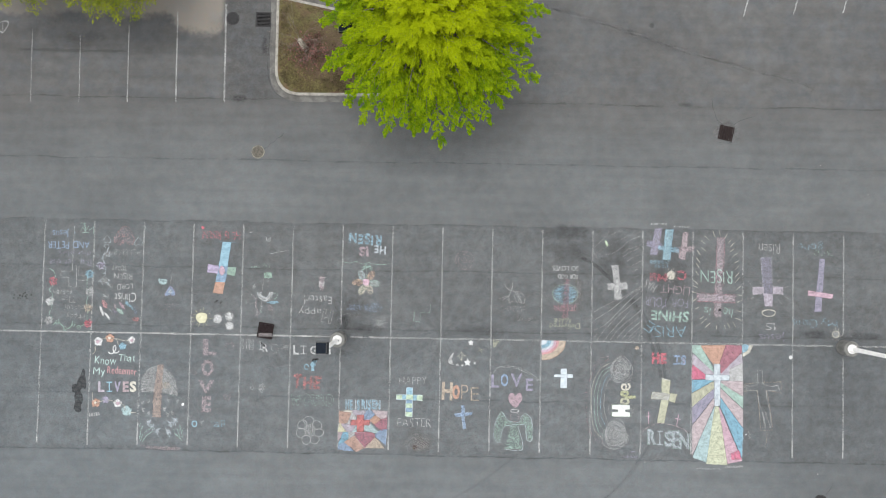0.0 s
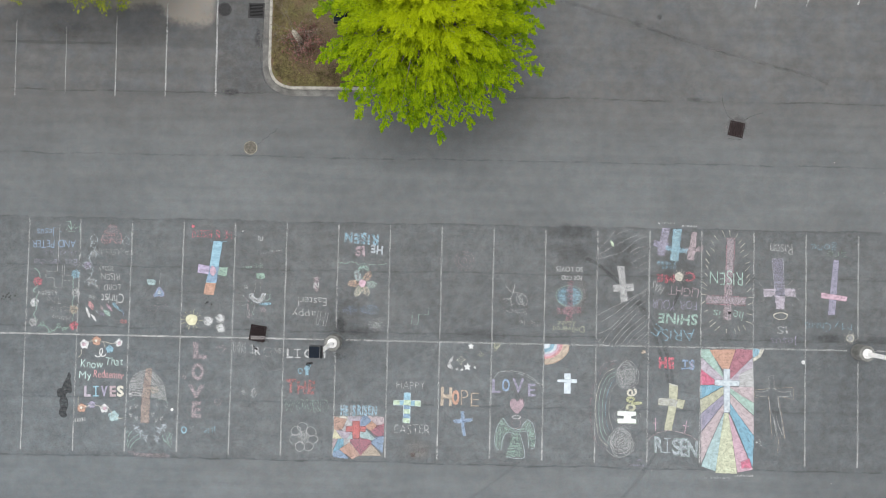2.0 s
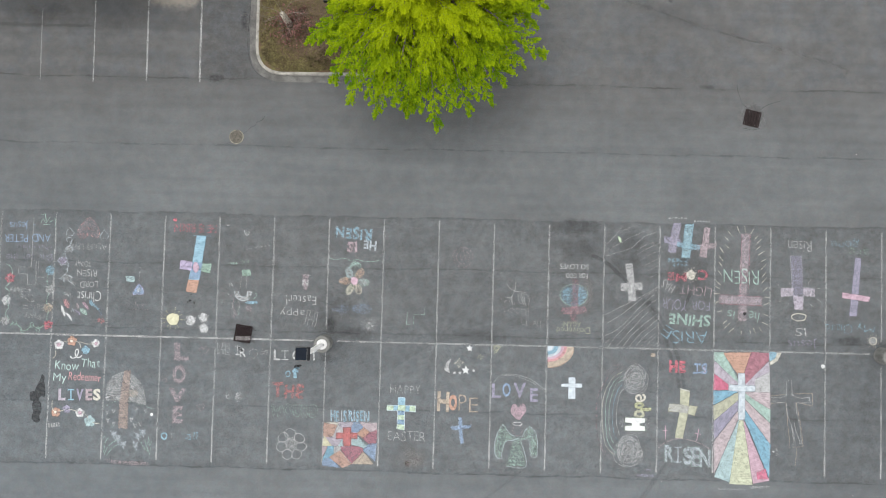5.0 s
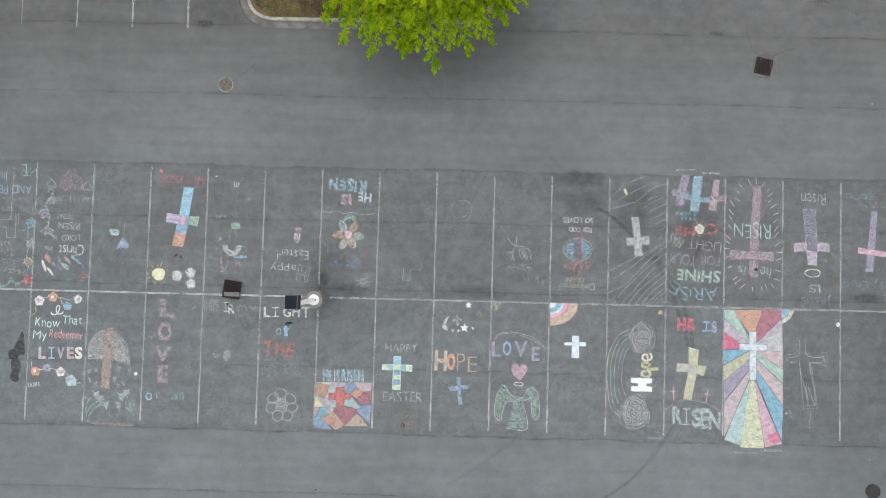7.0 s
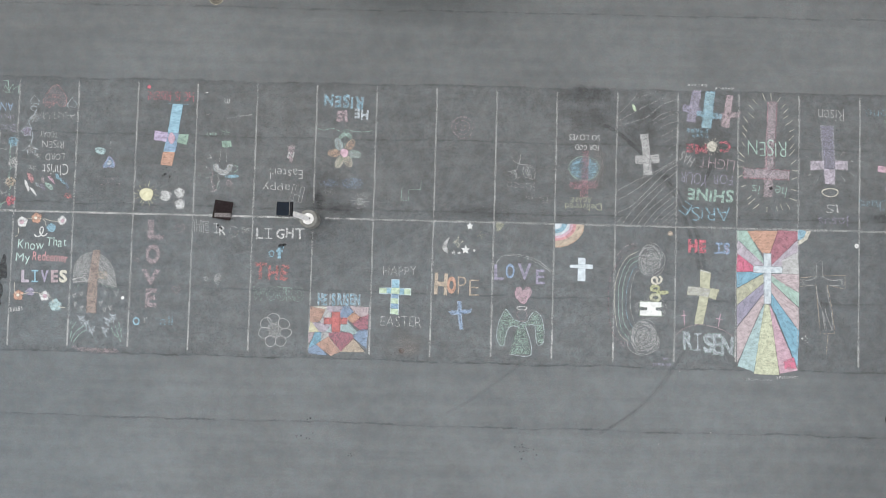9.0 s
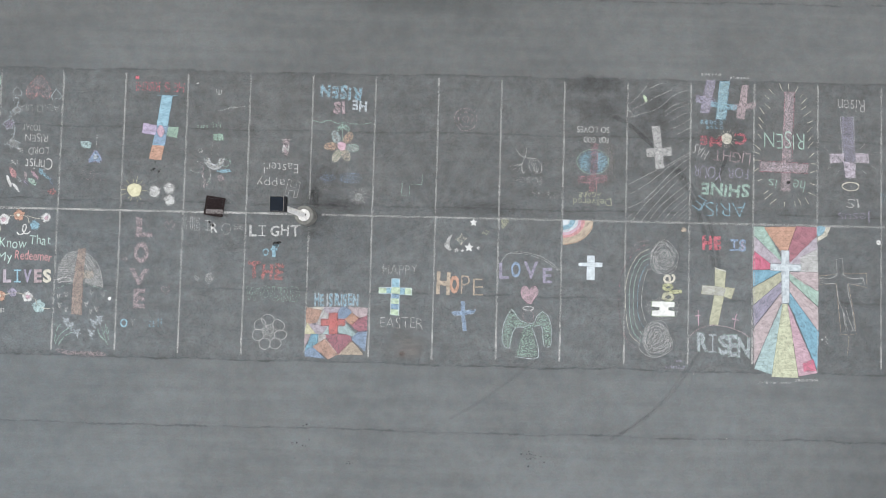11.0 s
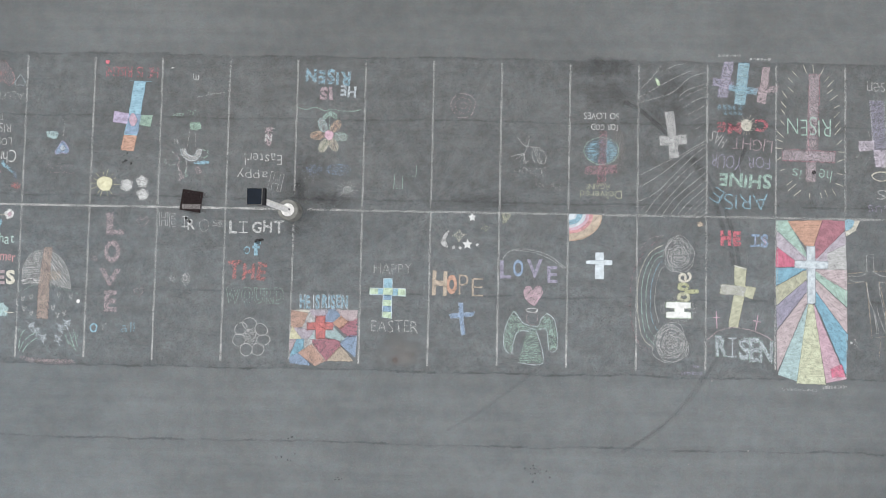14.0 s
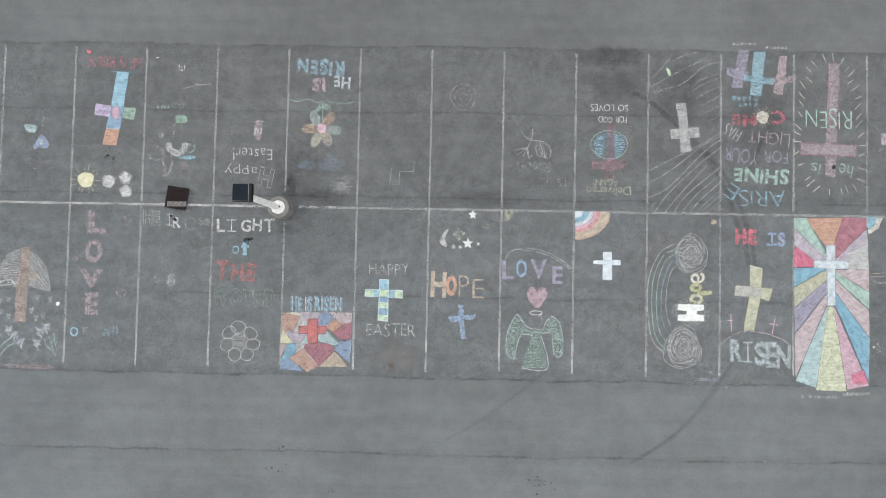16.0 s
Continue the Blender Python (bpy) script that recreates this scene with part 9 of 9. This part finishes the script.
stain("grime", SOFT, [(0.21, 0.59), (2.13, 0.84), (4.27, 0.56), (4.07, -0.03), (2.15, 0.07), (0.44, -0.00)], "faint grime along the painted line", "stain", z=0.00292)
stain("dust_patch", PALE, [(7.01, 3.94), (7.76, 3.73), (7.88, 2.44), (7.68, 0.94), (7.25, 1.57)], "pale dusty streak down a stall", "stain", z=0.00298)
stain("dust_patch", PALE, [(-2.45, -5.00), (-0.75, -4.75), (0.12, -5.58), (-0.50, -6.40), (-1.99, -6.34)], "pale dusty patch round a rust stain", "stain", z=0.00304)
stain("dark_patch", DARK_BLOT, [(-10.13, 0.72), (-8.94, 0.70), (-8.92, 0.35), (-9.16, 0.31), (-9.21, 0.48), (-9.99, 0.51), (-10.03, -0.27), (-10.14, -0.14)], "dark wet rim round the drain grate", "stain", z=0.0031)
stain("dark_patch", DARK_BLOT, [(-10.05, -0.10), (-9.02, -0.17), (-9.10, -0.30), (-9.96, -0.27)], "dark wet rim below the drain grate", "stain", z=0.00316)
stain("grime", SOFT, [(-13.52, 17.82), (-12.27, 18.04), (-10.06, 18.04), (-9.99, 17.82), (-12.26, 17.65), (-12.29, 16.57), (-13.10, 16.37)], "grime round the manhole by the island", "stain", z=0.00322)
stain("grime", SOFT, [(-8.37, 13.29), (-7.11, 13.03), (-4.61, 12.85), (-2.73, 12.76), (-3.05, 13.07), (-5.87, 13.14)], "damp grime along the gutter", "stain", z=0.00328)
trail("tyre_mark", FAINT_RUBBER, [(0.81, -8.68), (2.06, -7.96), (3.21, -7.10), (4.26, -6.24), (4.88, -5.49), (4.98, -5.06)], 0.13, "faint curved tyre mark", "tyre mark", z=0.00060)
trail("tyre_mark", FAINT_RUBBER, [(7.65, -9.40), (8.80, -8.75), (9.84, -7.86), (10.68, -6.84), (11.30, -5.78), (11.93, -4.71)], 0.13, "dark curved tyre mark", "tyre mark", z=0.00066)
trail("tyre_mark", FAINT_RUBBER, [(8.07, -9.14), (9.22, -8.33), (10.15, -7.37), (10.88, -6.31)], 0.11, "dark curved tyre mark", "tyre mark", z=0.00072)
trail("tyre_mark", RUBBER, [(12.03, -1.97), (11.88, -1.12), (11.54, -0.28), (11.28, 0.57), (10.75, 1.63), (10.00, 2.58), (9.15, 3.43), (8.29, 4.17), (7.65, 4.49)], 0.18, "dark tyre mark sweeping through the stalls", "tyre mark", z=0.00078)
trail("tyre_mark", RUBBER, [(12.30, -2.13), (12.13, -1.12), (11.81, -0.06), (11.49, 0.79), (10.96, 1.63), (10.43, 2.27)], 0.16, "dark tyre mark sweeping through the stalls", "tyre mark", z=0.00084)
trail("tyre_mark", RUBBER, [(12.59, 2.95), (12.13, 1.87), (11.49, 1.00)], 0.12, "faint tyre mark", "tyre mark", z=0.00090)
trail("crack", CRACK, [(15.37, 11.94), (15.02, 12.21), (14.90, 12.52)], 0.024, "thin crack running from a drain", "crack", z=0.00096)
trail("crack", CRACK, [(15.89, 11.95), (16.27, 12.20), (16.64, 12.33), (16.89, 12.40)], 0.024, "thin crack running from a drain", "crack", z=0.00102)
trail("crack", CRACK, [(15.03, 11.02), (15.50, 10.94), (15.87, 11.01)], 0.024, "thin crack along a drain", "crack", z=0.00108)
trail("crack", CRACK, [(-9.95, 10.19), (-9.70, 10.34), (-9.61, 10.49), (-9.37, 10.60), (-9.26, 10.78), (-9.00, 10.90), (-8.88, 11.10)], 0.024, "thin crack running from a manhole", "crack", z=0.00114)
trail("crack", CRACK, [(-10.60, 9.73), (-10.84, 9.61)], 0.024, "thin crack running from a manhole", "crack", z=0.00120)
trail("crack", CRACK, [(20.99, -8.09), (21.25, -7.74), (21.38, -7.43)], 0.024, "thin crack running from a manhole", "crack", z=0.00126)
trail("crack", HAZY, [(3.58, 18.73), (5.30, 18.44), (8.44, 17.55), (10.32, 17.01), (12.20, 16.34), (14.69, 15.60), (17.18, 14.98), (19.67, 14.27), (20.29, 13.96)], 0.9, "long diagonal paving seam", "crack", z=0.00132)
trail("crack", HAZY, [(3.58, 18.73), (5.30, 18.44), (8.44, 17.55), (10.32, 17.01), (12.20, 16.34), (14.69, 15.60), (17.18, 14.98), (19.67, 14.27), (20.29, 13.96)], 0.22, "long diagonal paving seam", "crack", z=0.00138)
trail("crack", HAZY, [(3.58, 18.73), (5.30, 18.44), (8.44, 17.55), (10.32, 17.01), (12.20, 16.34), (14.69, 15.60), (17.18, 14.98), (19.67, 14.27), (20.29, 13.96)], 0.08, "long diagonal paving seam", "crack", z=0.00144)
trail("crack", HAZY, [(9.07, 17.37), (10.01, 17.00), (11.26, 16.64), (12.20, 16.34)], 0.1, "dark broken stretch of a diagonal seam", "crack", z=0.00150)
trail("crack", HAZY, [(13.82, 15.80), (14.69, 15.60), (16.25, 15.15), (17.81, 14.74)], 0.09, "dark broken stretch of a diagonal seam", "crack", z=0.00156)
stain("dark_patch", DARK_BLOT, [(11.19, 17.59), (11.44, 17.62), (11.56, 17.41), (11.31, 17.21), (11.13, 17.37)], "small dark blot on the driving lane", "stain", z=0.00334)
stain("dark_patch", DARK_BLOT, [(12.69, 13.21), (13.78, 13.10), (13.65, 12.85), (13.00, 12.93)], "dark broken spot along a paving seam", "stain", z=0.0034)
stain("worn_patch", SPECK, [(-10.25, 16.61), (-9.90, 16.68), (-9.81, 15.51), (-9.98, 15.03), (-10.25, 15.66)], "loose grit along the gutter", "stain", z=0.00346)
stain("worn_patch", SPECK, [(-11.97, 13.23), (-10.88, 13.19), (-10.93, 12.74), (-11.87, 12.79)], "cracked rough patch at a stall end", "stain", z=0.00352)
stain("grime", SOFT, [(-21.80, 16.80), (-20.73, 16.88), (-19.46, 16.59), (-18.50, 16.09), (-18.42, 15.52), (-20.37, 15.49), (-21.70, 15.53)], "dark sealed patch in a parking stall", "stain", z=0.00358)
stain("dust_patch", PALE, round_grate([(14.62, 12.35), (15.5, 12.5), (16.4, 12.3), (16.5, 11.4), (16.2, 10.75), (15.3, 10.6), (14.7, 10.9), (14.5, 11.6)], 15.49, 11.50, 0.40, -12.0), "pale worn apron round an iron drain", "stain", smooth=False, z=0.00382)
stain("worn_patch", SPECK, round_grate([(14.9, 12.2), (15.5, 12.35), (16.2, 12.1), (16.2, 11.2), (15.9, 10.85), (15.1, 10.85), (14.85, 11.4)], 15.49, 11.50, 0.40, -12.0), "broken asphalt round an iron drain", "stain", smooth=False, z=0.00388)
trail("crack", CRACK, [(14.90, 12.52), (14.76, 12.9), (14.72, 13.3)], 0.024, "thin crack running from a drain", "crack", z=0.00116)
stain("worn_patch", SPECK, round_grate([(-10.35, 0.75), (-9.6, 0.85), (-8.75, 0.75), (-8.6, 0.2), (-8.8, -0.4), (-9.6, -0.55), (-10.3, -0.35), (-10.45, 0.2)], -9.60, 0.20, 0.42, -8.0), "broken dark asphalt round the drain grate", "stain", smooth=False, z=0.00394)
stain("rust_stain", RUST, [(-1.40, -5.93), (-1.32, -5.84), (-1.19, -5.88), (-1.19, -6.03), (-1.32, -6.08), (-1.40, -6.04)], "small round rust stain", "stain", z=0.00364)
stain("dust_patch", PALE, [(-1.83, -5.83), (-1.37, -5.51), (-0.52, -5.55), (-0.13, -6.01), (-0.72, -6.27), (-1.57, -6.25)], "pale dusty patch round a rust stain", "stain", z=0.0037)
stain("dust_patch", PALE, [(-16.13, -6.23), (-15.27, -6.15), (-13.97, -6.21), (-13.97, -6.33), (-15.26, -6.36), (-16.12, -6.38)], "pinkish dusty band at the stall edge", "stain", z=0.00376)
trail("crack", CRACK, [(-9.73, 18.52), (-9.78, 16.62), (-9.86, 15.03), (-9.77, 14.09), (-9.51, 13.46), (-8.99, 13.06), (-8.05, 12.92), (-6.49, 12.88)], 0.03, "dark joint along the gutter", "crack", z=0.00162)
trail("dust_patch", HAZY, [(-4.62, 13.29), (-2.73, 12.76)], 0.3, "pale dust along the gutter", "dust", z=0.00168)
drops(-5.43, -9.90, 4, 0.2, 0.045, 1)
drops(-5.89, -9.87, 5, 0.08, 0.05, 2)
drops(-3.54, -10.69, 6, 0.12, 0.04, 3)
drops(4.41, -10.30, 16, 0.28, 0.05, 4)
drops(-5.32, -9.06, 5, 0.12, 0.045, 5)
drops(-12.21, 1.86, 11, 0.22, 0.06, 6)
drops(-22.95, 1.82, 20, 0.28, 0.06, 7)
drops(-19.76, 3.33, 4, 0.2, 0.06, 8)
drops(-9.75, -0.69, 5, 0.12, 0.05, 9)
drops(-13.55, -6.07, 4, 1.0, 0.02, 10)


def paper_scrap(x, y, size, turn):
    bm = bmesh.new()
    pts = [bm.verts.new(v) for v in ((-size, -size * 0.6, 0.004), (size, -size * 0.7, 0.006), (size * 0.8, size * 0.6, 0.012), (0, size * 0.7, 0.022), (-size * 0.9, size * 0.5, 0.008))]
    bm.faces.new(pts)
    me = bpy.data.meshes.new("paper_scrap")
    bm.to_mesh(me)
    bm.free()
    me.materials.append(STRIPE_PAINT)
    ob = new("paper_scrap", me)
    ob.matrix_basis = pose(x, y, 0, 0, 0, turn)
    tagged(ob, "tiny white paper scrap lying on asphalt", "litter", "white paper scraps")


paper_scrap(12.62, -9.23, 0.035, 0)
paper_scrap(10.29, -9.80, 0.03, 47)
paper_scrap(11.20, -6.53, 0.03, 94)
paper_scrap(19.07, -0.72, 0.06, 141)
paper_scrap(20.67, 9.81, 0.04, 188)
paper_scrap(23.27, 8.24, 0.035, 235)
paper_scrap(20.54, -6.97, 0.035, 282)
paper_scrap(16.81, -4.80, 0.03, 329)
